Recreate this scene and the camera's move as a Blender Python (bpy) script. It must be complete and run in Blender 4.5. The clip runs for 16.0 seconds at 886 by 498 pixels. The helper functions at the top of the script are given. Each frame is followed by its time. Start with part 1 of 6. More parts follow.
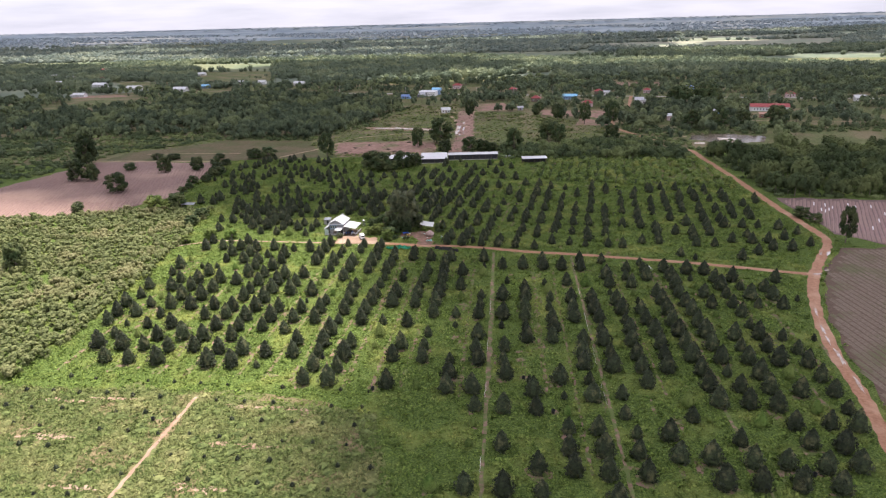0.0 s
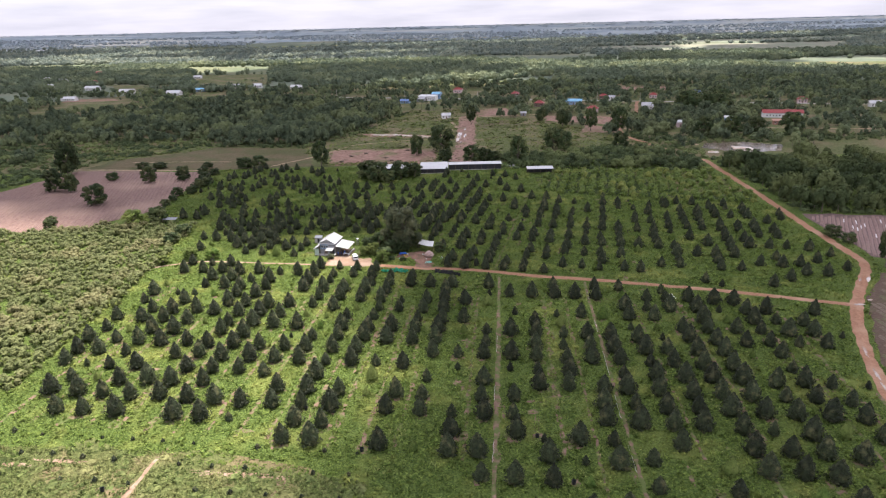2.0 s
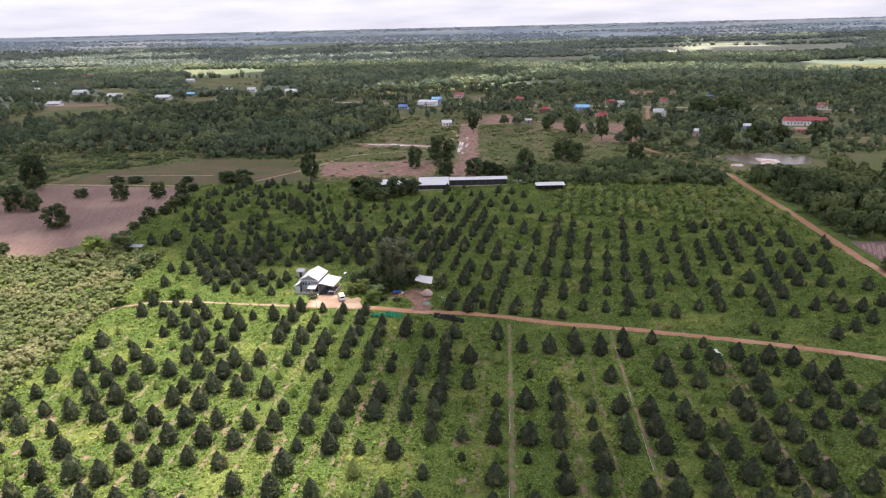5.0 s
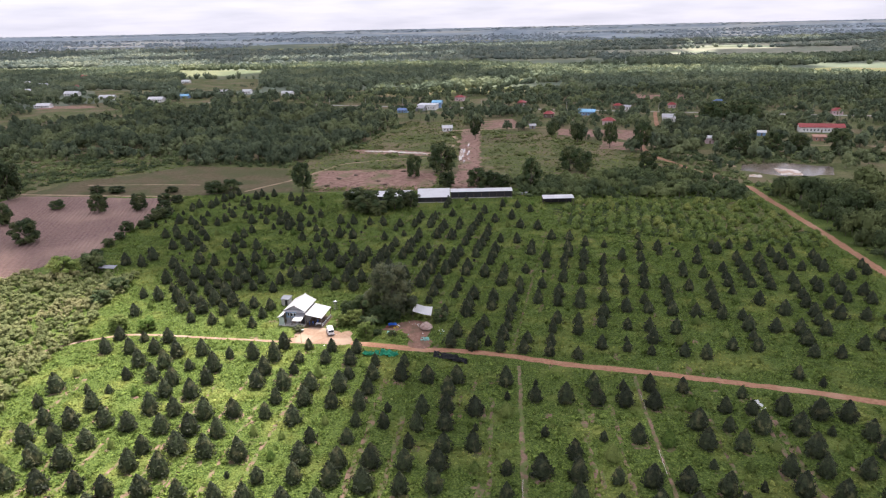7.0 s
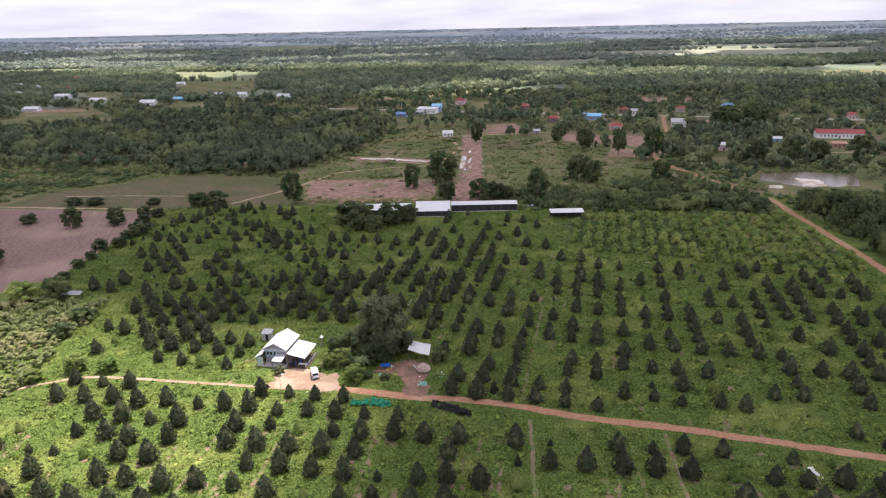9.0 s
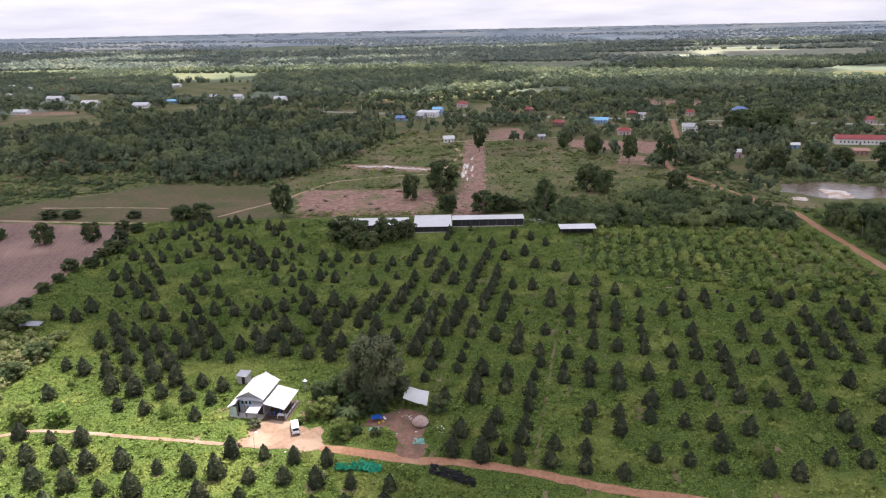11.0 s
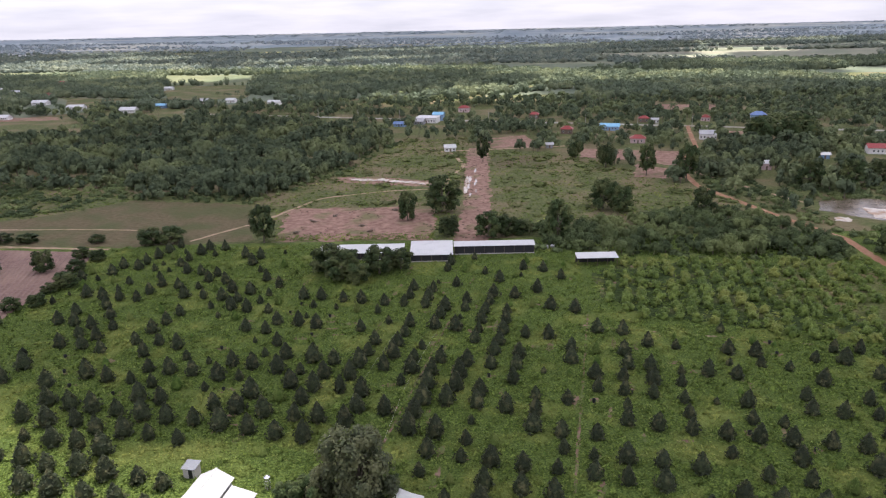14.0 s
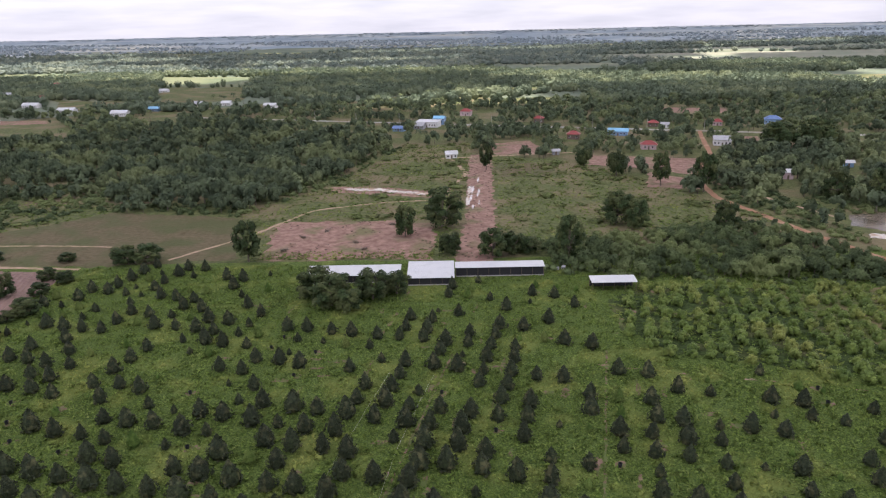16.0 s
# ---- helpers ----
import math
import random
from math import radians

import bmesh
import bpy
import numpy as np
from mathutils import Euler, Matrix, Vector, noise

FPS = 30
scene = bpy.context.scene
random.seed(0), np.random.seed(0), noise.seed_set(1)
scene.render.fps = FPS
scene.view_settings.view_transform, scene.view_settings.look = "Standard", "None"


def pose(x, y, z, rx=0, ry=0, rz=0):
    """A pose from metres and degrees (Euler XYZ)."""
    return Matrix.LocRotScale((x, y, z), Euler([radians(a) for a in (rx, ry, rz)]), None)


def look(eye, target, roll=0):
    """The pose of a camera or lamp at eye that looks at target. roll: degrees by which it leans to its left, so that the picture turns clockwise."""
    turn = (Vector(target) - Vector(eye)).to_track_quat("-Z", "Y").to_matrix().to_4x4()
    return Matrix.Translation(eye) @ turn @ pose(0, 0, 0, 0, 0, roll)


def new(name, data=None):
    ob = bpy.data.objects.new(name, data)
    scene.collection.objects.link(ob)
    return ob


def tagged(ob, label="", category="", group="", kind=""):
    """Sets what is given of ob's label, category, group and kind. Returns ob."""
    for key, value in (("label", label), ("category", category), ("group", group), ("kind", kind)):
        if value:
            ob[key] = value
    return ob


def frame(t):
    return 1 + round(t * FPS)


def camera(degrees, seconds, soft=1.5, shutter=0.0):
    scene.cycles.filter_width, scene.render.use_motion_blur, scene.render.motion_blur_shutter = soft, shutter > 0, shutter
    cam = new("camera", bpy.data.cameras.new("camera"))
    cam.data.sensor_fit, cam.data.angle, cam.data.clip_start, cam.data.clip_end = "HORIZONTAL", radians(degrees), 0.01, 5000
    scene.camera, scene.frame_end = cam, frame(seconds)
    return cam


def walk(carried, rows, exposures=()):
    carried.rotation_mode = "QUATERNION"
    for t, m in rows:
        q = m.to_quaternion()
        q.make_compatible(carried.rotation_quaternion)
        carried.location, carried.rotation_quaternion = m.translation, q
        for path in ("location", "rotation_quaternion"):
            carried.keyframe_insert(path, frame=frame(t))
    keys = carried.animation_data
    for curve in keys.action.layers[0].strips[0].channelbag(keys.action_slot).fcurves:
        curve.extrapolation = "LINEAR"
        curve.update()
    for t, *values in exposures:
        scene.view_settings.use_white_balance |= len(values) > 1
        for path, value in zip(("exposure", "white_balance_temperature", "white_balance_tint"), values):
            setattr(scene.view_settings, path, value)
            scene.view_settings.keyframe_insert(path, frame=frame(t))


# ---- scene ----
cam = camera(67.0, 16.0, soft=1.2)
PATH = [
    (0, (-0.224, -3.117, 77.923), (-0.228, -1.226, 77.273), -1.5),
    (0.5, (-0.366, 2.016, 77.895), (-0.369, 3.908, 77.247), -1.4),
    (1, (-0.234, 7.739, 77.904), (-0.238, 9.631, 77.257), -1.5),
    (1.5, (-0.36, 13.523, 77.769), (-0.364, 15.416, 77.123), -1.4),
    (2, (-0.361, 18.931, 77.599), (-0.364, 20.824, 76.956), -1.4),
    (2.5, (-0.276, 24.368, 77.707), (-0.279, 26.262, 77.064), -1.4),
    (3, (-0.244, 29.905, 77.851), (-0.247, 31.799, 77.207), -1.4),
    (3.5, (-0.193, 35.626, 77.743), (-0.197, 37.52, 77.101), -1.4),
    (4, (-0.148, 41.293, 77.828), (-0.152, 43.188, 77.187), -1.4),
    (6.5, (-0.273, 69.537, 77.858), (-0.276, 71.433, 77.22), -1.3),
    (7, (-0.381, 75.08, 78.038), (-0.384, 76.975, 77.401), -1.2),
    (7.5, (-0.338, 80.55, 78.044), (-0.341, 82.446, 77.408), -1.3),
    (8, (-0.103, 86.231, 78.041), (-0.107, 88.127, 77.405), -1.3),
    (8.5, (-0.154, 91.883, 78.161), (-0.158, 93.779, 77.525), -1.2),
    (9, (-0.08, 97.616, 78.097), (-0.084, 99.512, 77.462), -1.2),
    (11.5, (0.27, 125.522, 78.238), (0.262, 127.419, 77.605), -1.2),
    (12, (0.19, 131.431, 78.014), (0.184, 133.329, 77.383), -1.2),
    (12.5, (0.446, 136.8, 78.043), (0.438, 138.698, 77.411), -1.2),
    (13, (0.54, 142.438, 78.22), (0.53, 144.336, 77.588), -1.2),
    (13.5, (0.722, 147.945, 78.23), (0.711, 149.843, 77.598), -1.3),
    (14, (0.801, 153.704, 78.174), (0.789, 155.601, 77.542), -1.3),
    (14.5, (0.922, 159.445, 78.145), (0.91, 161.342, 77.512), -1.3),
    (15, (1.024, 165.047, 77.98), (1.01, 166.945, 77.348), -1.3),
    (15.5, (1.128, 170.723, 77.867), (1.113, 172.621, 77.236), -1.3),
    (16, (1.119, 176.359, 77.729), (1.103, 178.257, 77.1), -1.3),
]
walk(cam, [(t, look(eye, target, roll)) for t, eye, target, roll in PATH], [(0.0, 1.30, 6200, 16), (16.0, 1.30, 6200, 16)])

# ---- light ----
SUN_AZ, SUN_EL = 20.0, 70.0        # degrees: compass bearing the sun stands at (0 = +y), height
world = bpy.data.worlds.new("sky")
scene.world = world
world.use_nodes = True
wn, wl = world.node_tree.nodes, world.node_tree.links
wn.clear()
w_out, w_bg = wn.new("ShaderNodeOutputWorld"), wn.new("ShaderNodeBackground")
w_sky = wn.new("ShaderNodeTexSky")
w_sky.sky_type, w_sky.sun_disc = "NISHITA", False
w_sky.sun_elevation, w_sky.sun_rotation = radians(SUN_EL), radians(SUN_AZ)
w_sky.air_density, w_sky.dust_density = 1.0, 2.0
w_co, w_map, w_cl, w_ramp = (wn.new(n) for n in ("ShaderNodeTexCoord", "ShaderNodeMapping", "ShaderNodeTexNoise", "ShaderNodeValToRGB"))
w_map.inputs["Scale"].default_value = (5, 5, 40)
w_cl.inputs["Scale"].default_value, w_cl.inputs["Detail"].default_value = 1.6, 7
w_ramp.color_ramp.elements[0].position, w_ramp.color_ramp.elements[1].position = 0.28, 0.62
w_ramp.color_ramp.elements[0].color = (5.6, 5.6, 6.2, 1)
w_ramp.color_ramp.elements[1].color = (7.2, 7.0, 7.5, 1)
w_mix = wn.new("ShaderNodeMix")
w_mix.data_type = "RGBA"
w_mix.inputs["Factor"].default_value = 0.85
wl.new(w_co.outputs["Generated"], w_map.inputs["Vector"])
wl.new(w_map.outputs["Vector"], w_cl.inputs["Vector"])
wl.new(w_cl.outputs["Fac"], w_ramp.inputs["Fac"])
wl.new(w_sky.outputs["Color"], w_mix.inputs["A"])
# cloud cover grows brighter towards the zenith
w_sep, w_rise, w_gain = wn.new("ShaderNodeSeparateXYZ"), wn.new("ShaderNodeMapRange"), wn.new("ShaderNodeVectorMath")
w_gain.operation = "SCALE"
w_rise.inputs["To Min"].default_value, w_rise.inputs["To Max"].default_value = 0.77, 1.78
wl.new(w_co.outputs["Generated"], w_sep.inputs["Vector"])
wl.new(w_sep.outputs["Z"], w_rise.inputs["Value"])
wl.new(w_ramp.outputs["Color"], w_gain.inputs[0])
wl.new(w_rise.outputs["Result"], w_gain.inputs["Scale"])
wl.new(w_gain.outputs["Vector"], w_mix.inputs["B"])
wl.new(w_mix.outputs["Result"], w_bg.inputs["Color"])
w_bg.inputs["Strength"].default_value = 0.077
wl.new(w_bg.outputs["Background"], w_out.inputs["Surface"])

sun = new("sun", bpy.data.lights.new("sun", "SUN"))
sun.data.energy, sun.data.angle, sun.data.color = 5.0, radians(0.5), (1.0, 0.93, 0.80)
sx, sy = math.sin(radians(SUN_AZ)), math.cos(radians(SUN_AZ))
sun.matrix_world = look((0, 0, 300), (-sx * 100, -sy * 100, 300 - 100 * math.tan(radians(SUN_EL))))

# ---- materials ----
def surface(name, a, b, c=None, fine=3.0, broad=0.12, rough=0.85, bump=0.3, bump_size=None, spread=0.0, metal=0.0, through_light=0.0, cover=0.5, spec=0.3):
    """Two tones mixed by fine grain, a third by broad stains; spread: how far separate pieces differ."""
    m = bpy.data.materials.new(name)
    m.use_nodes = True
    n, l = m.node_tree.nodes, m.node_tree.links
    p = n["Principled BSDF"]
    p.inputs["Roughness"].default_value, p.inputs["Metallic"].default_value = rough, metal
    p.inputs["Specular IOR Level"].default_value = spec
    geo = n.new("ShaderNodeNewGeometry")

    def grain(scale, detail=5, low=0.35, high=0.65):
        t, r = n.new("ShaderNodeTexNoise"), n.new("ShaderNodeMapRange")
        t.inputs["Scale"].default_value, t.inputs["Detail"].default_value = scale, detail
        l.new(geo.outputs["Position"], t.inputs["Vector"])
        r.inputs["From Min"].default_value, r.inputs["From Max"].default_value = low, high
        l.new(t.outputs["Fac"], r.inputs["Value"])
        return r.outputs["Result"]

    def mix(f, x, y):
        k = n.new("ShaderNodeMix")
        k.data_type = "RGBA"
        for s, v in (("Factor", f), ("A", x), ("B", y)):
            if isinstance(v, tuple):
                k.inputs[s].default_value = (*v, 1)
            else:
                l.new(v, k.inputs[s])
        return k.outputs["Result"]

    g = grain(fine)
    col = mix(g, a, b)
    if c:
        col = mix(grain(broad, 6, cover - 0.05, cover + 0.1), col, c)
    if spread:
        h, rr, ad = n.new("ShaderNodeHueSaturation"), n.new("ShaderNodeMapRange"), n.new("ShaderNodeMath")
        oi = n.new("ShaderNodeObjectInfo")
        l.new(geo.outputs["Random Per Island"], ad.inputs[0])
        l.new(oi.outputs["Random"], ad.inputs[1])
        rr.inputs["From Max"].default_value = 2
        rr.inputs["To Min"].default_value, rr.inputs["To Max"].default_value = 1 - spread, 1 + spread
        l.new(ad.outputs[0], rr.inputs["Value"])
        l.new(rr.outputs["Result"], h.inputs["Value"])
        l.new(col, h.inputs["Color"])
        col = h.outputs["Color"]
    l.new(col, p.inputs["Base Color"])
    if bump:
        bp = n.new("ShaderNodeBump")
        bp.inputs["Strength"].default_value, bp.inputs["Distance"].default_value = bump, bump_size or 0.5 / fine
        l.new(g, bp.inputs["Height"])
        l.new(bp.outputs["Normal"], p.inputs["Normal"])
    if through_light:
        tr, ms = n.new("ShaderNodeBsdfTranslucent"), n.new("ShaderNodeMixShader")
        l.new(col, tr.inputs["Color"])
        ms.inputs["Fac"].default_value = through_light
        l.new(p.outputs["BSDF"], ms.inputs[1])
        l.new(tr.outputs["BSDF"], ms.inputs[2])
        l.new(ms.outputs["Shader"], n["Material Output"].inputs["Surface"])
    return m


def plain(name, colour, rough=0.5, metal=0.0, vary=0.12, fine=4.0):
    """Painted or metal surface with slight weathering."""
    dim = tuple(v * (1 - vary) for v in colour)
    worn = tuple(v * (1 - 2 * vary) for v in colour)
    return surface(name, colour, dim, worn, fine, 0.35, rough, 0.05, 0.01, 0, metal, 0, 0.56, 0.4)


M_GROUND = surface("weedy_ground", (0.042, 0.070, 0.016), (0.126, 0.172, 0.040), (0.150, 0.180, 0.046), 2.2, 0.085, 0.95, 0.9, 0.4, cover=0.56, spec=0.1)
# far ground greyed and paled, with distance haze put into its colour
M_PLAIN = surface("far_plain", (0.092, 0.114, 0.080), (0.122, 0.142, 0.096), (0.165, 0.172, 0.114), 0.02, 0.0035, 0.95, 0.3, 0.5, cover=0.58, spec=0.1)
M_MEADOW = surface("meadow", (0.056, 0.070, 0.026), (0.110, 0.120, 0.046), (0.142, 0.118, 0.066), 0.5, 0.035, 0.95, 0.7, 0.4, cover=0.51, spec=0.1)
M_DRY = surface("dry_meadow", (0.088, 0.074, 0.040), (0.122, 0.098, 0.058), (0.078, 0.082, 0.036), 0.5, 0.05, 0.95, 0.5, 0.3, spec=0.1)
M_LATERITE = surface("red_laterite", (0.215, 0.106, 0.060), (0.285, 0.152, 0.090), (0.315, 0.190, 0.122), 1.3, 0.10, 0.9, 0.4, 0.12, cover=0.57)
M_SAND = surface("pale_sand", (0.28, 0.195, 0.135), (0.35, 0.25, 0.18), (0.22, 0.18, 0.10), 1.5, 0.25, 0.9, 0.4, 0.1, spec=0.1)
M_PINK = surface("ploughed_pink_soil", (0.142, 0.090, 0.075), (0.202, 0.130, 0.107), (0.26, 0.175, 0.138), 0.8, 0.02, 0.95, 0.6, 0.3, cover=0.56)
M_BROWN = surface("ploughed_brown_soil", (0.078, 0.054, 0.040), (0.112, 0.078, 0.058), (0.080, 0.080, 0.040), 1.6, 0.05, 0.95, 0.6, 0.2, cover=0.58, spec=0.1)
M_REDSOIL = surface("red_soil", (0.165, 0.098, 0.074), (0.275, 0.175, 0.138), (0.14, 0.125, 0.065), 0.35, 0.07, 0.95, 0.6, 0.3, cover=0.57, spec=0.1)
M_MULCH = surface("mulched_soil", (0.175, 0.110, 0.098), (0.225, 0.150, 0.132), (0.20, 0.135, 0.115), 1.0, 0.08, 0.95, 0.5, 0.2)
M_PLASTIC_STRIP = plain("white_plastic_mulch", (0.62, 0.60, 0.60), 0.4)
M_YELLOW = surface("ripe_field", (0.100, 0.112, 0.054), (0.126, 0.134, 0.066), (0.082, 0.102, 0.050), 0.05, 0.01, 0.95, 0.2, 0.3)
M_DARKWOOD = surface("evergreen_wood_leaf", (0.034, 0.050, 0.021), (0.076, 0.100, 0.039), (0.122, 0.144, 0.054), 0.16, 0.035, 0.75, 0, spread=0.3, through_light=0.18, cover=0.55, spec=0.1)
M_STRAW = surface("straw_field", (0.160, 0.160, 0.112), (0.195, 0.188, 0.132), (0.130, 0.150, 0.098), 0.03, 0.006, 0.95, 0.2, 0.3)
M_ASPHALT = surface("pale_road", (0.24, 0.23, 0.21), (0.30, 0.29, 0.26), (0.2, 0.17, 0.13), 0.8, 0.06, 0.85, 0.1)
M_WATER = surface("pond_water", (0.130, 0.100, 0.074), (0.160, 0.128, 0.096), (0.110, 0.090, 0.066), 0.4, 0.05, 0.25, 0.03, spec=0.4)
M_CHALK = surface("white_sand_heap", (0.44, 0.39, 0.34), (0.56, 0.52, 0.47), (0.34, 0.24, 0.17), 1.2, 0.2, 0.9, 0.4, 0.15)
M_DURIAN = surface("durian_leaf", (0.010, 0.016, 0.007), (0.030, 0.038, 0.015), (0.074, 0.072, 0.032), 2.4, 0.7, 0.62, 0, spread=0.75, through_light=0.05, cover=0.59, spec=0.2)
M_LIGHTLEAF = surface("young_leaf", (0.048, 0.088, 0.018), (0.105, 0.155, 0.034), (0.13, 0.16, 0.045), 1.0, 0.08, 0.75, 0, spread=0.5, through_light=0.2, spec=0.1)
M_WOODLEAF = surface("wood_leaf", (0.046, 0.064, 0.030), (0.098, 0.128, 0.053), (0.150, 0.178, 0.070), 0.16, 0.035, 0.75, 0, spread=0.28, through_light=0.2, cover=0.54, spec=0.1)
M_TREELEAF = surface("broad_leaf", (0.020, 0.036, 0.013), (0.050, 0.073, 0.025), (0.078, 0.092, 0.034), 1.4, 0.2, 0.65, 0, spread=0.5, through_light=0.15, spec=0.15)
M_GREYLEAF = surface("grey_green_leaf", (0.030, 0.041, 0.018), (0.070, 0.082, 0.036), (0.090, 0.096, 0.042), 1.6, 0.3, 0.55, 0, spread=0.6, through_light=0.15, spec=0.25)
M_SHRUBLEAF = surface("pale_shrub_leaf", (0.098, 0.122, 0.042), (0.205, 0.224, 0.086), (0.240, 0.230, 0.104), 0.6, 0.05, 0.65, 0, spread=0.3, through_light=0.25, cover=0.55, spec=0.15)
M_MANGOLEAF = surface("mango_leaf", (0.085, 0.131, 0.030), (0.181, 0.240, 0.054), (0.235, 0.263, 0.067), 0.35, 0.10, 0.6, 0, spread=0.4, through_light=0.08, cover=0.56, spec=0.15)
# dark green that paints the shade between mango bushes onto the ground
M_UNDERSHADE = surface("dark_undergrowth", (0.022, 0.036, 0.011), (0.050, 0.072, 0.022), (0.085, 0.085, 0.036), 1.0, 0.1, 0.95, 0.8, 0.4, cover=0.58, spec=0.1)
M_GRASS = surface("weed_leaf", (0.050, 0.088, 0.016), (0.164, 0.216, 0.046), (0.212, 0.238, 0.060), 2.0, 0.085, 0.8, 0, spread=0.65, through_light=0.25, cover=0.56, spec=0.15)
# distance haze is painted into these two leaf colours, greyer and bluer
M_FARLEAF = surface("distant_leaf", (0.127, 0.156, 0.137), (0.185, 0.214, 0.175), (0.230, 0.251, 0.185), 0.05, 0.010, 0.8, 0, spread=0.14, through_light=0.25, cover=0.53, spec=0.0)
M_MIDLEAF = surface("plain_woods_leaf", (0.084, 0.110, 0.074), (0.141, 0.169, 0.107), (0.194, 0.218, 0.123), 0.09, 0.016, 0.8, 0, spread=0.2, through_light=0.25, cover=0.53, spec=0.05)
M_WEEDTIP = surface("weed_shoot", (0.110, 0.165, 0.032), (0.200, 0.262, 0.062), (0.235, 0.270, 0.085), 1.6, 0.1, 0.75, 0, spread=0.4, through_light=0.3, cover=0.56, spec=0.15)
M_YARDRED = surface("trodden_red_earth", (0.140, 0.080, 0.058), (0.205, 0.125, 0.094), (0.110, 0.078, 0.052), 1.2, 0.3, 0.95, 0.5, 0.15, cover=0.54, spec=0.1)
# bluer than the near wood leaf, to paint in thin distance haze
M_VILLAGELEAF = surface("village_leaf", (0.050, 0.068, 0.041), (0.102, 0.128, 0.069), (0.156, 0.180, 0.083), 0.14, 0.03, 0.75, 0, spread=0.26, through_light=0.2, cover=0.54, spec=0.1)
# blue of leaf and plain here is haze near the skyline, painted in
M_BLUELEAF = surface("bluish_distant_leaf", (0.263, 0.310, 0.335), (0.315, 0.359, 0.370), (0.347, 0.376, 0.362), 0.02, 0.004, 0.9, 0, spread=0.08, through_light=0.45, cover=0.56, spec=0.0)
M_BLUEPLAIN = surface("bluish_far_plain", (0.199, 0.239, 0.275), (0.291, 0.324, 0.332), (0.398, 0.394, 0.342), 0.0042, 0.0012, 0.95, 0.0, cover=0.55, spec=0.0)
M_TRODDEN = surface("trodden_earth", (0.138, 0.090, 0.064), (0.190, 0.128, 0.095), (0.085, 0.110, 0.034), 1.0, 0.55, 0.95, 0.4, 0.1, cover=0.47, spec=0.1)
M_RIDGE = surface("dry_ridge_soil", (0.125, 0.098, 0.072), (0.165, 0.128, 0.098), (0.100, 0.098, 0.052), 1.6, 0.07, 0.95, 0.6, 0.2, cover=0.56, spec=0.1)
M_OLDGROUND = surface("rank_weed_ground", (0.068, 0.082, 0.028), (0.128, 0.142, 0.050), (0.180, 0.135, 0.076), 1.2, 0.09, 0.95, 0.9, 0.4, cover=0.56, spec=0.1)
M_OLDWEED = surface("rank_weed_leaf", (0.060, 0.082, 0.025), (0.140, 0.168, 0.054), (0.180, 0.180, 0.072), 1.0, 0.1, 0.8, 0, spread=0.55, through_light=0.25, cover=0.54, spec=0.15)
M_BEDGAP = surface("dark_bed_gap", (0.105, 0.070, 0.062), (0.135, 0.092, 0.080), None, 1.0, 0.08, 0.95, 0.5, 0.2)
M_PUDDLE = surface("milky_puddle", (0.34, 0.29, 0.25), (0.44, 0.38, 0.33), (0.28, 0.19, 0.14), 0.8, 0.3, 0.15, 0, spec=0.5)
M_YARD = surface("tan_yard_earth", (0.19, 0.125, 0.086), (0.245, 0.168, 0.120), (0.28, 0.205, 0.150), 1.0, 0.2, 0.92, 0.4, 0.1, spec=0.1)
M_BARK = surface("bark", (0.10, 0.08, 0.06), (0.17, 0.145, 0.115), None, 5.0, 1.0, 0.9, 0.5, 0.03)
M_ROOF = plain("pale_metal_roof", (0.46, 0.46, 0.46), 0.45, 0.0, 0.06)
M_ROOFGREY = plain("grey_metal_roof", (0.36, 0.36, 0.37), 0.45, 0.0, 0.12)
M_HOUSEROOF = plain("weathered_zinc_roof", (0.34, 0.34, 0.345), 0.5, 0.0, 0.08)
M_ROOFDARK = plain("dark_zinc_roof", (0.17, 0.18, 0.20), 0.5)
M_ROOFRED = plain("red_metal_roof", (0.24, 0.040, 0.038), 0.5)
M_ROOFBLUE = plain("blue_metal_roof", (0.20, 0.42, 0.60), 0.5)
M_ROOFNAVY = plain("dark_blue_tile_roof", (0.12, 0.19, 0.36), 0.5)
M_WALLGREY = plain("grey_plank_wall", (0.30, 0.30, 0.31), 0.8)
M_WALLBLUE = plain("blue_painted_wall", (0.22, 0.34, 0.52), 0.6)
M_WALLWHITE = plain("white_render", (0.72, 0.70, 0.68), 0.8)
M_WALLPINK = plain("pink_render", (0.56, 0.42, 0.42), 0.8)
M_WALLMINT = plain("pale_green_wall", (0.40, 0.47, 0.42), 0.7)
M_BRICK = plain("bare_brick", (0.36, 0.20, 0.15), 0.9)
M_TIMBER = plain("weathered_timber", (0.16, 0.12, 0.09), 0.85)
M_DARK = plain("dark_opening", (0.018, 0.018, 0.022), 0.4)
M_NET = plain("black_shade_net", (0.02, 0.02, 0.022), 0.7)
M_CONCRETE = plain("concrete", (0.40, 0.38, 0.35), 0.9)
M_STEEL = plain("stainless_steel", (0.62, 0.63, 0.64), 0.25, 0.9)
M_WHITE = plain("white_paint", (0.78, 0.78, 0.77), 0.35)
M_TYRE = plain("tyre_rubber", (0.02, 0.02, 0.02), 0.8)
M_GLASS = plain("dark_glass", (0.02, 0.025, 0.03), 0.08, 0.0)
M_TARP = plain("white_tarpaulin", (0.78, 0.78, 0.77), 0.5, 0.0, 0.05)
M_GREENNET = plain("green_netting", (0.02, 0.30, 0.17), 0.6)
M_TEAL = plain("teal_sheet", (0.20, 0.46, 0.40), 0.6)
M_BLUE = plain("blue_sheet", (0.03, 0.14, 0.55), 0.4)
M_YELLOWP = plain("yellow_plastic", (0.60, 0.42, 0.06), 0.5)
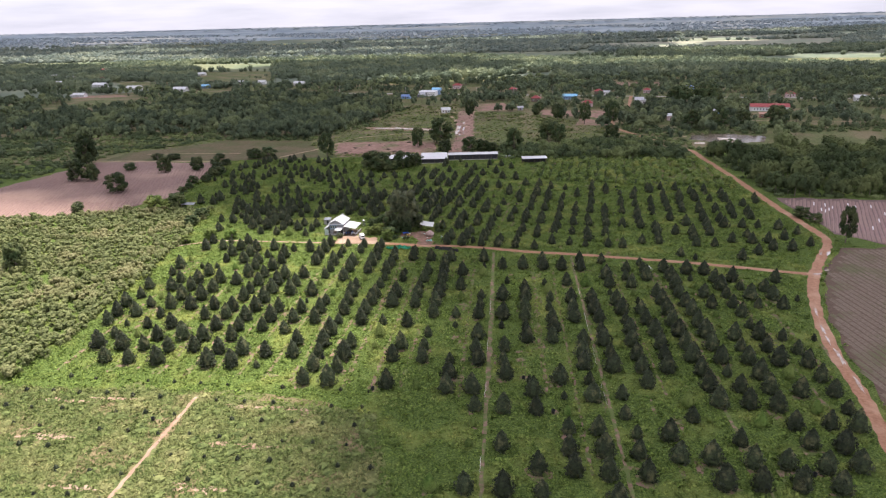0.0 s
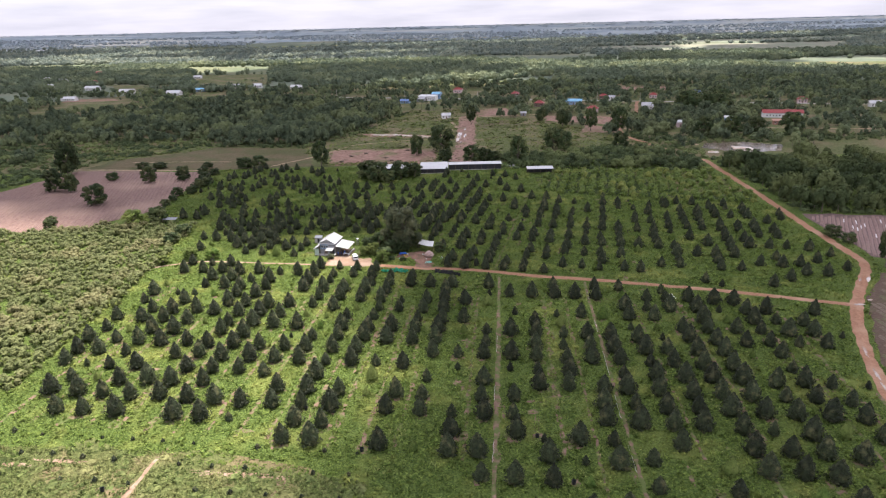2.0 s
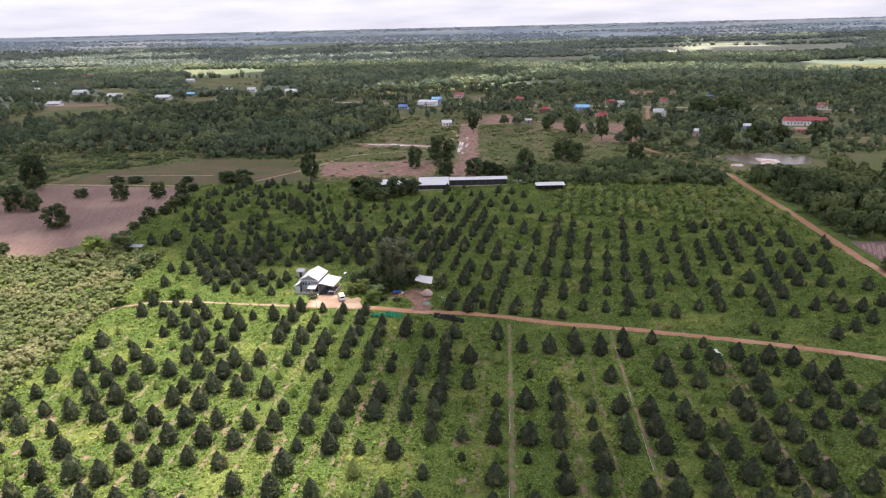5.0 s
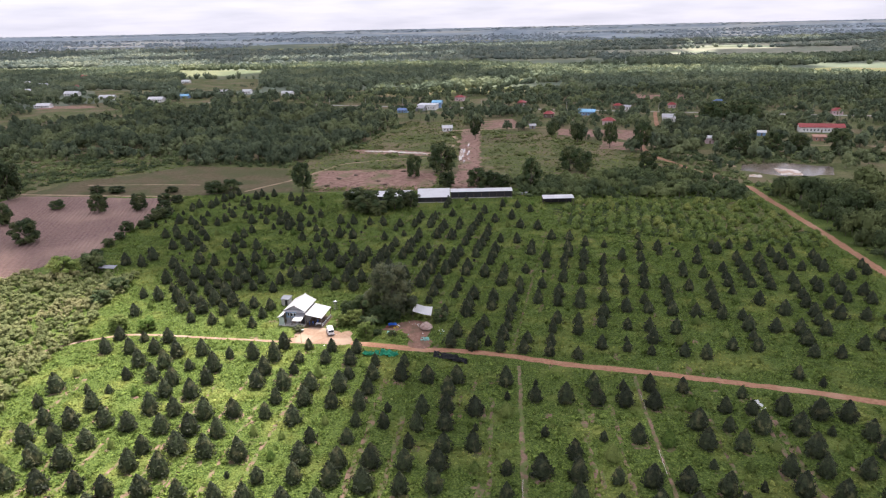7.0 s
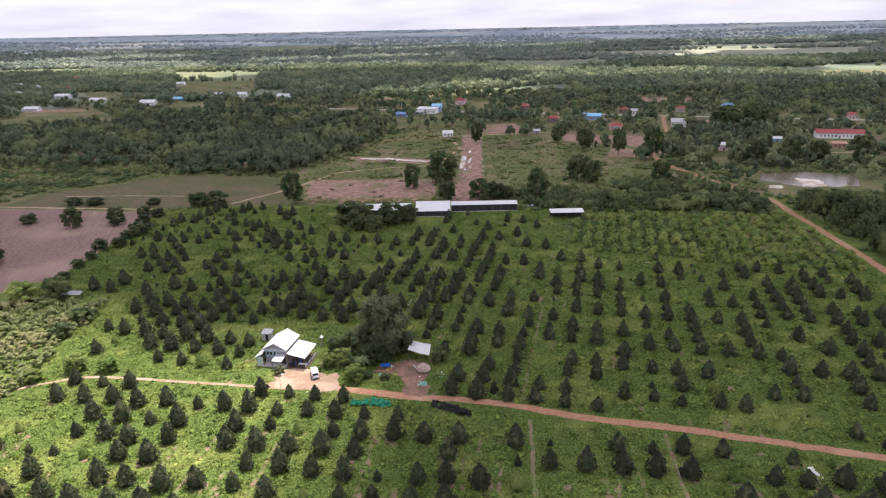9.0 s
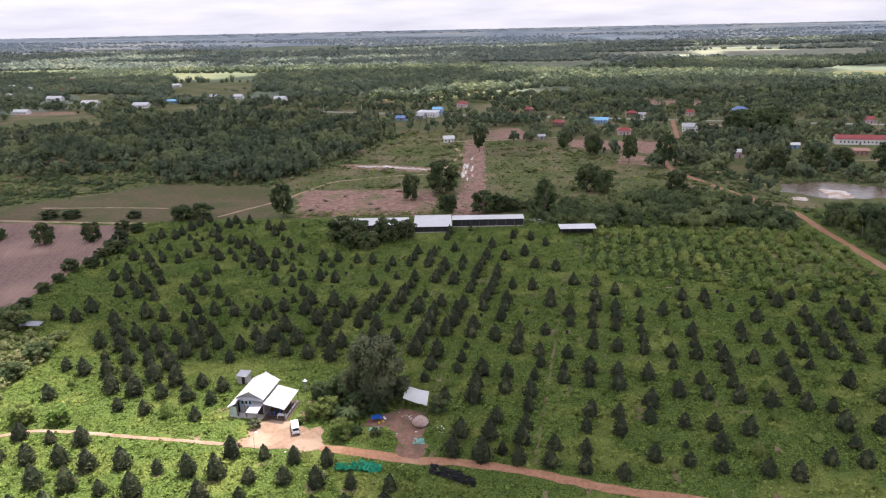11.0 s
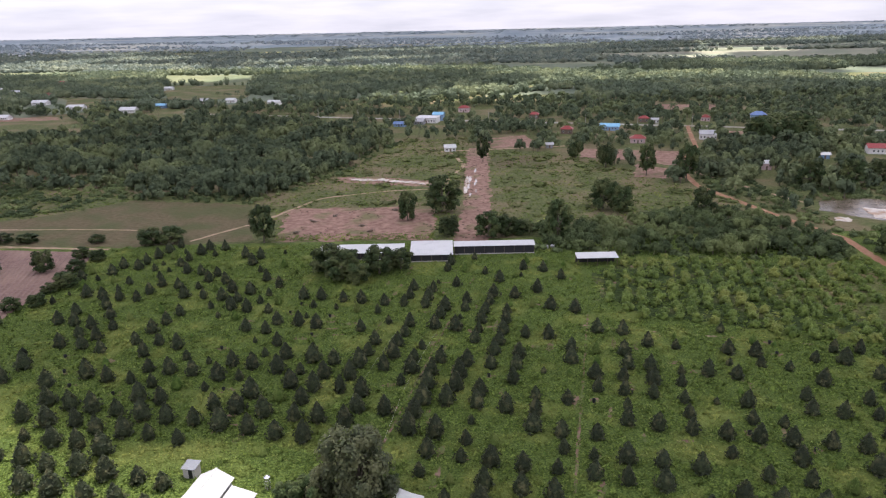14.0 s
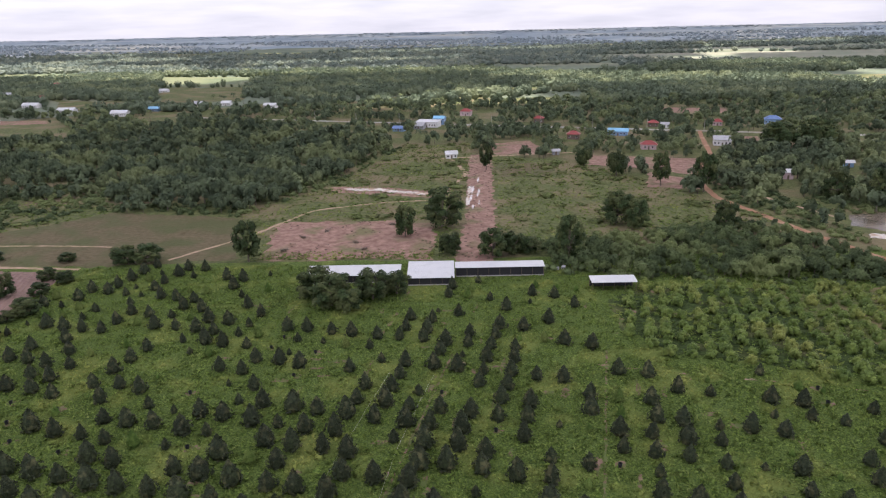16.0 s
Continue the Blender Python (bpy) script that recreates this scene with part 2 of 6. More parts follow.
M_STRAWHEAP = surface("grey_thatch", (0.30, 0.22, 0.19), (0.40, 0.31, 0.27), (0.26, 0.18, 0.15), 4.0, 0.6, 0.95, 0.8, 0.08)
M_BLACKPLASTIC = plain("black_plastic", (0.015, 0.016, 0.018), 0.5)
M_PIPE = plain("white_pipe", (0.44, 0.42, 0.38), 0.5)
M_CLOUD = bpy.data.materials.new("cloud")
M_CLOUD.use_nodes = True
cn, cl = M_CLOUD.node_tree.nodes, M_CLOUD.node_tree.links
cn.remove(cn["Principled BSDF"])
c_d, c_t, c_m = cn.new("ShaderNodeBsdfDiffuse"), cn.new("ShaderNodeBsdfTranslucent"), cn.new("ShaderNodeMixShader")
c_d.inputs["Color"].default_value = c_t.inputs["Color"].default_value = (0.9, 0.9, 0.9, 1)
cl.new(c_d.outputs["BSDF"], c_m.inputs[1])
cl.new(c_t.outputs["BSDF"], c_m.inputs[2])
cl.new(c_m.outputs["Shader"], cn["Material Output"].inputs["Surface"])

# ---- mesh tools ----
from mathutils.geometry import tessellate_polygon

RNG = np.random.RandomState(7)


def tri_mesh(name, V, F, mats, idx=None, smooth=False):
    """A mesh from arrays of corners and triangles."""
    me = bpy.data.meshes.new(name)
    V, F = np.asarray(V, np.float32), np.asarray(F, np.int32)
    me.vertices.add(len(V))
    me.vertices.foreach_set("co", V.ravel())
    me.loops.add(F.size)
    me.loops.foreach_set("vertex_index", F.ravel())
    me.polygons.add(len(F))
    me.polygons.foreach_set("loop_start", np.arange(0, F.size, 3, dtype=np.int32))
    for m in mats:
        me.materials.append(m)
    if idx is not None:
        me.polygons.foreach_set("material_index", np.asarray(idx, np.int32))
    me.polygons.foreach_set("use_smooth", np.full(len(F), smooth))
    me.update(calc_edges=True)
    me.validate()
    return me


def join(parts):
    """Templates (corners, triangles, material numbers) as one."""
    V, F, I, o = [], [], [], 0
    for v, f, i in parts:
        V.append(v)
        F.append(np.asarray(f) + o)
        I.append(np.broadcast_to(np.asarray(i), (len(f),)))
        o += len(v)
    return np.concatenate(V), np.concatenate(F), np.concatenate(I)


def scatter(templates, pick, places, turn, size):
    """Many copies of templates as one set of arrays. places (n,3), turn (n), size (n,3)."""
    V, F, I, o = [], [], [], 0
    places, size = np.asarray(places, float), np.asarray(size, float)
    for k, (v, f, i) in enumerate(templates):
        w = np.nonzero(pick == k)[0]
        if not len(w):
            continue
        c, s = np.cos(turn[w])[:, None], np.sin(turn[w])[:, None]
        x, y, z = (v[None, :, a] * size[w, a][:, None] for a in range(3))
        P = np.stack([x * c - y * s + places[w, 0:1], x * s + y * c + places[w, 1:2], z + places[w, 2:3]], -1)
        V.append(P.reshape(-1, 3))
        F.append((f[None] + (np.arange(len(w)) * len(v))[:, None, None] + o).reshape(-1, 3))
        I.append(np.tile(i, len(w)))
        o += len(w) * len(v)
    return np.concatenate(V), np.concatenate(F), np.concatenate(I)


def leaves(centres, outward, size, rng, droop=0.25, ratio=0.5, rise=0.45):
    """Leaf sprays: one pointed triangle each, facing outward."""
    n = len(centres)
    outward = outward / np.linalg.norm(outward, axis=1, keepdims=True)
    r = rng.normal(size=(n, 3))
    side = np.cross(outward, r)
    side /= np.linalg.norm(side, axis=1, keepdims=True) + 1e-9
    tip = np.cross(side, outward) * 0.85 + outward * rise - np.array([0, 0, droop])
    tip /= np.linalg.norm(tip, axis=1, keepdims=True)
    size = np.broadcast_to(size, (n,))[:, None]
    a = centres - tip * size * 0.45
    V = np.stack([a + side * size * ratio, a - side * size * ratio, centres + tip * size * 0.75], 1).reshape(-1, 3)
    F = np.arange(n * 3).reshape(-1, 3)
    return V, F, np.zeros(len(F), int)


def tube(points, radii, sides=6, mat=0, cap=True):
    """A tapered tube through points."""
    pts = [Vector(p) for p in points]
    V, F = [], []
    for k, p in enumerate(pts):
        d = (pts[min(k + 1, len(pts) - 1)] - pts[max(k - 1, 0)]).normalized()
        u = d.orthogonal().normalized()
        w = d.cross(u)
        for s in range(sides):
            a = 2 * math.pi * s / sides
            V.append(p + (u * math.cos(a) + w * math.sin(a)) * radii[k])
    for k in range(len(pts) - 1):
        for s in range(sides):
            a, b = k * sides + s, k * sides + (s + 1) % sides
            F += [(a, b, b + sides), (a, b + sides, a + sides)]
    if cap:
        o = len(V)
        V += [pts[0], pts[-1]]
        e = (len(pts) - 1) * sides
        for s in range(sides):
            F += [(o, (s + 1) % sides, s), (o + 1, e + s, e + (s + 1) % sides)]
    return np.array([tuple(v) for v in V]), np.array(F), np.full(len(F), mat)


def blob(r, h, z, rng, rings=4, sides=8, mat=0, rough=0.18):
    """A rough closed lump, for the dense inside of a crown."""
    V, F = [(0, 0, z)], []
    for k in range(1, rings + 1):
        a = math.pi * k / (rings + 1)
        for s in range(sides):
            t = 2 * math.pi * (s + 0.5 * (k % 2)) / sides
            q = r * math.sin(a) * (1 + rng.uniform(-rough, rough))
            V.append((q * math.cos(t), q * math.sin(t), z + h * (1 - math.cos(a)) / 2))
    V.append((0, 0, z + h))
    for s in range(sides):
        F.append((0, 1 + (s + 1) % sides, 1 + s))
        e = 1 + (rings - 1) * sides
        F.append((len(V) - 1, e + s, e + (s + 1) % sides))
    for k in range(rings - 1):
        for s in range(sides):
            a, b = 1 + k * sides + s, 1 + k * sides + (s + 1) % sides
            F += [(a, b, b + sides), (a, b + sides, a + sides)]
    return np.array(V), np.array(F), np.full(len(F), mat)


# ---- plant templates: height 1, radius about 1 (scaled apart when placed) ----
def durian_crown(rng, n=1000, leaf=0.125):
    """A dense cone of drooping sprays down to the ground, each spray standing out as a lump."""
    lean = rng.uniform(-0.08, 0.08, 2)
    m = max(18, n // 15)
    ts = (np.arange(m) + rng.uniform(0, 1, m)) / m
    ts = ts ** 1.2
    an = 2.4 * np.arange(m) + rng.uniform(-0.5, 0.5, m)
    out = rng.uniform(0.88, 1.12, m) * (1 + 0.10 * np.sin(3 * an + rng.uniform(0, 6.3)))
    pick = rng.randint(0, m, n)
    t = np.clip(ts[pick] + rng.normal(size=n) * 0.028, 0, 1)
    prof = np.minimum(1, 0.70 + 1.7 * t) * (1 - np.clip((t - 0.14) / 0.86, 0, 1) ** 1.5) + 0.03
    r = prof * out[pick] * rng.uniform(0.84, 1.08, n)
    a = an[pick] + rng.normal(size=n) * 0.17 / (0.25 + prof)
    c = np.stack([r * np.cos(a) + lean[0] * t, r * np.sin(a) + lean[1] * t, 0.04 + 0.96 * t], 1)
    mid = np.stack([out[pick] * prof * 0.8 * np.cos(an[pick]), out[pick] * prof * 0.8 * np.sin(an[pick]), 0.04 + 0.96 * ts[pick] - 0.05], 1)
    lump = (c - mid) * [1, 1, 2.6]
    o = np.stack([np.cos(a), np.sin(a), 0.35 + 0.9 * t], 1) * 0.6 + 2.0 * lump + rng.normal(size=(n, 3)) * 0.45
    V, F, I = leaves(c * [1, 1, 2.6], o, leaf * rng.uniform(0.7, 1.35, n), rng, 0.35)
    V = V / [1, 1, 2.6]
    s = 9
    core = [(0.68 * f * math.cos(2 * math.pi * k / s), 0.68 * f * math.sin(2 * math.pi * k / s), z)
            for z, f in ((0.03, 0.85), (0.22, 1.2), (0.5, 0.98), (0.76, 0.56)) for k in range(s)] + [(lean[0], lean[1], 0.97)]
    cf = [t3 for k in range(3) for j in range(s) for t3 in ((k * s + j, k * s + (j + 1) % s, (k + 1) * s + (j + 1) % s), (k * s + j, (k + 1) * s + (j + 1) % s, (k + 1) * s + j))]
    cf += [(3 * s + j, 3 * s + (j + 1) % s, 4 * s) for j in range(s)]
    return join([(V, F, I), (np.array(core), np.array(cf), 0)])


def round_crown(rng, n, leaf, lobes=7, flat=0.75, base=0.35, core=True, low=0.22, high=0.66, wild=0.35, rise=0.45):
    """A crown of several lobes above bare limbs, with gaps between the lobes."""
    parts, cs = [], []
    for k in range(lobes):
        a = 2 * math.pi * (k + rng.uniform(-0.3, 0.3)) / max(1, lobes - 1)
        d = 0.0 if k == 0 else rng.uniform(0.42, 0.66)
        R = rng.uniform(0.36, 0.52) if k else 0.5
        zc = base + (1 - base) * (rng.uniform(low, high) if k else 0.70)
        cs.append((d * math.cos(a), d * math.sin(a), zc, R))
    per = n // lobes
    for x, y, z, R in cs:
        u = rng.normal(size=(per, 3))
        u /= np.linalg.norm(u, axis=1, keepdims=True)
        u[:, 2] = np.where(u[:, 2] < -0.45, -u[:, 2], u[:, 2])
        rr = R * (0.82 + 0.25 * rng.uniform(0, 1, per))[:, None]
        h = min(R * (1 - base) * flat, (1.0 - z) * 0.92)
        p = np.stack([x + u[:, 0] * rr[:, 0], y + u[:, 1] * rr[:, 0], z + u[:, 2] * h * rr[:, 0] / R], 1)
        parts.append(leaves(p * [1, 1, 1.6], u + [0, 0, 0.35] + rng.normal(size=u.shape) * wild, leaf * rng.uniform(0.65, 1.4, per), rng, 0.2, 0.5, rise))
        parts[-1] = (parts[-1][0] / [1, 1, 1.6], *parts[-1][1:])
        if core:
            b = blob(R * 0.72, h * 1.36, z - h * 0.68, rng, 2, 6)
            parts.append((b[0] + [x, y, 0], b[1], b[2]))
    return join(parts), cs


def loose_crown(rng, n, leaf, lobes=26, base=0.12):
    """An upright oval crown of many small lobes with gaps, as an old shade tree has."""
    parts, cs = [], []
    per = n // lobes
    for k in range(lobes):
        z = base + (0.92 - base) * (k + rng.uniform(0.2, 0.8)) / lobes
        f = (z - base) / (1 - base)
        d = 0.78 * math.sqrt(max(0.0, 1 - (2 * f - 0.86) ** 2 / 1.35)) * math.sqrt(rng.uniform(0.12, 1))
        a = 2.4 * k + rng.uniform(-0.5, 0.5)
        cs.append((d * math.cos(a), d * math.sin(a), z, rng.uniform(0.20, 0.32)))
    for x, y, z, R in cs:
        u = rng.normal(size=(per, 3))
        u /= np.linalg.norm(u, axis=1, keepdims=True)
        u[:, 2] = np.where(u[:, 2] < -0.5, -u[:, 2], u[:, 2])
        q = np.array([x, y, z]) + u * rng.uniform(0.7, 1.12, (per, 1)) * [R, R, min(R * 0.5, 1.02 - z)]
        v, f, i = leaves(q * [1, 1, 1.8], u + [0, 0, 0.4] + rng.normal(size=u.shape) * 0.3, leaf * rng.uniform(0.6, 1.5, per), rng, 0.15, 0.5, 0.3)
        b = blob(R * 0.6, R * 0.5, z - R * 0.25, rng, 2, 6)
        parts += [(v / [1, 1, 1.8], f, i), (b[0] + [x, y, 0], b[1], b[2])]
    return join(parts), [(0, 0, 0.72, 0.3)] + cs[::3]


def limbs(cs, rng, r=0.05, sides=6, mat=0):
    """Trunk with a limb to every lobe."""
    fork = 0.30
    parts = [tube([(0, 0, 0), (0.01, 0.0, fork * 0.5), (0.0, 0.02, fork), (0, 0, cs[0][2])], [r * 1.5, r, r * 0.85, r * 0.3], sides, mat)]
    for x, y, z, R in cs[1:]:
        parts.append(tube([(0, 0, fork * rng.uniform(0.8, 1.1)), (x * 0.5, y * 0.5, (fork + z) / 2), (x, y, z)], [r * 0.55, r * 0.4, r * 0.15], 4, mat))
    return join(parts)


def woodland_tree(rng, n, leaf, lobes=5, base=0.3):
    crown, cs = round_crown(rng, n, leaf, lobes, 0.8, base, True, 0.22, 0.66, 0.28, 0.2)
    return join([crown, tube([(0, 0, 0), (0, 0, base + 0.2)], [0.06, 0.04], 4, 1, False)])


def far_clump(rng, n=10):
    V, F, I = blob(0.84, 0.9, -0.05, rng, 2, 5, 0, 0.35)
    c = rng.normal(size=(n, 3))
    c /= np.linalg.norm(c, axis=1, keepdims=True)
    c[:, 2] = np.abs(c[:, 2])
    return join([(V, F, I), leaves(c * [0.95, 0.95, 0.5] + [0, 0, 0.5], c, 1.58 / math.sqrt(n), rng, 0.1)])


def bush_template(rng, n=70, leaf=0.34, wild=0.4):
    u = rng.normal(size=(n, 3))
    u /= np.linalg.norm(u, axis=1, keepdims=True)
    u[:, 2] = np.abs(u[:, 2])
    p = u * [1, 1, 0.92] * rng.uniform(0.68, 1.08, (n, 1)) + [0, 0, 0.05]
    return join([leaves(p, u + rng.normal(size=(n, 3)) * wild, leaf * rng.uniform(0.6, 1.4, n), rng, 0.2), blob(0.72, 0.85, -0.1, rng, 2, 6)])


def palm_template(rng, fronds=15):
    parts = [tube([(0, 0, 0), (0.03, 0.02, 0.4), (0.05, 0.0, 0.78)], [0.035, 0.025, 0.022], 6, 1)]
    for k in range(fronds):
        a, up = 2 * math.pi * k / fronds + rng.uniform(-0.2, 0.2), rng.uniform(-0.1, 0.9)
        d = np.array([math.cos(a), math.sin(a), 0])
        pts = [np.array([0.05, 0, 0.78]) + d * s * 0.9 + np.array([0, 0, up * s * 0.3 - 0.32 * s * s]) for s in (0, 0.3, 0.6, 1.0)]
        w = np.array([-d[1], d[0], 0]) * 0.11
        V, F = [], []
        for j, p in enumerate(pts):
            f = (0.35, 1, 0.9, 0.1)[j]
            V += [p - w * f - [0, 0, 0.04 * f], p, p + w * f - [0, 0, 0.04 * f]]
        for j in range(3):
            for q in (0, 1):
                o = j * 3 + q
                F += [(o, o + 1, o + 4), (o, o + 4, o + 3)]
        parts.append((np.array(V), np.array(F), 0))
    return join(parts)


def tuft_template(rng, n=5):
    c = np.concatenate([rng.uniform(-0.8, 0.8, (n, 2)), rng.uniform(0.10, 0.40, (n, 1))], 1)
    o = np.concatenate([rng.normal(size=(n, 2)) * 0.75, np.ones((n, 1))], 1)
    return leaves(c, o, rng.uniform(0.6, 1.2, n), rng, 0.0, 0.36, 0.2)


# ---- object tools ----
def part(name, data, material=None, parent=None, label=""):
    """One mesh object, from a bmesh or a finished mesh, under its parent."""
    if isinstance(data, bmesh.types.BMesh):
        me = bpy.data.meshes.new(name)
        data.to_mesh(me)
        data.free()
    else:
        me = data
    if material:
        me.materials.append(material)
    ob = new(name, me)
    if parent:
        ob.parent = parent
    if label:
        ob["label"] = label
    return ob


def thing(name, m, label, category, group=""):
    e = new(name)
    e.matrix_world = m
    return tagged(e, label, category, group)


def box(bm, x0, x1, y0, y1, z0, z1, bevel=0.0):
    r = bmesh.ops.create_cube(bm, size=1)
    for v in r["verts"]:
        v.co = Vector(((x0 + x1) / 2 + v.co.x * (x1 - x0), (y0 + y1) / 2 + v.co.y * (y1 - y0), (z0 + z1) / 2 + v.co.z * (z1 - z0)))
    if bevel:
        bmesh.ops.bevel(bm, geom=list({e for v in r["verts"] for e in v.link_edges}), offset=bevel, segments=2, affect="EDGES")
    return bm


def boxes(*dims, bevel=0.0):
    bm = bmesh.new()
    for d in dims:
        box(bm, *d, bevel=bevel)
    return bm


def slab(bm, corners, thick):
    """A thick sheet on any quadrilateral."""
    c = [Vector(p) for p in corners]
    nrm = (c[1] - c[0]).cross(c[3] - c[0]).normalized()
    if nrm.z < 0:
        nrm.negate()
    top = [bm.verts.new(p) for p in c]
    low = [bm.verts.new(p - nrm * thick) for p in c]
    bm.faces.new(top)
    bm.faces.new(low[::-1])
    for k in range(len(c)):
        bm.faces.new((top[k - 1], low[k - 1], low[k], top[k]))
    bmesh.ops.recalc_face_normals(bm, faces=bm.faces[:])
    return bm


def ribbed_roof(corners, thick=0.05, step=0.75):
    """One sheet of roofing with folded seams running down the slope. corners: eave a, eave b, ridge b, ridge a."""
    bm = bmesh.new()
    a, b, c, d = (Vector(p) for p in corners)
    up = (b - a).cross(d - a).normalized()
    if up.z < 0:
        up.negate()
    n = max(2, int((b - a).length / step))
    w = 0.03 / (b - a).length
    prof = [(0.0, 0.0)]
    for k in range(n):
        f = (k + 0.5) / n
        prof += [(f - w, 0.0), (f, 0.035), (f + w, 0.0)]
    prof.append((1.0, 0.0))
    rows = [[(bm.verts.new(p.lerp(q, f) + up * h), bm.verts.new(p.lerp(q, f) - up * thick)) for f, h in prof] for p, q in ((a, b), (d, c))]
    for k in range(len(prof) - 1):
        (e0, l0), (e1, l1), (r0, m0), (r1, m1) = rows[0][k], rows[0][k + 1], rows[1][k], rows[1][k + 1]
        for q in ((e0, e1, r1, r0), (l0, m0, m1, l1), (e0, l0, l1, e1), (r0, r1, m1, m0)):
            bm.faces.new(q)
    for k in (0, -1):
        bm.faces.new((rows[0][k][0], rows[1][k][0], rows[1][k][1], rows[0][k][1]))
    bmesh.ops.recalc_face_normals(bm, faces=bm.faces[:])
    return bm


def setting(name, me, label, category):
    return tagged(new(name, me), label, category, kind="structure")


def ribbon(points, width, z, seed, ragged=0.25, step=2.0, crown=0.0):
    """A lane of changing width along a line, with ragged edges."""
    rng = np.random.RandomState(seed)
    pts = np.array(points, float)
    seg = np.r_[0, np.cumsum(np.linalg.norm(np.diff(pts, axis=0), axis=1))]
    s = np.linspace(0, seg[-1], max(3, int(seg[-1] / step)))
    p = np.stack([np.interp(s, seg, pts[:, k]) for k in (0, 1)], 1)
    for _ in range(3):
        p[1:-1] = (p[:-2] + 2 * p[1:-1] + p[2:]) / 4
    d = np.gradient(p, axis=0)
    d /= np.linalg.norm(d, axis=1, keepdims=True)
    nrm = np.stack([-d[:, 1], d[:, 0]], 1)
    V, F = [], []
    offs = (-0.5, -0.25, 0.0, 0.25, 0.5)
    for k in range(len(p)):
        e = [1 + rng.uniform(-ragged, ragged), 1 + rng.uniform(-ragged, ragged)]
        for f in offs:
            q = p[k] + nrm[k] * f * width * (e[0] if f < 0 else e[1] if f > 0 else 1)
            lift = 0 if abs(f) == 0.5 else crown * (1 if f == 0 else 0.35) + rng.uniform(-0.3, 0.3) * crown
            V.append((q[0], q[1], z + lift))
    w = len(offs)
    for k in range(len(p) - 1):
        for j in range(w - 1):
            a = k * w + j
            F += [(a, a + w, a + w + 1), (a, a + w + 1, a + 1)]
    F = np.array(F)[:, ::-1]
    return np.array(V), F, np.zeros(len(F), int)


def sheet(corners, z, seed, ragged=1.0, step=4.0, lump=0.0):
    """A patch of ground inside a convex outline with an uneven edge."""
    rng = np.random.RandomState(seed)
    c = np.array(corners, float)
    edge = []
    for k in range(len(c)):
        a, b = c[k], c[(k + 1) % len(c)]
        n = max(2, int(np.linalg.norm(b - a) / step))
        nr = np.array([-(b - a)[1], (b - a)[0]]) / np.linalg.norm(b - a)
        for j in range(n):
            edge.append(a + (b - a) * j / n + nr * np.clip(rng.normal() * ragged * 0.5, -step * 0.4, step * 0.4))
    e = np.array(edge)
    if not lump:
        tris = tessellate_polygon([[Vector((q[0], q[1], 0)) for q in e]])
        V, F = np.c_[e, np.full(len(e), z)], np.array(tris)
        p = V[F]
        turned = np.cross(p[:, 1] - p[:, 0], p[:, 2] - p[:, 0])[:, 2] < 0
        F[turned] = F[turned][:, ::-1]
        return V, F, np.zeros(len(F), int)
    mid = e.mean(0)
    rings = (1.0, 0.93, 0.75, 0.5, 0.25)
    V = [np.r_[mid + (q - mid) * f, z + (lump * rng.uniform(0, 1) if f < 1 else 0)] for f in rings for q in e] + [np.r_[mid, z + lump]]
    n, F = len(e), []
    for k in range(len(rings) - 1):
        for j in range(n):
            a, b = k * n + j, k * n + (j + 1) % n
            F += [(a, b, b + n), (a, b + n, a + n)]
    F += [((len(rings) - 1) * n + j, (len(rings) - 1) * n + (j + 1) % n, len(V) - 1) for j in range(n)]
    F = np.array(F)
    V = np.array(V)
    x, y = e[:, 0], e[:, 1]
    if (x * np.roll(y, -1) - y * np.roll(x, -1)).sum() < 0:
        F = F[:, ::-1]
    return V, F, np.zeros(len(F), int)


def inside(poly, x, y):
    """Which points lie in a polygon."""
    x, y = np.asarray(x, float), np.asarray(y, float)
    r = np.zeros(x.shape, bool)
    for k in range(len(poly)):
        (x0, y0), (x1, y1) = poly[k - 1], poly[k]
        r ^= ((y0 > y) != (y1 > y)) & (x < (x1 - x0) * (y - y0) / (y1 - y0 + 1e-12) + x0)
    return r


def near_line(points, x, y):
    """Distance of points from a line of straight pieces."""
    best = np.full(np.shape(x), 1e9)
    for (x0, y0), (x1, y1) in zip(points[:-1], points[1:]):
        dx, dy = x1 - x0, y1 - y0
        t = np.clip(((x - x0) * dx + (y - y0) * dy) / (dx * dx + dy * dy), 0, 1)
        best = np.minimum(best, np.hypot(x - x0 - t * dx, y - y0 - t * dy))
    return best


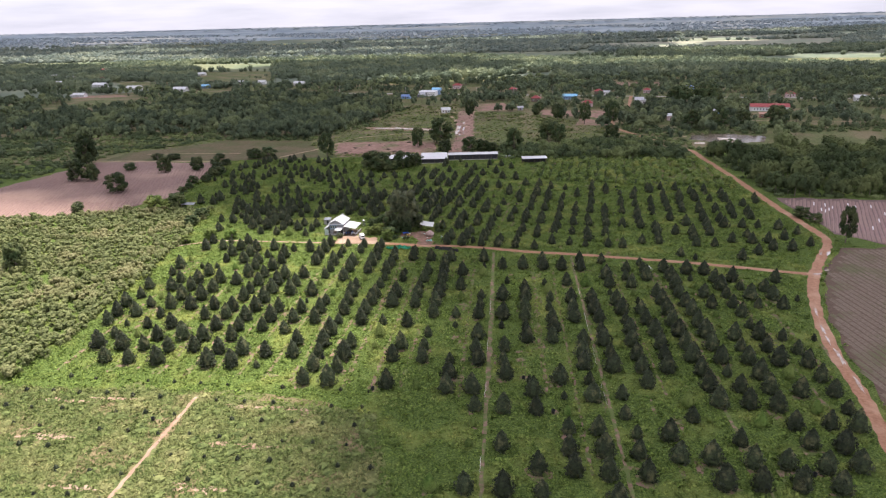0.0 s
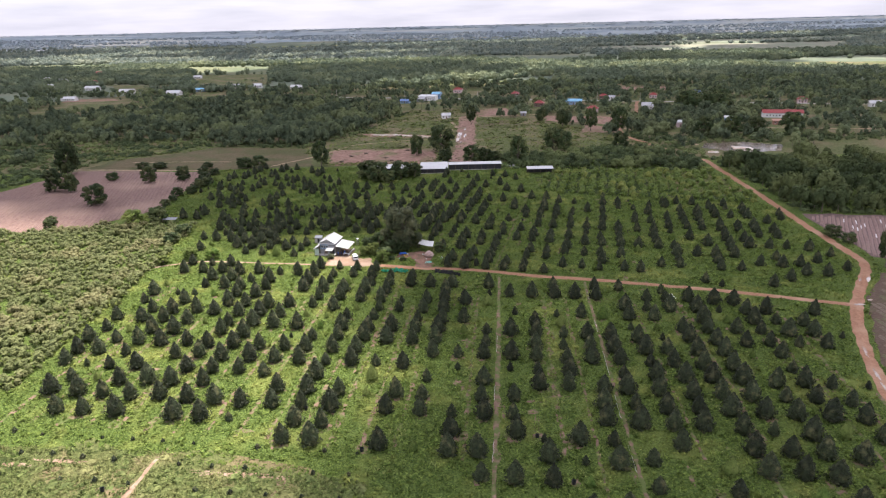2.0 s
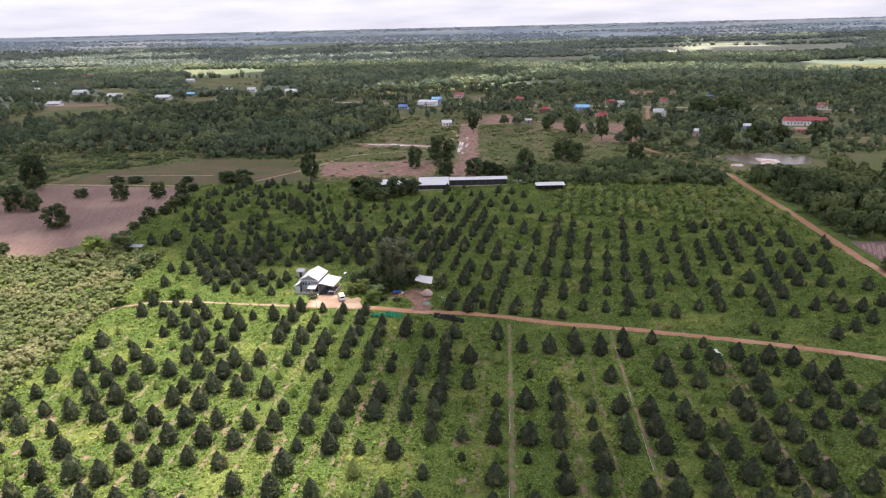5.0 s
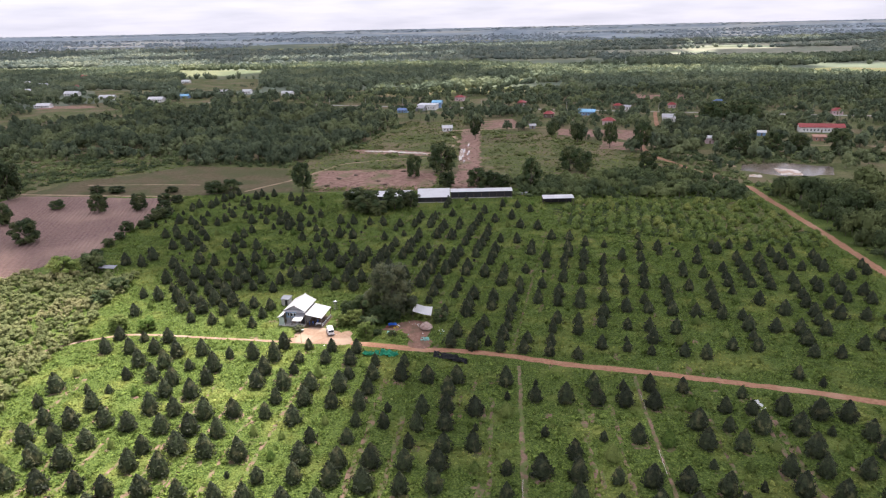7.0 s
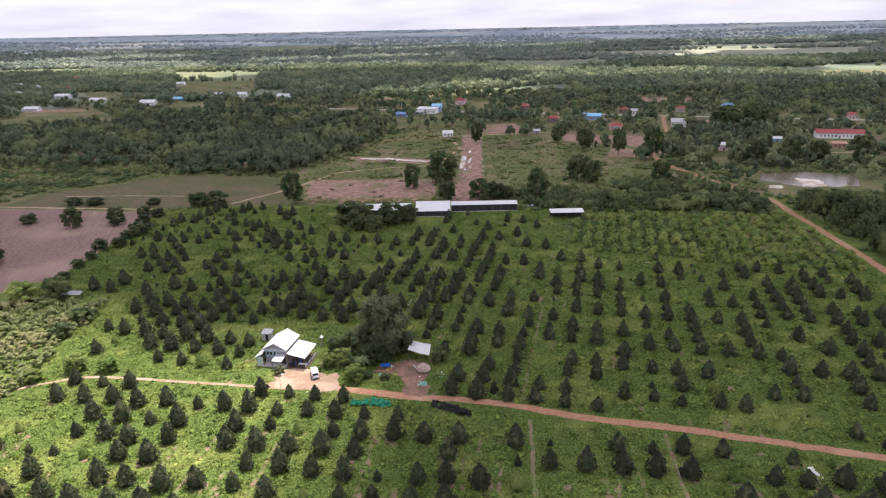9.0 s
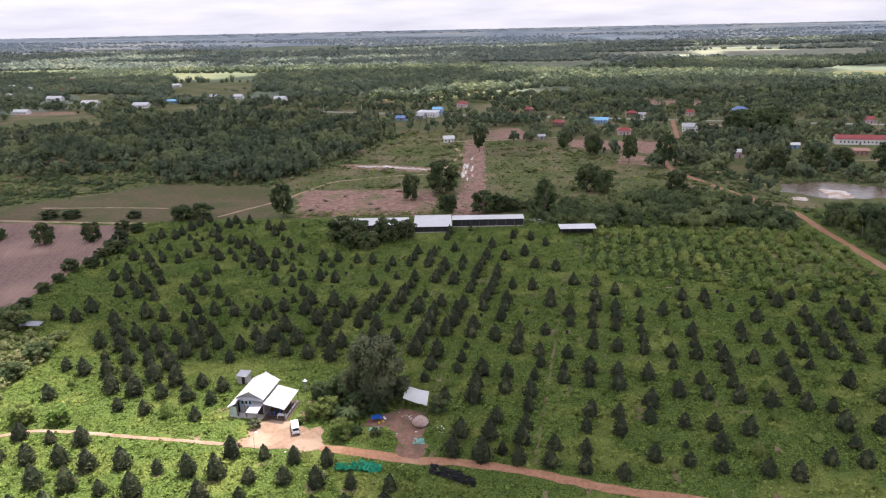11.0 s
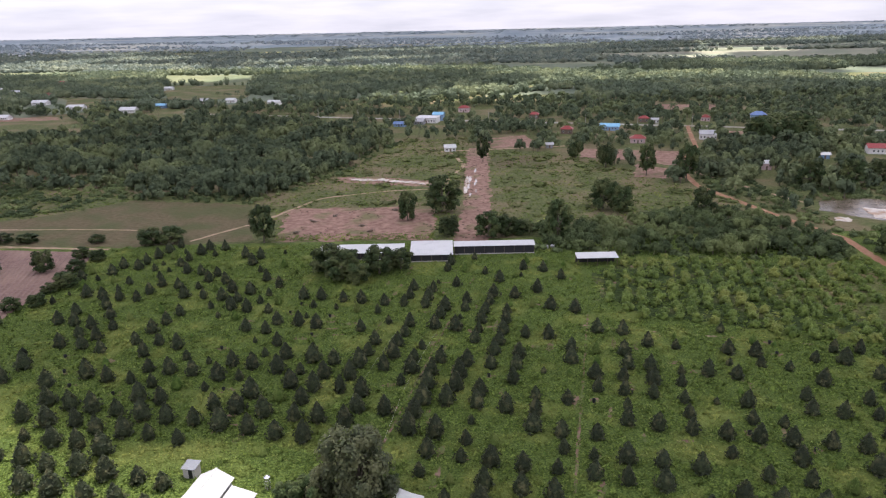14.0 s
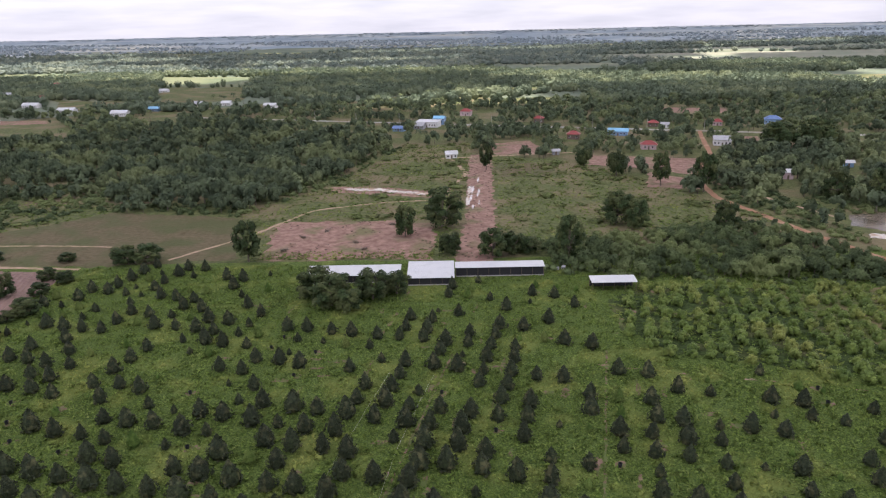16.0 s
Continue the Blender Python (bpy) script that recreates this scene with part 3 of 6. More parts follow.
def furrows(poly, angle, gap, high, z, seed, width=0.6, broken=0.0):
    """Earth ridges across a convex field, each a long low roof shape, a little uneven."""
    rng = np.random.RandomState(seed)
    d = np.array([math.cos(radians(angle)), math.sin(radians(angle))])
    nr = np.array([-d[1], d[0]])
    c = np.array(poly, float)
    lo, hi = (c @ nr).min(), (c @ nr).max()
    V, F = [], []
    for q in np.arange(lo + gap, hi, gap):
        cut = []
        for k in range(len(c)):
            a, b = c[k - 1], c[k]
            sa, sb = a @ nr - q, b @ nr - q
            if sa * sb < 0:
                cut.append((a + (b - a) * sa / (sa - sb)) @ d)
        if len(cut) < 2:
            continue
        s = np.arange(min(cut) + 1, max(cut) - 1, 5.0)
        if len(s) < 2:
            continue
        for j in range(len(s) - 1):
            if broken and rng.uniform() < broken:
                continue
            o = len(V)
            for t in (s[j], s[j + 1]):
                m = d * t + nr * (q + 0.12 * math.sin(t * 0.21 + q))
                h = high * rng.uniform(0.6, 1.25)
                V += [(*(m - nr * width / 2), z), (*m, z + h), (*(m + nr * width / 2), z)]
            F += [(o, o + 3, o + 4), (o, o + 4, o + 1), (o + 1, o + 4, o + 5), (o + 1, o + 5, o + 2)]
    F = np.array(F)[:, ::-1]
    return np.array(V), F, np.zeros(len(F), int)

# ---- the land ----
def land_height(x, y):
    """Level plain that rises very gently far off, up to the skyline."""
    t = np.clip((np.hypot(x, y - 150) - 1800) / 3050, 0, 1)
    return 49 * t * t * (3 - 2 * t)


def fold(corners):
    """Fields of the far plain, drawn on a level map, laid where the rising land shows them."""
    out = []
    for x, y in corners:
        full = math.hypot(x, y - 150)
        d = np.linspace(500, 4800, 2000)
        seen = d * 78 / (78 - land_height(d, 150))
        f = float(np.interp(full, seen, d)) / full if full > 1800 else 1.0
        out.append((x * f, 150 + (y - 150) * f))
    return out


gx = np.unique(np.r_[np.linspace(-4400, -1000, 18), np.linspace(-1000, 1000, 41), np.linspace(1000, 4400, 18)])
gy = np.unique(np.r_[np.linspace(-900, 0, 10), np.linspace(0, 1000, 21), np.linspace(1000, 4900, 40)])
X, Y = np.meshgrid(gx, gy)
GV = np.stack([X, Y, land_height(X, Y)], -1).reshape(-1, 3)
k = (np.arange(len(gy) - 1)[:, None] * len(gx) + np.arange(len(gx) - 1)).ravel()
GF = np.concatenate([np.stack([k, k + 1, k + len(gx) + 1], 1), np.stack([k, k + len(gx) + 1, k + len(gx)], 1)])
ctr = GV[GF].mean(1)
# ground steps with distance from weed green to painted grey and blue haze
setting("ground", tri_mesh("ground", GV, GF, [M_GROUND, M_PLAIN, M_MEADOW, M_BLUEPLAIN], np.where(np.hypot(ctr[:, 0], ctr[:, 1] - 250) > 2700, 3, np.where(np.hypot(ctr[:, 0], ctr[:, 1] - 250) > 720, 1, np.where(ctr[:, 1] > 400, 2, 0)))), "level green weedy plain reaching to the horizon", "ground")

EAST_ROAD = [(70, 60), (80, 95), (84, 107), (88, 121), (92, 138), (98, 157), (106, 175), (113, 188), (124, 204), (132, 215), (137, 224), (138, 244), (139, 264), (144, 321), (147, 373), (149, 390), (137, 431), (126, 479), (130, 514), (147, 557), (160, 573), (184, 658), (191, 680)]
CROSS_ROAD = [(-25, 232), (-12, 229), (-6, 227), (1, 227), (13, 224), (29, 218), (46, 214), (81, 203), (114, 190)]
DRIVE = [(-104, 231), (-100, 235), (-87, 240), (-76, 239), (-65, 237), (-51, 235), (-40, 233), (-25, 232)]
PATHS = [[(4, 80), (5, 92), (16, 206), (17, 218)], [(29, 80), (31, 91), (42, 204), (43, 212)], [(54, 85), (65, 202)], [(-61, 84), (-60, 94), (-56, 127)]]
VILLAGE_ROAD = [(-260, 836), (-115, 785), (50, 728), (191, 680), (306, 641), (520, 570)]
LANE = [(10, 396), (13, 430), (15.5, 455), (17.5, 500), (20.5, 555), (23, 600)]
for name, line, width, mat, label, crown in (
    ("road", EAST_ROAD, 3.1, M_LATERITE, "red laterite farm road with pale wheel ruts", 0.12),
    ("road", CROSS_ROAD, 2.3, M_LATERITE, "narrow red earth track crossing the orchard", 0.08),
    ("road", DRIVE, 1.05, M_YARD, "pale sandy track along the grass", 0.04),
    ("road", VILLAGE_ROAD, 7.5, M_ASPHALT, "straight pale road through the village", 0.05),
    ("road", LANE, 13.0, M_REDSOIL, "broad churned red earth strip with puddles", 0.12),
):
    V, F, I = ribbon(line, width, 0.06, len(line), 0.22, 2.0, crown)
    setting(name, tri_mesh(name, V, F, [mat], I), label, "road")
for k, line in enumerate(PATHS):
    V, F, I = ribbon(line, 0.75, 0.05, 40 + k, 0.5, 1.5, 0.03)
    setting("footpath", tri_mesh("footpath", V, F, [M_YARD if k == 3 else M_TRODDEN], I), "worn bare earth path between tree rows", "path")

for line, width in (([(-236, 411), (-212, 407), (-176, 402), (-144, 398), (-128, 396)], 2.0), ([(-190, 426), (-150, 424), (-128, 421)], 1.2), ([(-100, 404), (-78, 432), (-60, 470), (-30, 482), (-2, 485)], 1.6), ([(4, 588), (12, 545), (6, 520), (0, 500)], 2.2), ([(-2, 590), (40, 596), (86, 602)], 3.0), ([(205, 508), (262, 494), (330, 480)], 2.5), ([(132, 520), (150, 470), (162, 440)], 2.2)):
    V, F, I = ribbon(line, width, 0.07, int(width * 10), 0.4, 2.5, 0.03)
    setting("footpath", tri_mesh("footpath", V, F, [M_SAND], I), "pale sandy track through grass", "path")

YARD = [(-42, 233), (-40, 240), (-37, 242.5), (-34, 242), (-31, 240.5), (-28, 238.3), (-25.4, 239.6), (-24.8, 236), (-24.5, 231.5), (-33, 231.6)]
YARD_EAST = [(-17.2, 239.4), (-16.4, 242.2), (-11, 244.2), (-8, 245.6), (-5, 244.4), (-4.2, 238), (-4.6, 229), (-8.8, 228.4), (-9.4, 233), (-10.4, 236.8), (-13, 238.8)]
PINK = [(-240, 281), (-234, 330), (-212, 404), (-144, 395), (-130, 393), (-129, 345), (-131, 310), (-146, 288), (-160, 280)]
BROWN = [(86, 98), (91, 121), (95, 138), (101, 157), (109, 174), (117, 189), (128, 204), (136, 214), (172, 210), (300, 190), (300, 60), (76, 60)]
MULCH = [(146, 281), (190, 273), (310, 250), (310, 196), (152, 216), (143, 229)]
PLOT = [(-66, 402), (-70, 450), (-5, 450), (-4, 400)]
PLOTS = [[(89, 591), (151, 573), (136, 526), (115, 546), (83, 561)], [(112, 537), (133, 516), (125, 497), (100, 502)], [(204, 832), (262, 815), (250, 775), (200, 790)], [(30, 640), (60, 652), (66, 600), (34, 598)], [(208, 652), (232, 644), (224, 598), (191, 604)], [(-440, 834), (-385, 829), (-371, 806), (-434, 799)]]
MANGO = [(44, 350), (45, 336), (53, 322), (68, 318), (82, 313), (97, 308), (140, 297), (143, 366), (62, 372), (58, 362), (46, 364)]
RANK = [(-190, 60), (-150, 118), (-106, 135), (-84, 132), (-60, 130), (-38, 123), (-16, 119), (-4, 60)]
DRY = [(-212, 409), (-204, 434), (-178, 448), (-152, 473), (-92, 460), (-74, 404), (-128, 398)]
MEADOWS = [[(-72, 402), (-92, 462), (-62, 520), (-30, 640), (20, 640), (4, 400)], [(14, 400), (26, 600), (84, 566), (112, 500), (140, 440), (110, 425), (60, 412)], [(-260, 440), (-175, 425), (-152, 476), (-190, 500), (-280, 490)], [(196, 500), (262, 486), (268, 470), (205, 476)]]
for name, poly, z, mat, label, rag, lump in (
    ("yard", YARD, 0.07, M_YARD, "bare sandy yard before the farmhouse", 1.2, 0.05),
    ("yard", YARD_EAST, 0.07, M_YARDRED, "trodden red earth yard under the trees", 1.2, 0.08),
    ("field", RANK, 0.025, M_OLDGROUND, "rank olive weeds over old planting ground", 7, 0.0),
    # next sheet darkens the ground to paint in shade between mango bushes
    ("undergrowth", [(47, 360), (48, 338), (56, 325), (84, 316), (138, 300), (141, 364), (64, 369)], 0.028, M_UNDERSHADE, "dark undergrowth below the mango bushes", 4, 0.0),
    ("field", [(96, 366), (138, 364), (140, 322), (120, 312), (104, 335)], 0.03, M_OLDGROUND, "olive worn ground among the mango bushes", 5, 0.0),
    ("field", DRY, 0.03, M_DRY, "dry brownish mown meadow", 4, 0.0),
    ("field", [(28, 572), (64, 568), (58, 530), (30, 533)], 0.04, M_DRY, "trodden brownish patch in rough grassland", 4, 0.0),
    ("field", [(-60, 517), (-30, 514), (-3, 502), (-3, 488), (-30, 496), (-58, 505)], 0.045, M_REDSOIL, "reddish scraped ground round the sand bank", 3, 0.0),
    ("field", MEADOWS[0], 0.025, M_MEADOW, "rough olive grassland", 6, 0.0),
    ("field", MEADOWS[1], 0.025, M_MEADOW, "rough olive grassland", 5, 0.0),
    ("field", MEADOWS[2], 0.025, M_MEADOW, "rough olive grassland", 6, 0.0),
    ("field", MEADOWS[3], 0.025, M_MEADOW, "rough olive grassland", 6, 0.0),
):
    V, F, I = sheet(poly, z, len(label), rag, 9.0 if rag > 5 else 3.0, lump)
    setting(name, tri_mesh(name, V, F, [mat], I), label, name)


def ploughed(poly, mat, angle, gap, high, label, seed, rag=1.5):
    b = sheet(poly, 0.055, seed, rag, 5.0, 0.0)
    f = furrows(poly, angle, gap, high, 0.06, seed, gap * 0.75)
    V, F, I = join([b, f])
    I[len(b[1]):] = 1
    return setting("ploughed_field", tri_mesh("ploughed_field", V, F, [M_BEDGAP if mat == M_MULCH else mat, M_RIDGE if mat == M_BROWN else mat], I), label, "field")


ploughed(PINK, M_PINK, 104, 1.7, 0.32, "bare pinkish ploughed field with faint furrows", 3)
ploughed(BROWN, M_BROWN, 93, 1.9, 0.34, "brown ploughed field with close furrows", 4)
ploughed(MULCH, M_MULCH, 62, 1.4, 0.25, "purplish bedded field ready for planting", 5)
ploughed(PLOT, M_REDSOIL, 78, 5.5, 0.16, "freshly cleared reddish earth plot", 6, 3)
for k, q in enumerate(PLOTS):
    ploughed(q, M_REDSOIL, 20, 3.0, 0.15, "reddish bare plot near the village", 7 + k, 2)

# torn strips of plastic mulch on the beds
V, F, I = furrows([(150, 274), (188, 268), (215, 225), (160, 222)], 62, 1.4, 0.27, 0.065, 12, 0.5, 0.80)
tagged(new("plastic_mulch", tri_mesh("plastic_mulch", V, F, [M_PLASTIC_STRIP], I)), "torn white plastic strips on the earth beds", "plastic sheet", kind="stuff")

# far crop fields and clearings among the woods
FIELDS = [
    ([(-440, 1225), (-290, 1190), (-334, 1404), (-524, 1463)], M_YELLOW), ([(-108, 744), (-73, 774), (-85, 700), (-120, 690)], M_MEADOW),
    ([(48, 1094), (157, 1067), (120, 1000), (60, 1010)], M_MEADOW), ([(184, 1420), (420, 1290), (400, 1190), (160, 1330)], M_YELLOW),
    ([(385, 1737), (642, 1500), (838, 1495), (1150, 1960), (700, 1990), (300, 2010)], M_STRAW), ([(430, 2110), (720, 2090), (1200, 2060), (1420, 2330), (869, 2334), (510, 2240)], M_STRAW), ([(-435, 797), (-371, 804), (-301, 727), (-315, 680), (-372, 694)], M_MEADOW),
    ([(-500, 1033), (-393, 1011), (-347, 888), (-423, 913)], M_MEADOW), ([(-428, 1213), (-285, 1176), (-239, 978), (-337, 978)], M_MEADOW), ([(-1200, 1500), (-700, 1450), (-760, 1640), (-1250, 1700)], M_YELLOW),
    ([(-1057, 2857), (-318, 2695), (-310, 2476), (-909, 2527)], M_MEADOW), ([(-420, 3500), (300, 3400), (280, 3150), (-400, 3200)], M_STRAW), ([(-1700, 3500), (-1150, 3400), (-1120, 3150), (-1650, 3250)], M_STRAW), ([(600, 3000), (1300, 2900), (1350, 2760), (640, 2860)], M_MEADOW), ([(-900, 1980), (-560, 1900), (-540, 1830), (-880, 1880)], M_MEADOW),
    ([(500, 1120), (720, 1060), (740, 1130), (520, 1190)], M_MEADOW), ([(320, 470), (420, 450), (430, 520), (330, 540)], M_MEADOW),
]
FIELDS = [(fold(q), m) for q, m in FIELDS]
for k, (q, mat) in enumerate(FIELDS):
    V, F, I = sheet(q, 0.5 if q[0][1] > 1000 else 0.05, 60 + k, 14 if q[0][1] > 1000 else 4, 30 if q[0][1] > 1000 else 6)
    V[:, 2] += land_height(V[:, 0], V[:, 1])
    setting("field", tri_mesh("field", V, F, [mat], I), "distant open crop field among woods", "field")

POND = [(160, 430), (168, 446), (190, 448), (212, 434), (202, 414), (178, 413)]
V, F, I = sheet(POND, 0.05, 9, 1.5, 3)
setting("water", tri_mesh("water", V, F, [M_WATER], I), "shallow muddy brown pond", "pond")
BANKS = [[(176, 416), (180, 434), (190, 427), (186, 414)], [(158, 414), (161, 419), (166, 418), (164, 412)], [(-52, 513), (-30, 510), (-30, 505), (-50, 508)], [(-30, 508), (-6, 498), (-7, 494), (-30, 503)], [(9.6, 474), (10.6, 474), (13.6, 512), (12.4, 513)]]
for k, q in enumerate(BANKS):
    V, F, I = sheet(q, 0.09, 20 + k, 1.2, 1.5, 0.35)
    tagged(new("sand_bank", tri_mesh("sand_bank", V, F, [M_CHALK], I)), "low whitish sand bank on bare ground", "sand bank")

# bare soil showing along the tree rows
parts = []
for k in range(230):
    x, y = RNG.uniform(-90, 92), RNG.uniform(90, 375)
    if y > 205:
        ax, tx = RNG.uniform(-60, 70), 0.23
    else:
        ax, tx = x, 0.11
    x = ax
    rx, ry = RNG.uniform(0.35, 0.9), RNG.uniform(1.0, 3.8)
    if RNG.uniform() < 0.3:
        rx, ry, tx = RNG.uniform(1.0, 2.4), RNG.uniform(0.4, 0.9), 0.1
    n = 14
    a = np.linspace(0, 2 * np.pi, n, endpoint=False)
    r = 1 + RNG.normal(size=n) * 0.22
    px, py = rx * r * np.cos(a), ry * r * np.sin(a)
    V = np.stack([x + px + tx * py, y + py, np.full(n, 0.035)], 1)
    V = np.r_[V, [[x, y, 0.06]]]
    parts.append((V, np.array([(j, (j + 1) % n, n) for j in range(n)]), 0))
for x, y, rx, ry in ((-86, 127, 9, 1.0), (-74, 127, 6, 0.8), (-82, 113, 7, 1.2), (-92, 101, 6, 2.0), (-40, 122, 8, 1.0), (-33, 121, 5, 0.8), (-46, 109, 6, 1.0), (-38, 108, 5, 0.8), (-45, 96, 6, 1.4), (-68, 97, 6, 1.0), (38, 320, 1.6, 0.5), (43.8, 318, 1.5, 0.5), (55.4, 315, 1.4, 0.5), (69, 312, 2.2, 0.5), (73.2, 311, 1.8, 0.5), (91.3, 306.4, 1.8, 0.5), (49, 317, 1.0, 0.3)):
    n = 20
    a = np.linspace(0, 2 * np.pi, n, endpoint=False)
    r = 0.75 + RNG.normal(size=n) * 0.32
    V = np.stack([x + rx * r * np.cos(a), y + ry * r * np.sin(a) - 0.14 * rx * r * np.cos(a), np.full(n, 0.04)], 1)
    parts.append((np.r_[V, [[x, y, 0.07]]], np.array([(j, (j + 1) % n, n) for j in range(n)]), 1))
V, F, I = join(parts)
tagged(new("bare_soil", tri_mesh("bare_soil", V, F, [M_TRODDEN, M_YARD], I)), "patches of bare earth showing through the weeds", "soil", kind="stuff")

# worn tracks between the rows
parts = []
for k in range(14):
    x0, y0 = -94.4 + 6.422 * k, 141.0 - 0.914 * k
    f = RNG.uniform(0.35, 1.0)
    parts.append(ribbon([(x0, y0), (x0 + 0.733 * 13 * f, y0 + 6.383 * 13 * f)], RNG.uniform(0.6, 1.1), 0.045, 90 + k, 0.9, 1.5, 0.0))
for k in range(15):
    if k not in (3, 7, 11):
        x0, y0 = -6.9 + 6.298 * k, 94.6 - 0.945 * k
        f = RNG.uniform(0.0, 0.5)
        if k % 3 != 0:
            parts.append(ribbon([(x0 + 0.587 * 17 * f, y0 + 6.478 * 17 * f), (x0 + 0.587 * 17, y0 + 6.478 * 17)], RNG.uniform(0.6, 1.1), 0.045, 120 + k, 0.9, 1.5, 0.0))
for k in (20, 26):
    x0, y0 = -141.5 + 6.064 * k, 265.2 - 1.528 * k
    a, b = max(0, 20 - k), RNG.uniform(12, 18)
    parts.append(ribbon([(x0 + 1.434 * a, y0 + 6.077 * a), (x0 + 1.434 * b, y0 + 6.077 * b)], 0.55, 0.045, 150 + k, 0.6, 1.5, 0.0))
V, F, I = join(parts)
tagged(new("worn_tracks", tri_mesh("worn_tracks", V, F, [M_TRODDEN], I)), "faint trodden tracks between the tree rows", "track", kind="stuff")

# ---- the orchard ----
WEST = ((-97.66, 140.57), (6.422, -0.914), (0.733, 6.383), (
    "....tttmt.mts.tm..", "..tmstmstt.s..tm..", ".ttsmmtttttsmttt..", ".tttt.tttt.sttt...", ".ttt.tt.sttttmt...", "..ttttttttttttm...", ".tttttttttt...t...", ".tt.ttt.ttt.tttt..",
    ".st.mtt.tsmmtmmmm.", "..tt.ttmsstttmmm..", "tttttmtttmsttmtm..", "tttt.ttttmmtttm...", "...smm.tt.m..tm...", "t.tt.t.ttmtt.t....", "s.tmt.t..m...t....", ".tm...............",
    "m.tmt........t....", ".tmt..t...........",
))
EAST = ((-10.04, 95.08), (6.298, -0.945), (0.587, 6.478), (
    ".........msttttttt...", "m....t....sm.st.t....", "t.ssmt.t.tstmm..m.t..", "t.t.t.t.t..t.t...t...", "mt..tt...tmtttt..t...", ".ttmsst..tttmmms.tt..", "tttt.tmttt.ttt.t.t...", ".ttmmm.tmtmttt.m.tt..",
    "..tt..tttttmttsttmm..", ".tt.mm.tttttt.stmm...", ".ttm.ttttttttttstmm..", ".tt.mttmtttttttttts..", ".ttttttttmt.sttsst...", "..tttmtmtttmttmttt...", "....tmtttmm..mtmt....", ".............ttt.....",
    "................t....",
))
NORTH = ((-144.58, 266.00), (6.064, -1.528), (1.434, 6.077), (
    "...............mtm........", "...............m.tt.......", "..............tmm.ttttt...", "...........tt.t.m.msm.....", "......t....t.tt..mstttt...", "......tt.tttt.ttt.t..mt...",
    ".........tttm..mt.ts......", "......t..t...m.tmttm.t....", "..m.tt.t..tttt.tst..tt....", "t.tmtt.t.tt...mtt..m..s...", "..tttt.mm.t..sttt.t.m.....", ".ttttttmtm...mtmmt.s......",
    "mttttttmts..t.mm..........", "mtt.mt.stt.stt..t.........", "mtm.mtt.mtmt.tsmt.........", "mmm..ttt.tt..t.st.........", ".....ttmtmt....mt.........", ".....tttttt..t.mt.........",
    ".....tt.ttttt.m.ttt.......", "......ttt.ttttt.ttts.tt.m.", ".......t.mtmm.ttt..t.mmm..", "......tttttt..tstt...m....", "....mtt.tttt.tmtttt.t....s", "..tmsmmstt.mttttt.t..stm..",
    "tt.tttm.t.ttt.t..m.t..t...", "ttm.tt.ttm.s..t..t...t....", "tttttmmt.t.stt...t........", "tm...tmt..ttmm.t..........", "tttt.tt.tmtttt.t..........", "t.tt.tt.t.ttt.t...........",
    ".tmtt.t.tmmmm.ms..........", ".mst.t.mt.s.t.............", ".mtt.tt.tmt.tst.m.........", ".tmt.ttttm...mtm..........", ".t..mtm.t.tt.m............", "..t..tttt.t.t.m...........",
    "...m.t.mmtm....t..........", ".......t.ttt.t............", "...........tt.............", "............t..m..........", "........m.m...m...........",
    *["." * 26] * 5,
))
NORTH_EDGE = [(-104, 243), (-60, 240), (-20, 256), (2, 229), (82, 205), (128, 196), (136, 235), (140, 296), (97, 305), (50, 322), (40, 372), (-20, 370), (-70, 396), (-122, 392), (-126, 330), (-104, 285)]
CLEAR = [((-38, 247), 9.5), ((-16, 248), 10), ((-30, 238), 6), ((-7, 240), 8), ((-32, 254), 2.5), ((-47, 258), 3.0), ((-30, 358), 12)]


def rows_of(block, chance, area=None, edge=0, near=()):
    """Places of grown trees and of saplings in the gaps."""
    (ox, oy), (ax, ay), (bx, by), rows = block
    grown, young = [], []  # t: grown, m: half grown, s: small
    for i, row in enumerate(rows):
        for j, ch in enumerate(row):
            x = ox + ax * i + bx * j + RNG.normal() * 0.35
            y = oy + ay * i + by * j + RNG.normal() * 0.35
            if any(math.hypot(x - cx, y - cy) < r for (cx, cy), r in CLEAR):
                continue
            if any(math.hypot(x - q[0], y - q[1]) < 3.4 for q in near):
                continue
            if ch in "tms" or (edge and i >= edge and RNG.uniform() < 0.5 and inside(area, x, y) and near_line(EAST_ROAD, x, y) > 5 and near_line(CROSS_ROAD, x, y) > 4):
                grown.append((x, y, {"m": 0.74, "s": 0.46}.get(ch, 1.0)))
            elif RNG.uniform() < chance and (area is None or inside(area, x, y)):
                if min(near_line(q, x, y) for q in (EAST_ROAD, CROSS_ROAD, DRIVE)) > 3.0:
                    young.append((x, y))
    return grown, young


crng = np.random.RandomState(21)
CROWNS = [durian_crown(crng) for _ in range(7)]
STEM = tube([(0, 0, 0), (0.02, 0, 0.25), (0, 0.02, 0.6)], [0.05, 0.035, 0.02], 6, 0)
crown_meshes = [tri_mesh("crown", c[0], c[1], [M_DURIAN], c[2]) for c in CROWNS]
fresh_meshes = [tri_mesh("crown", c[0], c[1], [M_LIGHTLEAF], c[2]) for c in CROWNS]
stem_mesh = tri_mesh("trunk", STEM[0], STEM[1], [M_BARK], STEM[2])


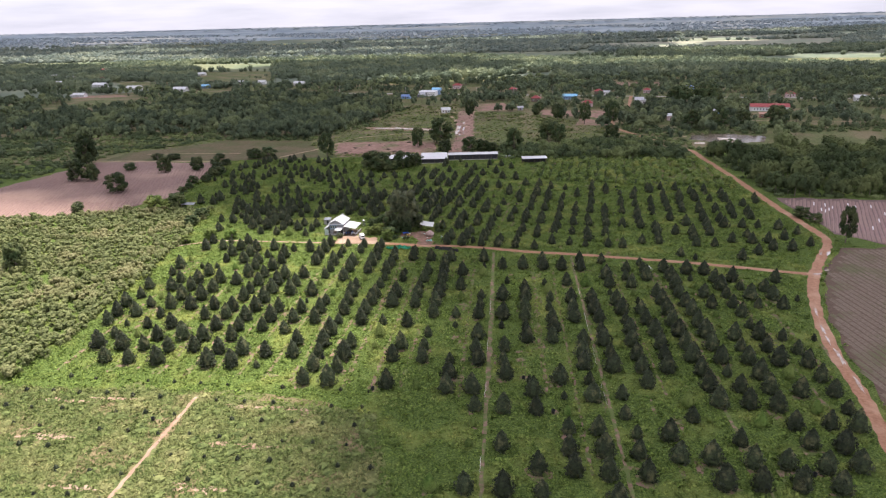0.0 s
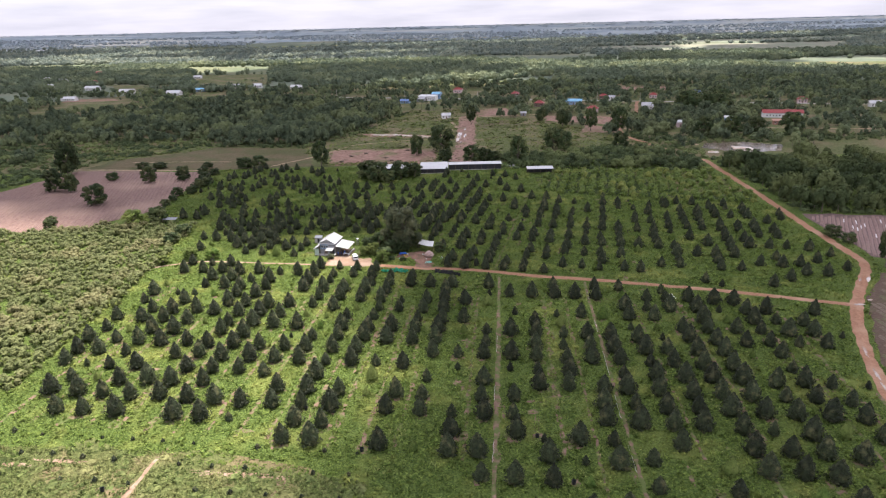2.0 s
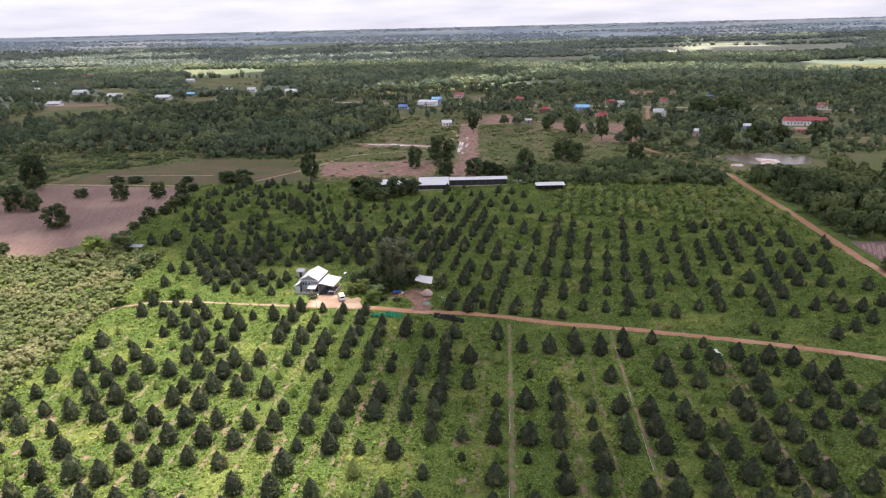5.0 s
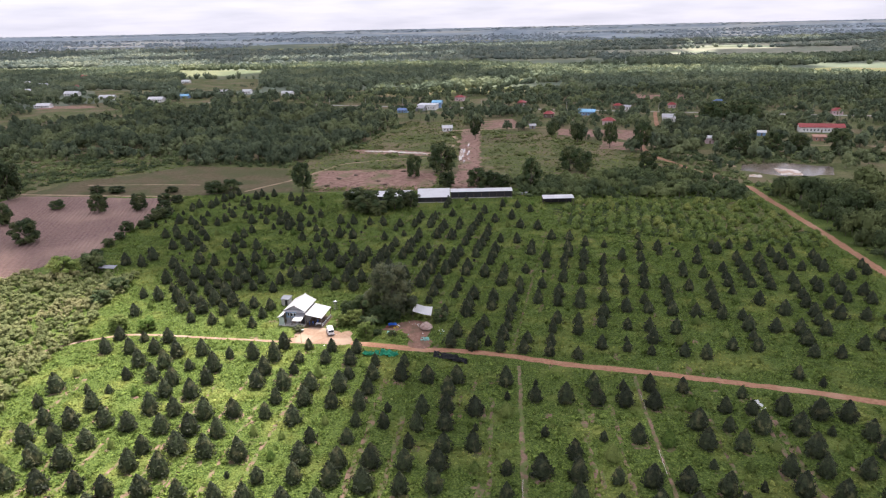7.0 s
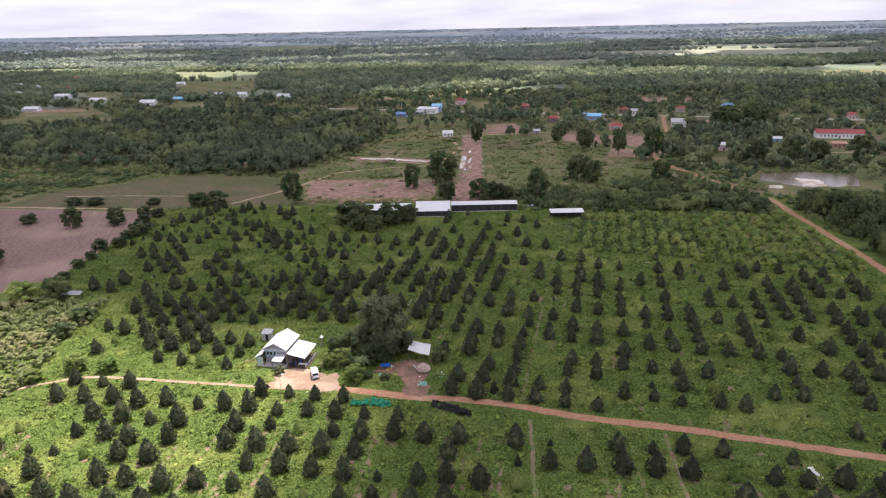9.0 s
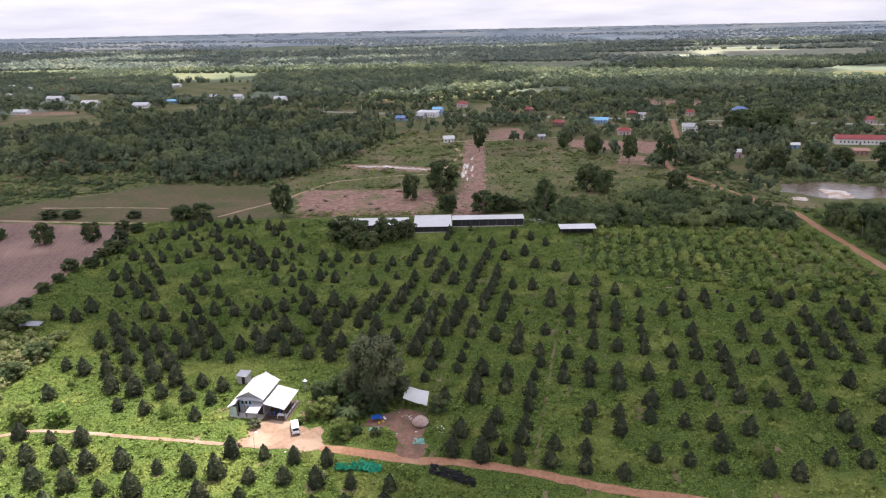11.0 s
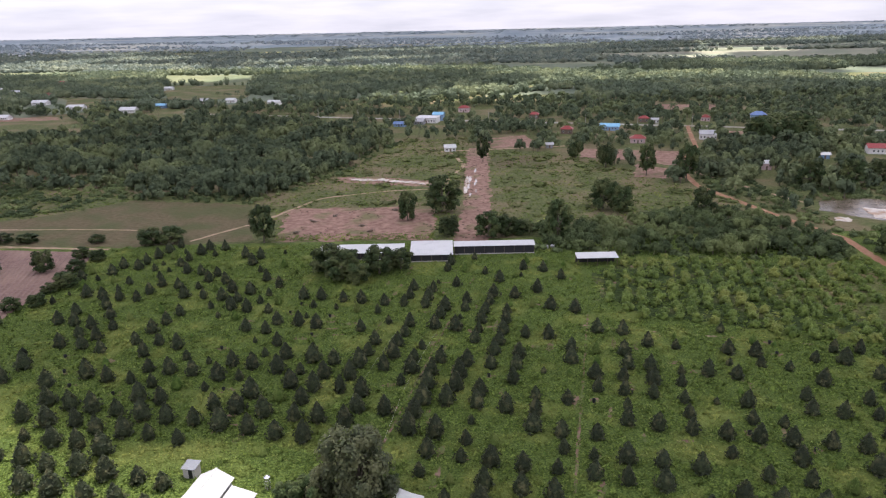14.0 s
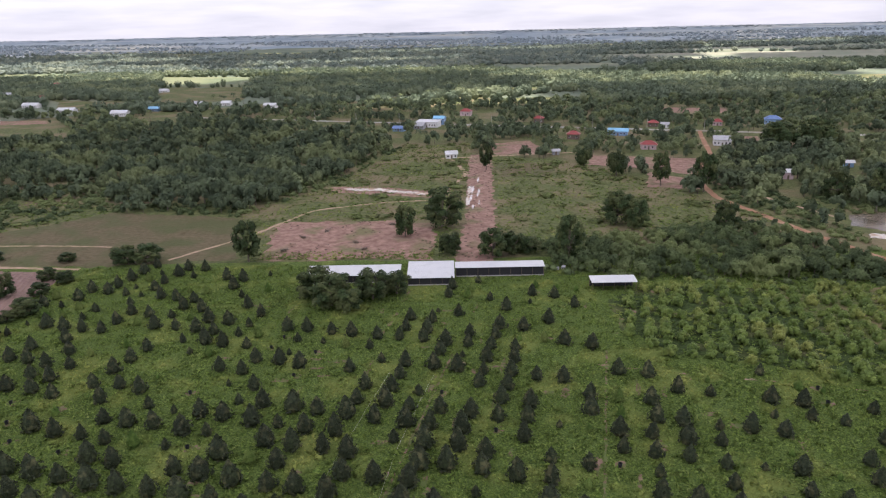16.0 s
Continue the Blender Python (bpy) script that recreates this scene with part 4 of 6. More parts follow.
def durian_tree(x, y, h, r, k, fresh=0):
    t = thing("durian_tree", pose(x, y, 0, 0, 0, RNG.uniform(0, 360)), "small yellow-green young durian tree in weedy grass" if fresh else "dark green cone-shaped durian tree in weedy grass", "tree", "durian trees in rows")
    t.scale = (r, r, h)
    part("trunk", stem_mesh, None, t)
    part("crown", fresh_meshes[k] if fresh else crown_meshes[k], None, t)
    return t


east, east_young = rows_of(EAST, 0.12)
west, west_young = rows_of(WEST, 0.10, None, 0, east)
north, north_young = rows_of(NORTH, 0.08, NORTH_EDGE, 36)
for x, y, f in west + east:
    h = RNG.uniform(4.2, 5.3) * f
    durian_tree(x, y, h, h * RNG.uniform(0.37, 0.44), RNG.randint(7), 1 if f < 0.5 and RNG.uniform() < 0.6 or f < 0.9 and RNG.uniform() < 0.2 else 0)


# bare earth round the feet of some trees
rings = []
for x, y, f in west + east:
    if RNG.uniform() < 0.3:
        n = 14
        a = np.linspace(0, 2 * np.pi, n, endpoint=False)
        r = RNG.uniform(1.2, 2.3) * f * (1 + RNG.normal(size=n) * 0.2)
        V = np.stack([x + RNG.normal() * 0.5 + r * np.cos(a), y - 0.6 + r * np.sin(a), np.full(n, 0.04)], 1)
        rings.append((np.r_[V, [[x, y - 0.6, 0.075]]], np.array([(j, (j + 1) % n, n) for j in range(n)]), 0))
V, F, I = join(rings)
tagged(new("bare_rings", tri_mesh("bare_rings", V, F, [M_TRODDEN], I)), "bare earth round the feet of trees", "soil", kind="stuff")


def stuff(name, arrays, mats, label, category):
    return tagged(new(name, tri_mesh(name, arrays[0], arrays[1], mats, arrays[2])), label, category, kind="stuff")


def strew(name, templates, xy, heights, radii, mats, label, category, z=None):
    n = len(xy)
    xy = np.asarray(xy, float)
    P = np.c_[xy, np.zeros(n) if z is None else z]
    S = np.stack([radii, radii, heights], 1)
    return stuff(name, scatter(templates, RNG.randint(0, len(templates), n), P, RNG.uniform(0, 6.28, n), S), mats, label, category)


north = np.array(north)
small = (north[:, 2] < 0.9) & (RNG.uniform(size=len(north)) < 0.3)
tall = RNG.uniform(3.5, 4.6, len(north)) * north[:, 2] * np.where((north[:, 0] < 15) & (north[:, 1] < 305), 1.15, 1.0)
wide = tall * RNG.uniform(0.37, 0.45, len(north))
row_crowns = [join([durian_crown(crng, 620, 0.155), (STEM[0], STEM[1], 1)]) for _ in range(7)]
strew("orchard_rows", row_crowns, north[~small, :2], tall[~small], wide[~small], [M_DURIAN, M_BARK], "rows of dark cone-shaped durian trees beyond the track", "trees")
strew("orchard_young", row_crowns, north[small, :2], tall[small], wide[small], [M_LIGHTLEAF, M_BARK], "young green durian trees in the rows beyond the track", "trees")
young = west_young + east_young + north_young
n = len(young)
h = RNG.uniform(1.3, 3.0, n)
SMALL = [durian_crown(crng, 200, 0.24) for _ in range(4)]
strew("saplings", SMALL, young[: n // 2], h[: n // 2], h[: n // 2] * 0.38, [M_DURIAN], "young dark durian saplings in the gaps of the rows", "trees")
strew("young_saplings", SMALL, young[n // 2 :], h[n // 2 :] * 0.8, h[n // 2 :] * 0.36, [M_LIGHTLEAF], "small bright green saplings among the weeds", "trees")

# mango bushes in the corner of the orchard
mi, mj = np.meshgrid(np.arange(0, 26), np.arange(-4, 22))
mx, my = 40 + 4.5 * mi + 1.05 * mj, 300 - 1.1 * mi + 4.4 * mj
mx, my = mx.ravel() + RNG.normal(size=mx.size) * 0.5, my.ravel() + RNG.normal(size=mx.size) * 0.5
w = inside(MANGO, mx, my) & (near_line(EAST_ROAD, mx, my) > 4) & (RNG.uniform(size=mx.size) < 0.88)
n = w.sum()
r = RNG.uniform(1.45, 2.1, n)
strew("mango_bushes", [round_crown(crng, 250, 0.19, 8, 0.95, 0.0, True, 0.15, 0.60, 0.2, 0.15)[0] for _ in range(6)], np.c_[mx, my][w], r * RNG.uniform(1.35, 1.75, n), r, [M_MANGOLEAF], "rows of round yellow-green mango bushes", "bushes")

# pale shrub plantation to the west
SHRUBS = [(-106, 118), (-101, 146), (-98, 203), (-100, 246), (-103, 284), (-140, 289), (-160, 281), (-200, 280), (-290, 280), (-290, 118)]
mx, my = np.meshgrid(np.arange(-240, -95, 2.9), np.arange(116, 290, 2.7))
mx, my = mx.ravel() + RNG.normal(size=mx.size) * 0.5, my.ravel() + RNG.normal(size=mx.size) * 0.5
w = inside(SHRUBS, mx, my) & (RNG.uniform(size=mx.size) < 0.9)
n = w.sum()
r = RNG.uniform(1.3, 2.1, n)
strew("shrub_plantation", [round_crown(crng, 92, 0.27, 4, 0.95, 0.0, True, 0.15, 0.60, 0.25, 0.2)[0] for _ in range(6)], np.c_[mx, my][w], r * RNG.uniform(1.1, 1.6, n), r, [M_SHRUBLEAF], "close rows of pale green shrubs", "shrubs")

# weeds and grass
TUFTS = [tuft_template(crng) for _ in range(8)]
n = 98000
gxy = np.c_[RNG.uniform(-132, 142, n), RNG.uniform(84, 396, n)]
x, y = gxy.T
w = ~inside(BROWN, x, y) & ~inside(PINK, x, y) & ~inside(YARD, x, y) & ~inside(YARD_EAST, x, y) & ~inside(MULCH, x, y) & ((x > -104) | (y > 286) | (y < 130))
for q, d in ((EAST_ROAD, 2.3), (CROSS_ROAD, 1.8), (DRIVE, 0.9), *((p, 0.7) for p in PATHS)):
    w &= near_line(q, x, y) > d
w &= ~((x > -46) & (x < -32) & (y > 241) & (y < 253)) & (~inside(MANGO, x, y) | (RNG.uniform(size=n) < 0.45)) & ((y < 320) | (RNG.uniform(size=n) < 0.65))
gxy = gxy[w]
n = len(gxy)
s = RNG.uniform(0.30, 0.66, n) * np.where(RNG.uniform(size=n) < 0.08, 1.7, 1)
old = inside(RANK, gxy[:, 0], gxy[:, 1])
s[old] *= 0.85
strew("weeds", TUFTS, gxy[~old], (s * RNG.uniform(0.6, 1.2, n))[~old], s[~old], [M_GRASS], "low rank weeds and grass between the trees", "grass")
ox, oy = RNG.uniform(-112, -4, 16000), RNG.uniform(84, 138, 16000)
om = inside(RANK, ox, oy) & (near_line(PATHS[3], ox, oy) > 0.7)
sm = RNG.uniform(0.24, 0.5, om.sum())
strew("fine_weeds", TUFTS, np.c_[ox, oy][om], sm * RNG.uniform(0.8, 1.6, len(sm)), sm, [M_OLDWEED], "fine olive weeds over old planting ground", "weeds")
strew("rank_weeds", TUFTS, gxy[old], (s * RNG.uniform(0.6, 1.4, n))[old], s[old], [M_OLDWEED], "tall olive weeds over old planting ground", "weeds")
tx, ty = RNG.uniform(-126, 138, 64000), RNG.uniform(86, 394, 64000)
tw = ~inside(BROWN, tx, ty) & ~inside(PINK, tx, ty) & ~inside(YARD, tx, ty) & ~inside(YARD_EAST, tx, ty) & ~inside(MANGO, tx, ty) & ~inside(RANK, tx, ty) & ((tx > -104) | (ty > 286)) & ~((tx > -48) & (tx < -30) & (ty > 238) & (ty < 256))
for q, d in ((EAST_ROAD, 2.6), (CROSS_ROAD, 2.0), (DRIVE, 1.2), *((p, 0.9) for p in PATHS)):
    tw &= near_line(q, tx, ty) > d
tw &= np.array([noise.noise(Vector((a / 5 + b / 9, b / 4, 6.1))) for a, b in zip(tx, ty)]) > 0.02
s = RNG.uniform(0.22, 0.48, tw.sum())
strew("tall_weeds", [tuft_template(crng, 4) for _ in range(6)], np.c_[tx, ty][tw], s * RNG.uniform(1.4, 2.4, len(s)), s, [M_WEEDTIP], "tall bright weed shoots between the trees", "weeds")
MOUNDS = [bush_template(crng, 26, 0.5) for _ in range(6)]
n = 8200
mxy = np.c_[RNG.uniform(-130, 138, n), RNG.uniform(84, 396, n)]
x, y = mxy.T
w = ~inside(BROWN, x, y) & ~inside(PINK, x, y) & ~inside(YARD, x, y) & ~inside(YARD_EAST, x, y) & ~inside(MULCH, x, y) & ((x > -104) | (y > 286) | (y < 130)) & ~((x > -48) & (x < -30) & (y > 238) & (y < 256))
for q, d in ((EAST_ROAD, 3), (CROSS_ROAD, 2.6), (DRIVE, 2), *((p, 1.5) for p in PATHS)):
    w &= near_line(q, x, y) > d
thick = np.array([noise.noise(Vector((a / 14, b / 14, 2.2))) for a, b in mxy]) + 0.35 * ((x > 84) | ((y < 132) & (x < 4)))
w &= thick > 0.04
mxy = mxy[w]
n = len(mxy)
s = RNG.uniform(0.5, 1.25, n)
old = inside(RANK, mxy[:, 0], mxy[:, 1])
tall = s * RNG.uniform(0.25, 0.5, n)
strew("weed_mounds", MOUNDS, mxy[~old], tall[~old], s[~old], [M_GRASS], "mounds of creeping green weeds", "weeds")
strew("rank_mounds", MOUNDS, mxy[old], tall[old] * 1.2, s[old] * 1.2, [M_OLDWEED], "mounds of tall olive weeds", "weeds")

# ---- woods ----
wrng = np.random.RandomState(5)
WOOD_NEAR = [woodland_tree(wrng, 380, 0.165, 6, 0.14) for _ in range(8)]
WOOD_MID = [woodland_tree(wrng, 84, 0.33, 3, 0.08) for _ in range(8)]
WOOD_FAR = [far_clump(wrng, 12) for _ in range(6)]
WOOD_BELT = [far_clump(wrng, 26) for _ in range(8)]
WOOD_SKY = [far_clump(wrng, 4) for _ in range(6)]
OPEN = [PINK, BROWN, MULCH, PLOT, DRY, POND, *PLOTS, *[q for q, _ in FIELDS], *BANKS]
WOODS = {
    "left_wood": [(-430, 600), (-390, 560), (-245, 535), (-185, 530), (-160, 484), (-92, 464), (-62, 525), (-36, 640), (-60, 690), (-118, 690), (-125, 745), (-215, 765), (-290, 690), (-350, 640)],
    "scrub_belt": [(36, 388), (62, 376), (138, 368), (142, 392), (132, 425), (110, 428), (60, 414), (34, 404)],
    "right_wood": [(152, 388), (148, 300), (152, 286), (200, 280), (340, 262), (420, 300), (420, 440), (260, 452), (210, 418), (170, 412)],
}


def in_open(x, y):
    r = np.zeros(len(x), bool)
    for q in OPEN:
        r |= inside(q, x, y)
    return r


def clear_of_roads(x, y, d):
    return (near_line(EAST_ROAD, x, y) > d) & (near_line(VILLAGE_ROAD, x, y) > d + 2) & (near_line(LANE, x, y) > d + 5)


HOUSES = [  # x, y, width, depth, wall height, turn, roof, wall, roof kind
    (-13, 733, 18.0, 10.0, 4.5, -18, M_ROOF, M_WALLWHITE, "flat", "long white-roofed building by the village road", "building"),
    (-4, 746, 9.1, 5.9, 5.4, -18, M_ROOFBLUE, M_WALLBLUE, "gable", "blue-roofed building behind a white one", "house"),
    (-36, 712, 9.1, 5.2, 2.6, -18, M_ROOFNAVY, M_WALLBLUE, "gable", "low shed with a blue roof", "shed"),
    (-20, 722, 8.0, 7.0, 3.2, -18, M_ROOFGREY, M_WALLGREY, "gable", "small grey-roofed village shed", "shed"),
    (4, 592, 6.8, 5.3, 3.0, 8, M_ROOF, M_WALLWHITE, "gable", "small white house at the head of the earth strip", "house"),
    (127, 668, 13.6, 6.1, 3.4, -18, M_ROOFBLUE, M_WALLBLUE, "gable", "house with a light blue metal roof by the road", "house"),
    (132, 609, 9.5, 6.1, 3.5, -12, M_ROOFRED, M_WALLPINK, "hip", "red-roofed house beside a reddish plot", "house"),
    (183, 618, 10.6, 7.6, 4.0, -16, M_ROOFGREY, M_WALLWHITE, "gable", "white house with a greyish roof beside the red lane", "house"),
    (176, 515, 4.8, 4.1, 3.9, -10, M_ROOF, M_WALLPINK, "gable", "small pink house with a pale roof among trees", "house"),
    (258, 708, 11.6, 7.5, 4.2, -20, M_ROOFNAVY, M_WALLBLUE, "hip", "blue house with a stepped dark blue roof", "house"),
    (253, 662, 8.8, 4.8, 2.7, -20, M_ROOF, M_WALLGREY, "gable", "low white-roofed house by the road", "house"),
    (222, 541, 4.8, 3.4, 2.7, -12, M_ROOF, M_WALLBLUE, "gable", "little white-roofed hut among trees", "hut"),
    (269, 552, 28.8, 7.2, 3.8, -14, M_ROOFRED, M_WALLWHITE, "gable", "long red-roofed school-like building with white walls", "house"),
    (249, 516, 7.5, 4.8, 2.9, -14, M_BRICK, M_BRICK, "flat", "unfinished bare brick building", "building"),
    (92, 655, 8.2, 6.1, 3.9, -18, M_ROOFRED, M_TIMBER, "hip", "red-roofed house under tall trees", "house"),
    (79, 742, 7.5, 5.4, 4.2, -18, M_ROOFRED, M_TIMBER, "hip", "red-roofed house far among trees", "house"),
    (20, 800, 9.9, 6.1, 4.4, -18, M_ROOFRED, M_WALLPINK, "hip", "red-roofed house far among trees", "house"),
    (164, 707, 7.5, 5.4, 3.5, -18, M_ROOFRED, M_TIMBER, "hip", "red-roofed house behind the road", "house"),
    (171, 700, 5.4, 4.1, 3.0, -18, M_ROOFGREY, M_WALLWHITE, "gable", "small grey-roofed house behind the road", "house"),
    (214, 706, 6.8, 5.4, 3.4, -18, M_ROOFRED, M_WALLPINK, "hip", "red-roofed house behind the road", "house"),
    (70, 596, 4.1, 3.4, 2.6, 0, M_ROOFGREY, M_WALLGREY, "gable", "small grey hut beside a plot", "hut"),
    (-400, 896, 18.7, 7.6, 3.3, -8, M_ROOF, M_WALLWHITE, "gable", "long pale-roofed building by a clearing", "building"),
    (-325, 856, 17.0, 8.5, 3.5, -8, M_ROOF, M_WALLWHITE, "gable", "pale-roofed building at a wood's edge", "building"),
    (-307, 895, 11.9, 6.0, 3.1, -8, M_ROOFBLUE, M_WALLBLUE, "gable", "blue-roofed shed in a clearing", "shed"),
    (-273, 936, 11.0, 7.6, 3.3, -8, M_ROOFGREY, M_WALLPINK, "gable", "pinkish house by far trees", "house"),
    (-243, 936, 10.2, 6.8, 3.3, -8, M_ROOF, M_WALLWHITE, "gable", "white house by far trees", "house"),
    (-185, 901, 13.6, 6.8, 3.3, -14, M_ROOF, M_WALLWHITE, "gable", "pale-roofed building near the road", "building"),
    (-389, 1128, 11.9, 6.8, 3.0, -8, M_ROOF, M_WALLWHITE, "gable", "low pale-roofed barn in a field", "barn"),
    (-474, 957, 18.7, 8.5, 3.3, -8, M_ROOF, M_WALLWHITE, "gable", "pale-roofed building near smoke-dark trees", "building"),
    (-593, 1105, 15.3, 8.5, 3.7, -8, M_ROOFGREY, M_WALLWHITE, "gable", "grey-roofed house in a far village", "house"),
    (-614, 1265, 13.6, 8.5, 4.6, -8, M_ROOFRED, M_WALLPINK, "hip", "red-roofed house in a far village", "house"),
    (-434, 819, 18.0, 7.0, 2.8, -8, M_ROOF, M_WALLWHITE, "gable", "low white barn beside a green field", "barn"),
    (-560, 1010, 13.6, 7.6, 3.3, -8, M_ROOF, M_WALLWHITE, "gable", "pale-roofed house in a far village", "house"),
    (-520, 1060, 11.9, 7.6, 3.5, -8, M_ROOFRED, M_WALLPINK, "hip", "red-roofed house in a far village", "house"),
    (-650, 1160, 12.8, 7.6, 3.5, -8, M_ROOF, M_WALLWHITE, "gable", "pale-roofed house in a far village", "house"),
    (372, 600, 8.8, 6.1, 3.4, -16, M_ROOF, M_WALLWHITE, "gable", "white-roofed house among trees", "house"),
    (330, 640, 8.2, 6.1, 3.5, -16, M_ROOFRED, M_WALLPINK, "hip", "red-roofed house among trees", "house"),
]


def by_house(x, y):
    """Keep the ground round the houses open, most of all on the side towards the orchard."""
    r = np.zeros(len(x), bool)
    for q in HOUSES:
        r |= (np.abs(x - q[0] - (y - q[1]) * q[0] / (q[1] - 80)) < q[2] * 0.6 + 1.5) & (y - q[1] > -46) & (y - q[1] < q[3] * 0.6 + 2)
    return r


def wood(name, templates, poly, gap, hi, label, mats, keep=0.92, shape=0.42, span=(0, 9999)):
    p = np.array(poly)
    mx, my = np.meshgrid(np.arange(p[:, 0].min(), p[:, 0].max(), gap), np.arange(p[:, 1].min(), p[:, 1].max(), gap))
    mx, my = mx.ravel() + RNG.uniform(-0.45, 0.45, mx.size) * gap, my.ravel() + RNG.uniform(-0.45, 0.45, mx.size) * gap
    w = inside(poly, mx, my) & (my >= span[0]) & (my < span[1]) & ~in_open(mx, my) & clear_of_roads(mx, my, 3.0) & ~by_house(mx, my) & (RNG.uniform(size=mx.size) < keep)
    n = w.sum()
    h = RNG.uniform(hi[0], hi[1], n) * np.where(RNG.uniform(size=n) < 0.12, 1.35, 1)
    return strew(name, templates, np.c_[mx, my][w], h, h * RNG.uniform(shape * 0.8, shape * 1.25, n), mats, label, "trees")


# HAZY: leaf with distance haze painted into its green
LEAFY, HAZY = [M_WOODLEAF, M_BARK], [M_VILLAGELEAF, M_BARK]
for front in (True, False):
    q = WOODS["left_wood"]
    wood("woodland", WOOD_NEAR if front else WOOD_MID, q, 6.6, (4.5, 10.5), "dense dark green mixed woodland", HAZY, 0.92, 0.42, (0, 600) if front else (600, 900))
wood("scrub", WOOD_NEAR, WOODS["scrub_belt"], 4.2, (3.0, 5.5), "thick green scrub behind the sheds", LEAFY, 0.9, 0.5)
wood("woodland", WOOD_NEAR, [(151, 378), (147, 300), (150, 283), (200, 274), (300, 254), (330, 270), (330, 350), (250, 370), (190, 382)], 6.8, (5, 10.5), "dense dark green wood beside the red road", [M_DARKWOOD, M_BARK], 0.95)

wood("grove", WOOD_MID, [(142, 478), (136, 515), (162, 573), (178, 604), (250, 606), (262, 562), (205, 545), (190, 520), (172, 486)], 5.6, (4, 8), "dense grove of low trees beside the red lane", HAZY, 0.9, 0.5)

# village trees: loose groves with open ground between
n = 7600
x, y = RNG.uniform(-520, 600, n), RNG.uniform(425, 900, n)
patchy = np.array([noise.noise(Vector((a / 60, b / 60, 3.1))) for a, b in zip(x, y)])
w = ~in_open(x, y) & clear_of_roads(x, y, 4) & ~by_house(x, y) & (patchy > np.where(x > 60, -0.42, -0.22)) & (np.abs(x) < 0.62 * y + 30)
ahead = np.interp(x, [p[0] for p in VILLAGE_ROAD], [p[1] for p in VILLAGE_ROAD]) - y
w &= ~((ahead > -4) & (ahead < 24) & (RNG.uniform(size=n) < 0.85))
for q in (*WOODS.values(), *MEADOWS):
    w &= ~inside(q, x, y)
w &= ~((y < 500) & (x < -150) & (patchy < 0.15))
n = w.sum()
h = RNG.uniform(3.5, 9.5, n)
strew("village_trees", WOOD_MID, np.c_[x, y][w], h, h * RNG.uniform(0.38, 0.58, n), HAZY, "loose groves of trees round the village", "trees")
n = 1400
x, y = RNG.uniform(-300, 330, n), RNG.uniform(400, 660, n)
m = np.zeros(n, bool)
for q in MEADOWS:
    m |= inside(q, x, y)
w = m & ~in_open(x, y) & clear_of_roads(x, y, 3)
n = w.sum()
h = RNG.uniform(0.4, 1.5, n) * np.where(RNG.uniform(size=n) < 0.12, 1.7, 1)
strew("meadow_bushes", MOUNDS, np.c_[x, y][w], h * 0.8, h * RNG.uniform(1.2, 2.8, n), [M_OLDWEED], "scattered low bushes in rough grassland", "bushes")
n = 26000
x, y = RNG.uniform(-300, 300, n), RNG.uniform(385, 660, n)
m = np.zeros(n, bool)
for q in MEADOWS:
    m |= inside(q, x, y)
w = m & ~in_open(x, y) & clear_of_roads(x, y, 2)
n = w.sum()
s = RNG.uniform(0.4, 1.0, n)
strew("meadow_grass", TUFTS, np.c_[x, y][w], s * 0.8, s, [M_GRASS], "tussocks of rough grass", "grass")


UNDER = [[(-330, 300), (-244, 300), (-237, 335), (-215, 410), (-206, 438), (-180, 452), (-160, 484), (-190, 530), (-330, 545)], [(156, 384), (330, 352), (330, 372), (250, 392), (160, 405)], [(148, 392), (158, 408), (158, 446), (190, 452), (200, 470), (126, 500), (130, 450)], [(150, 445), (330, 440), (330, 470), (150, 475)], [(20, 404), (112, 428), (108, 436), (20, 416)], [(-200, 520), (-165, 478), (-92, 458), (-56, 524), (-28, 640), (-70, 560), (-110, 490), (-160, 505), (-190, 540)], [(147, 300), (148, 282), (200, 273), (300, 253), (300, 272), (200, 288), (160, 300), (158, 400), (145, 388)], [(32, 386), (62, 374), (140, 366), (142, 374), (62, 382), (36, 394)]]
n = 14000
x, y = RNG.uniform(-330, 330, n), RNG.uniform(260, 640, n)
m = np.zeros(n, bool)
for q in UNDER:
    m |= inside(q, x, y)
w = m & ~in_open(x, y) & clear_of_roads(x, y, 3)
n = w.sum()
h = RNG.uniform(0.8, 2.6, n)
strew("undergrowth", [bush_template(wrng, 46, 0.32) for _ in range(6)], np.c_[x, y][w], h, h * RNG.uniform(0.7, 1.2, n), [M_WOODLEAF], "bushy undergrowth along the wood edges", "bushes")
n = 3500
x, y = RNG.uniform(-212, -72, n), RNG.uniform(398, 476, n)
w = inside(DRY, x, y)
n = w.sum()
s = RNG.uniform(0.4, 0.9, n)
strew("dry_grass", TUFTS, np.c_[x, y][w], s * 0.25, s, [M_DRY], "short dry grass of a mown meadow", "grass")
clods = [blob(1.0, 0.8, -0.2, wrng, 2, 6, 0, 0.35) for _ in range(6)]
n = 2600
x, y = RNG.uniform(-72, 36, n), RNG.uniform(398, 605, n)
rough = np.array([noise.noise(Vector((a / 9, b / 13, 4.4))) for a, b in zip(x, y)])
w = (inside(PLOT, x, y) & (rough > 0.08)) | (near_line(LANE, x, y) < 6)
n = w.sum()
s = RNG.uniform(0.15, 0.5, n)
strew("clods", clods, np.c_[x, y][w], s * 0.6, s * 1.3, [M_BROWN], "dark clods of churned earth", "soil", np.full(n, 0.1))
n = 1500
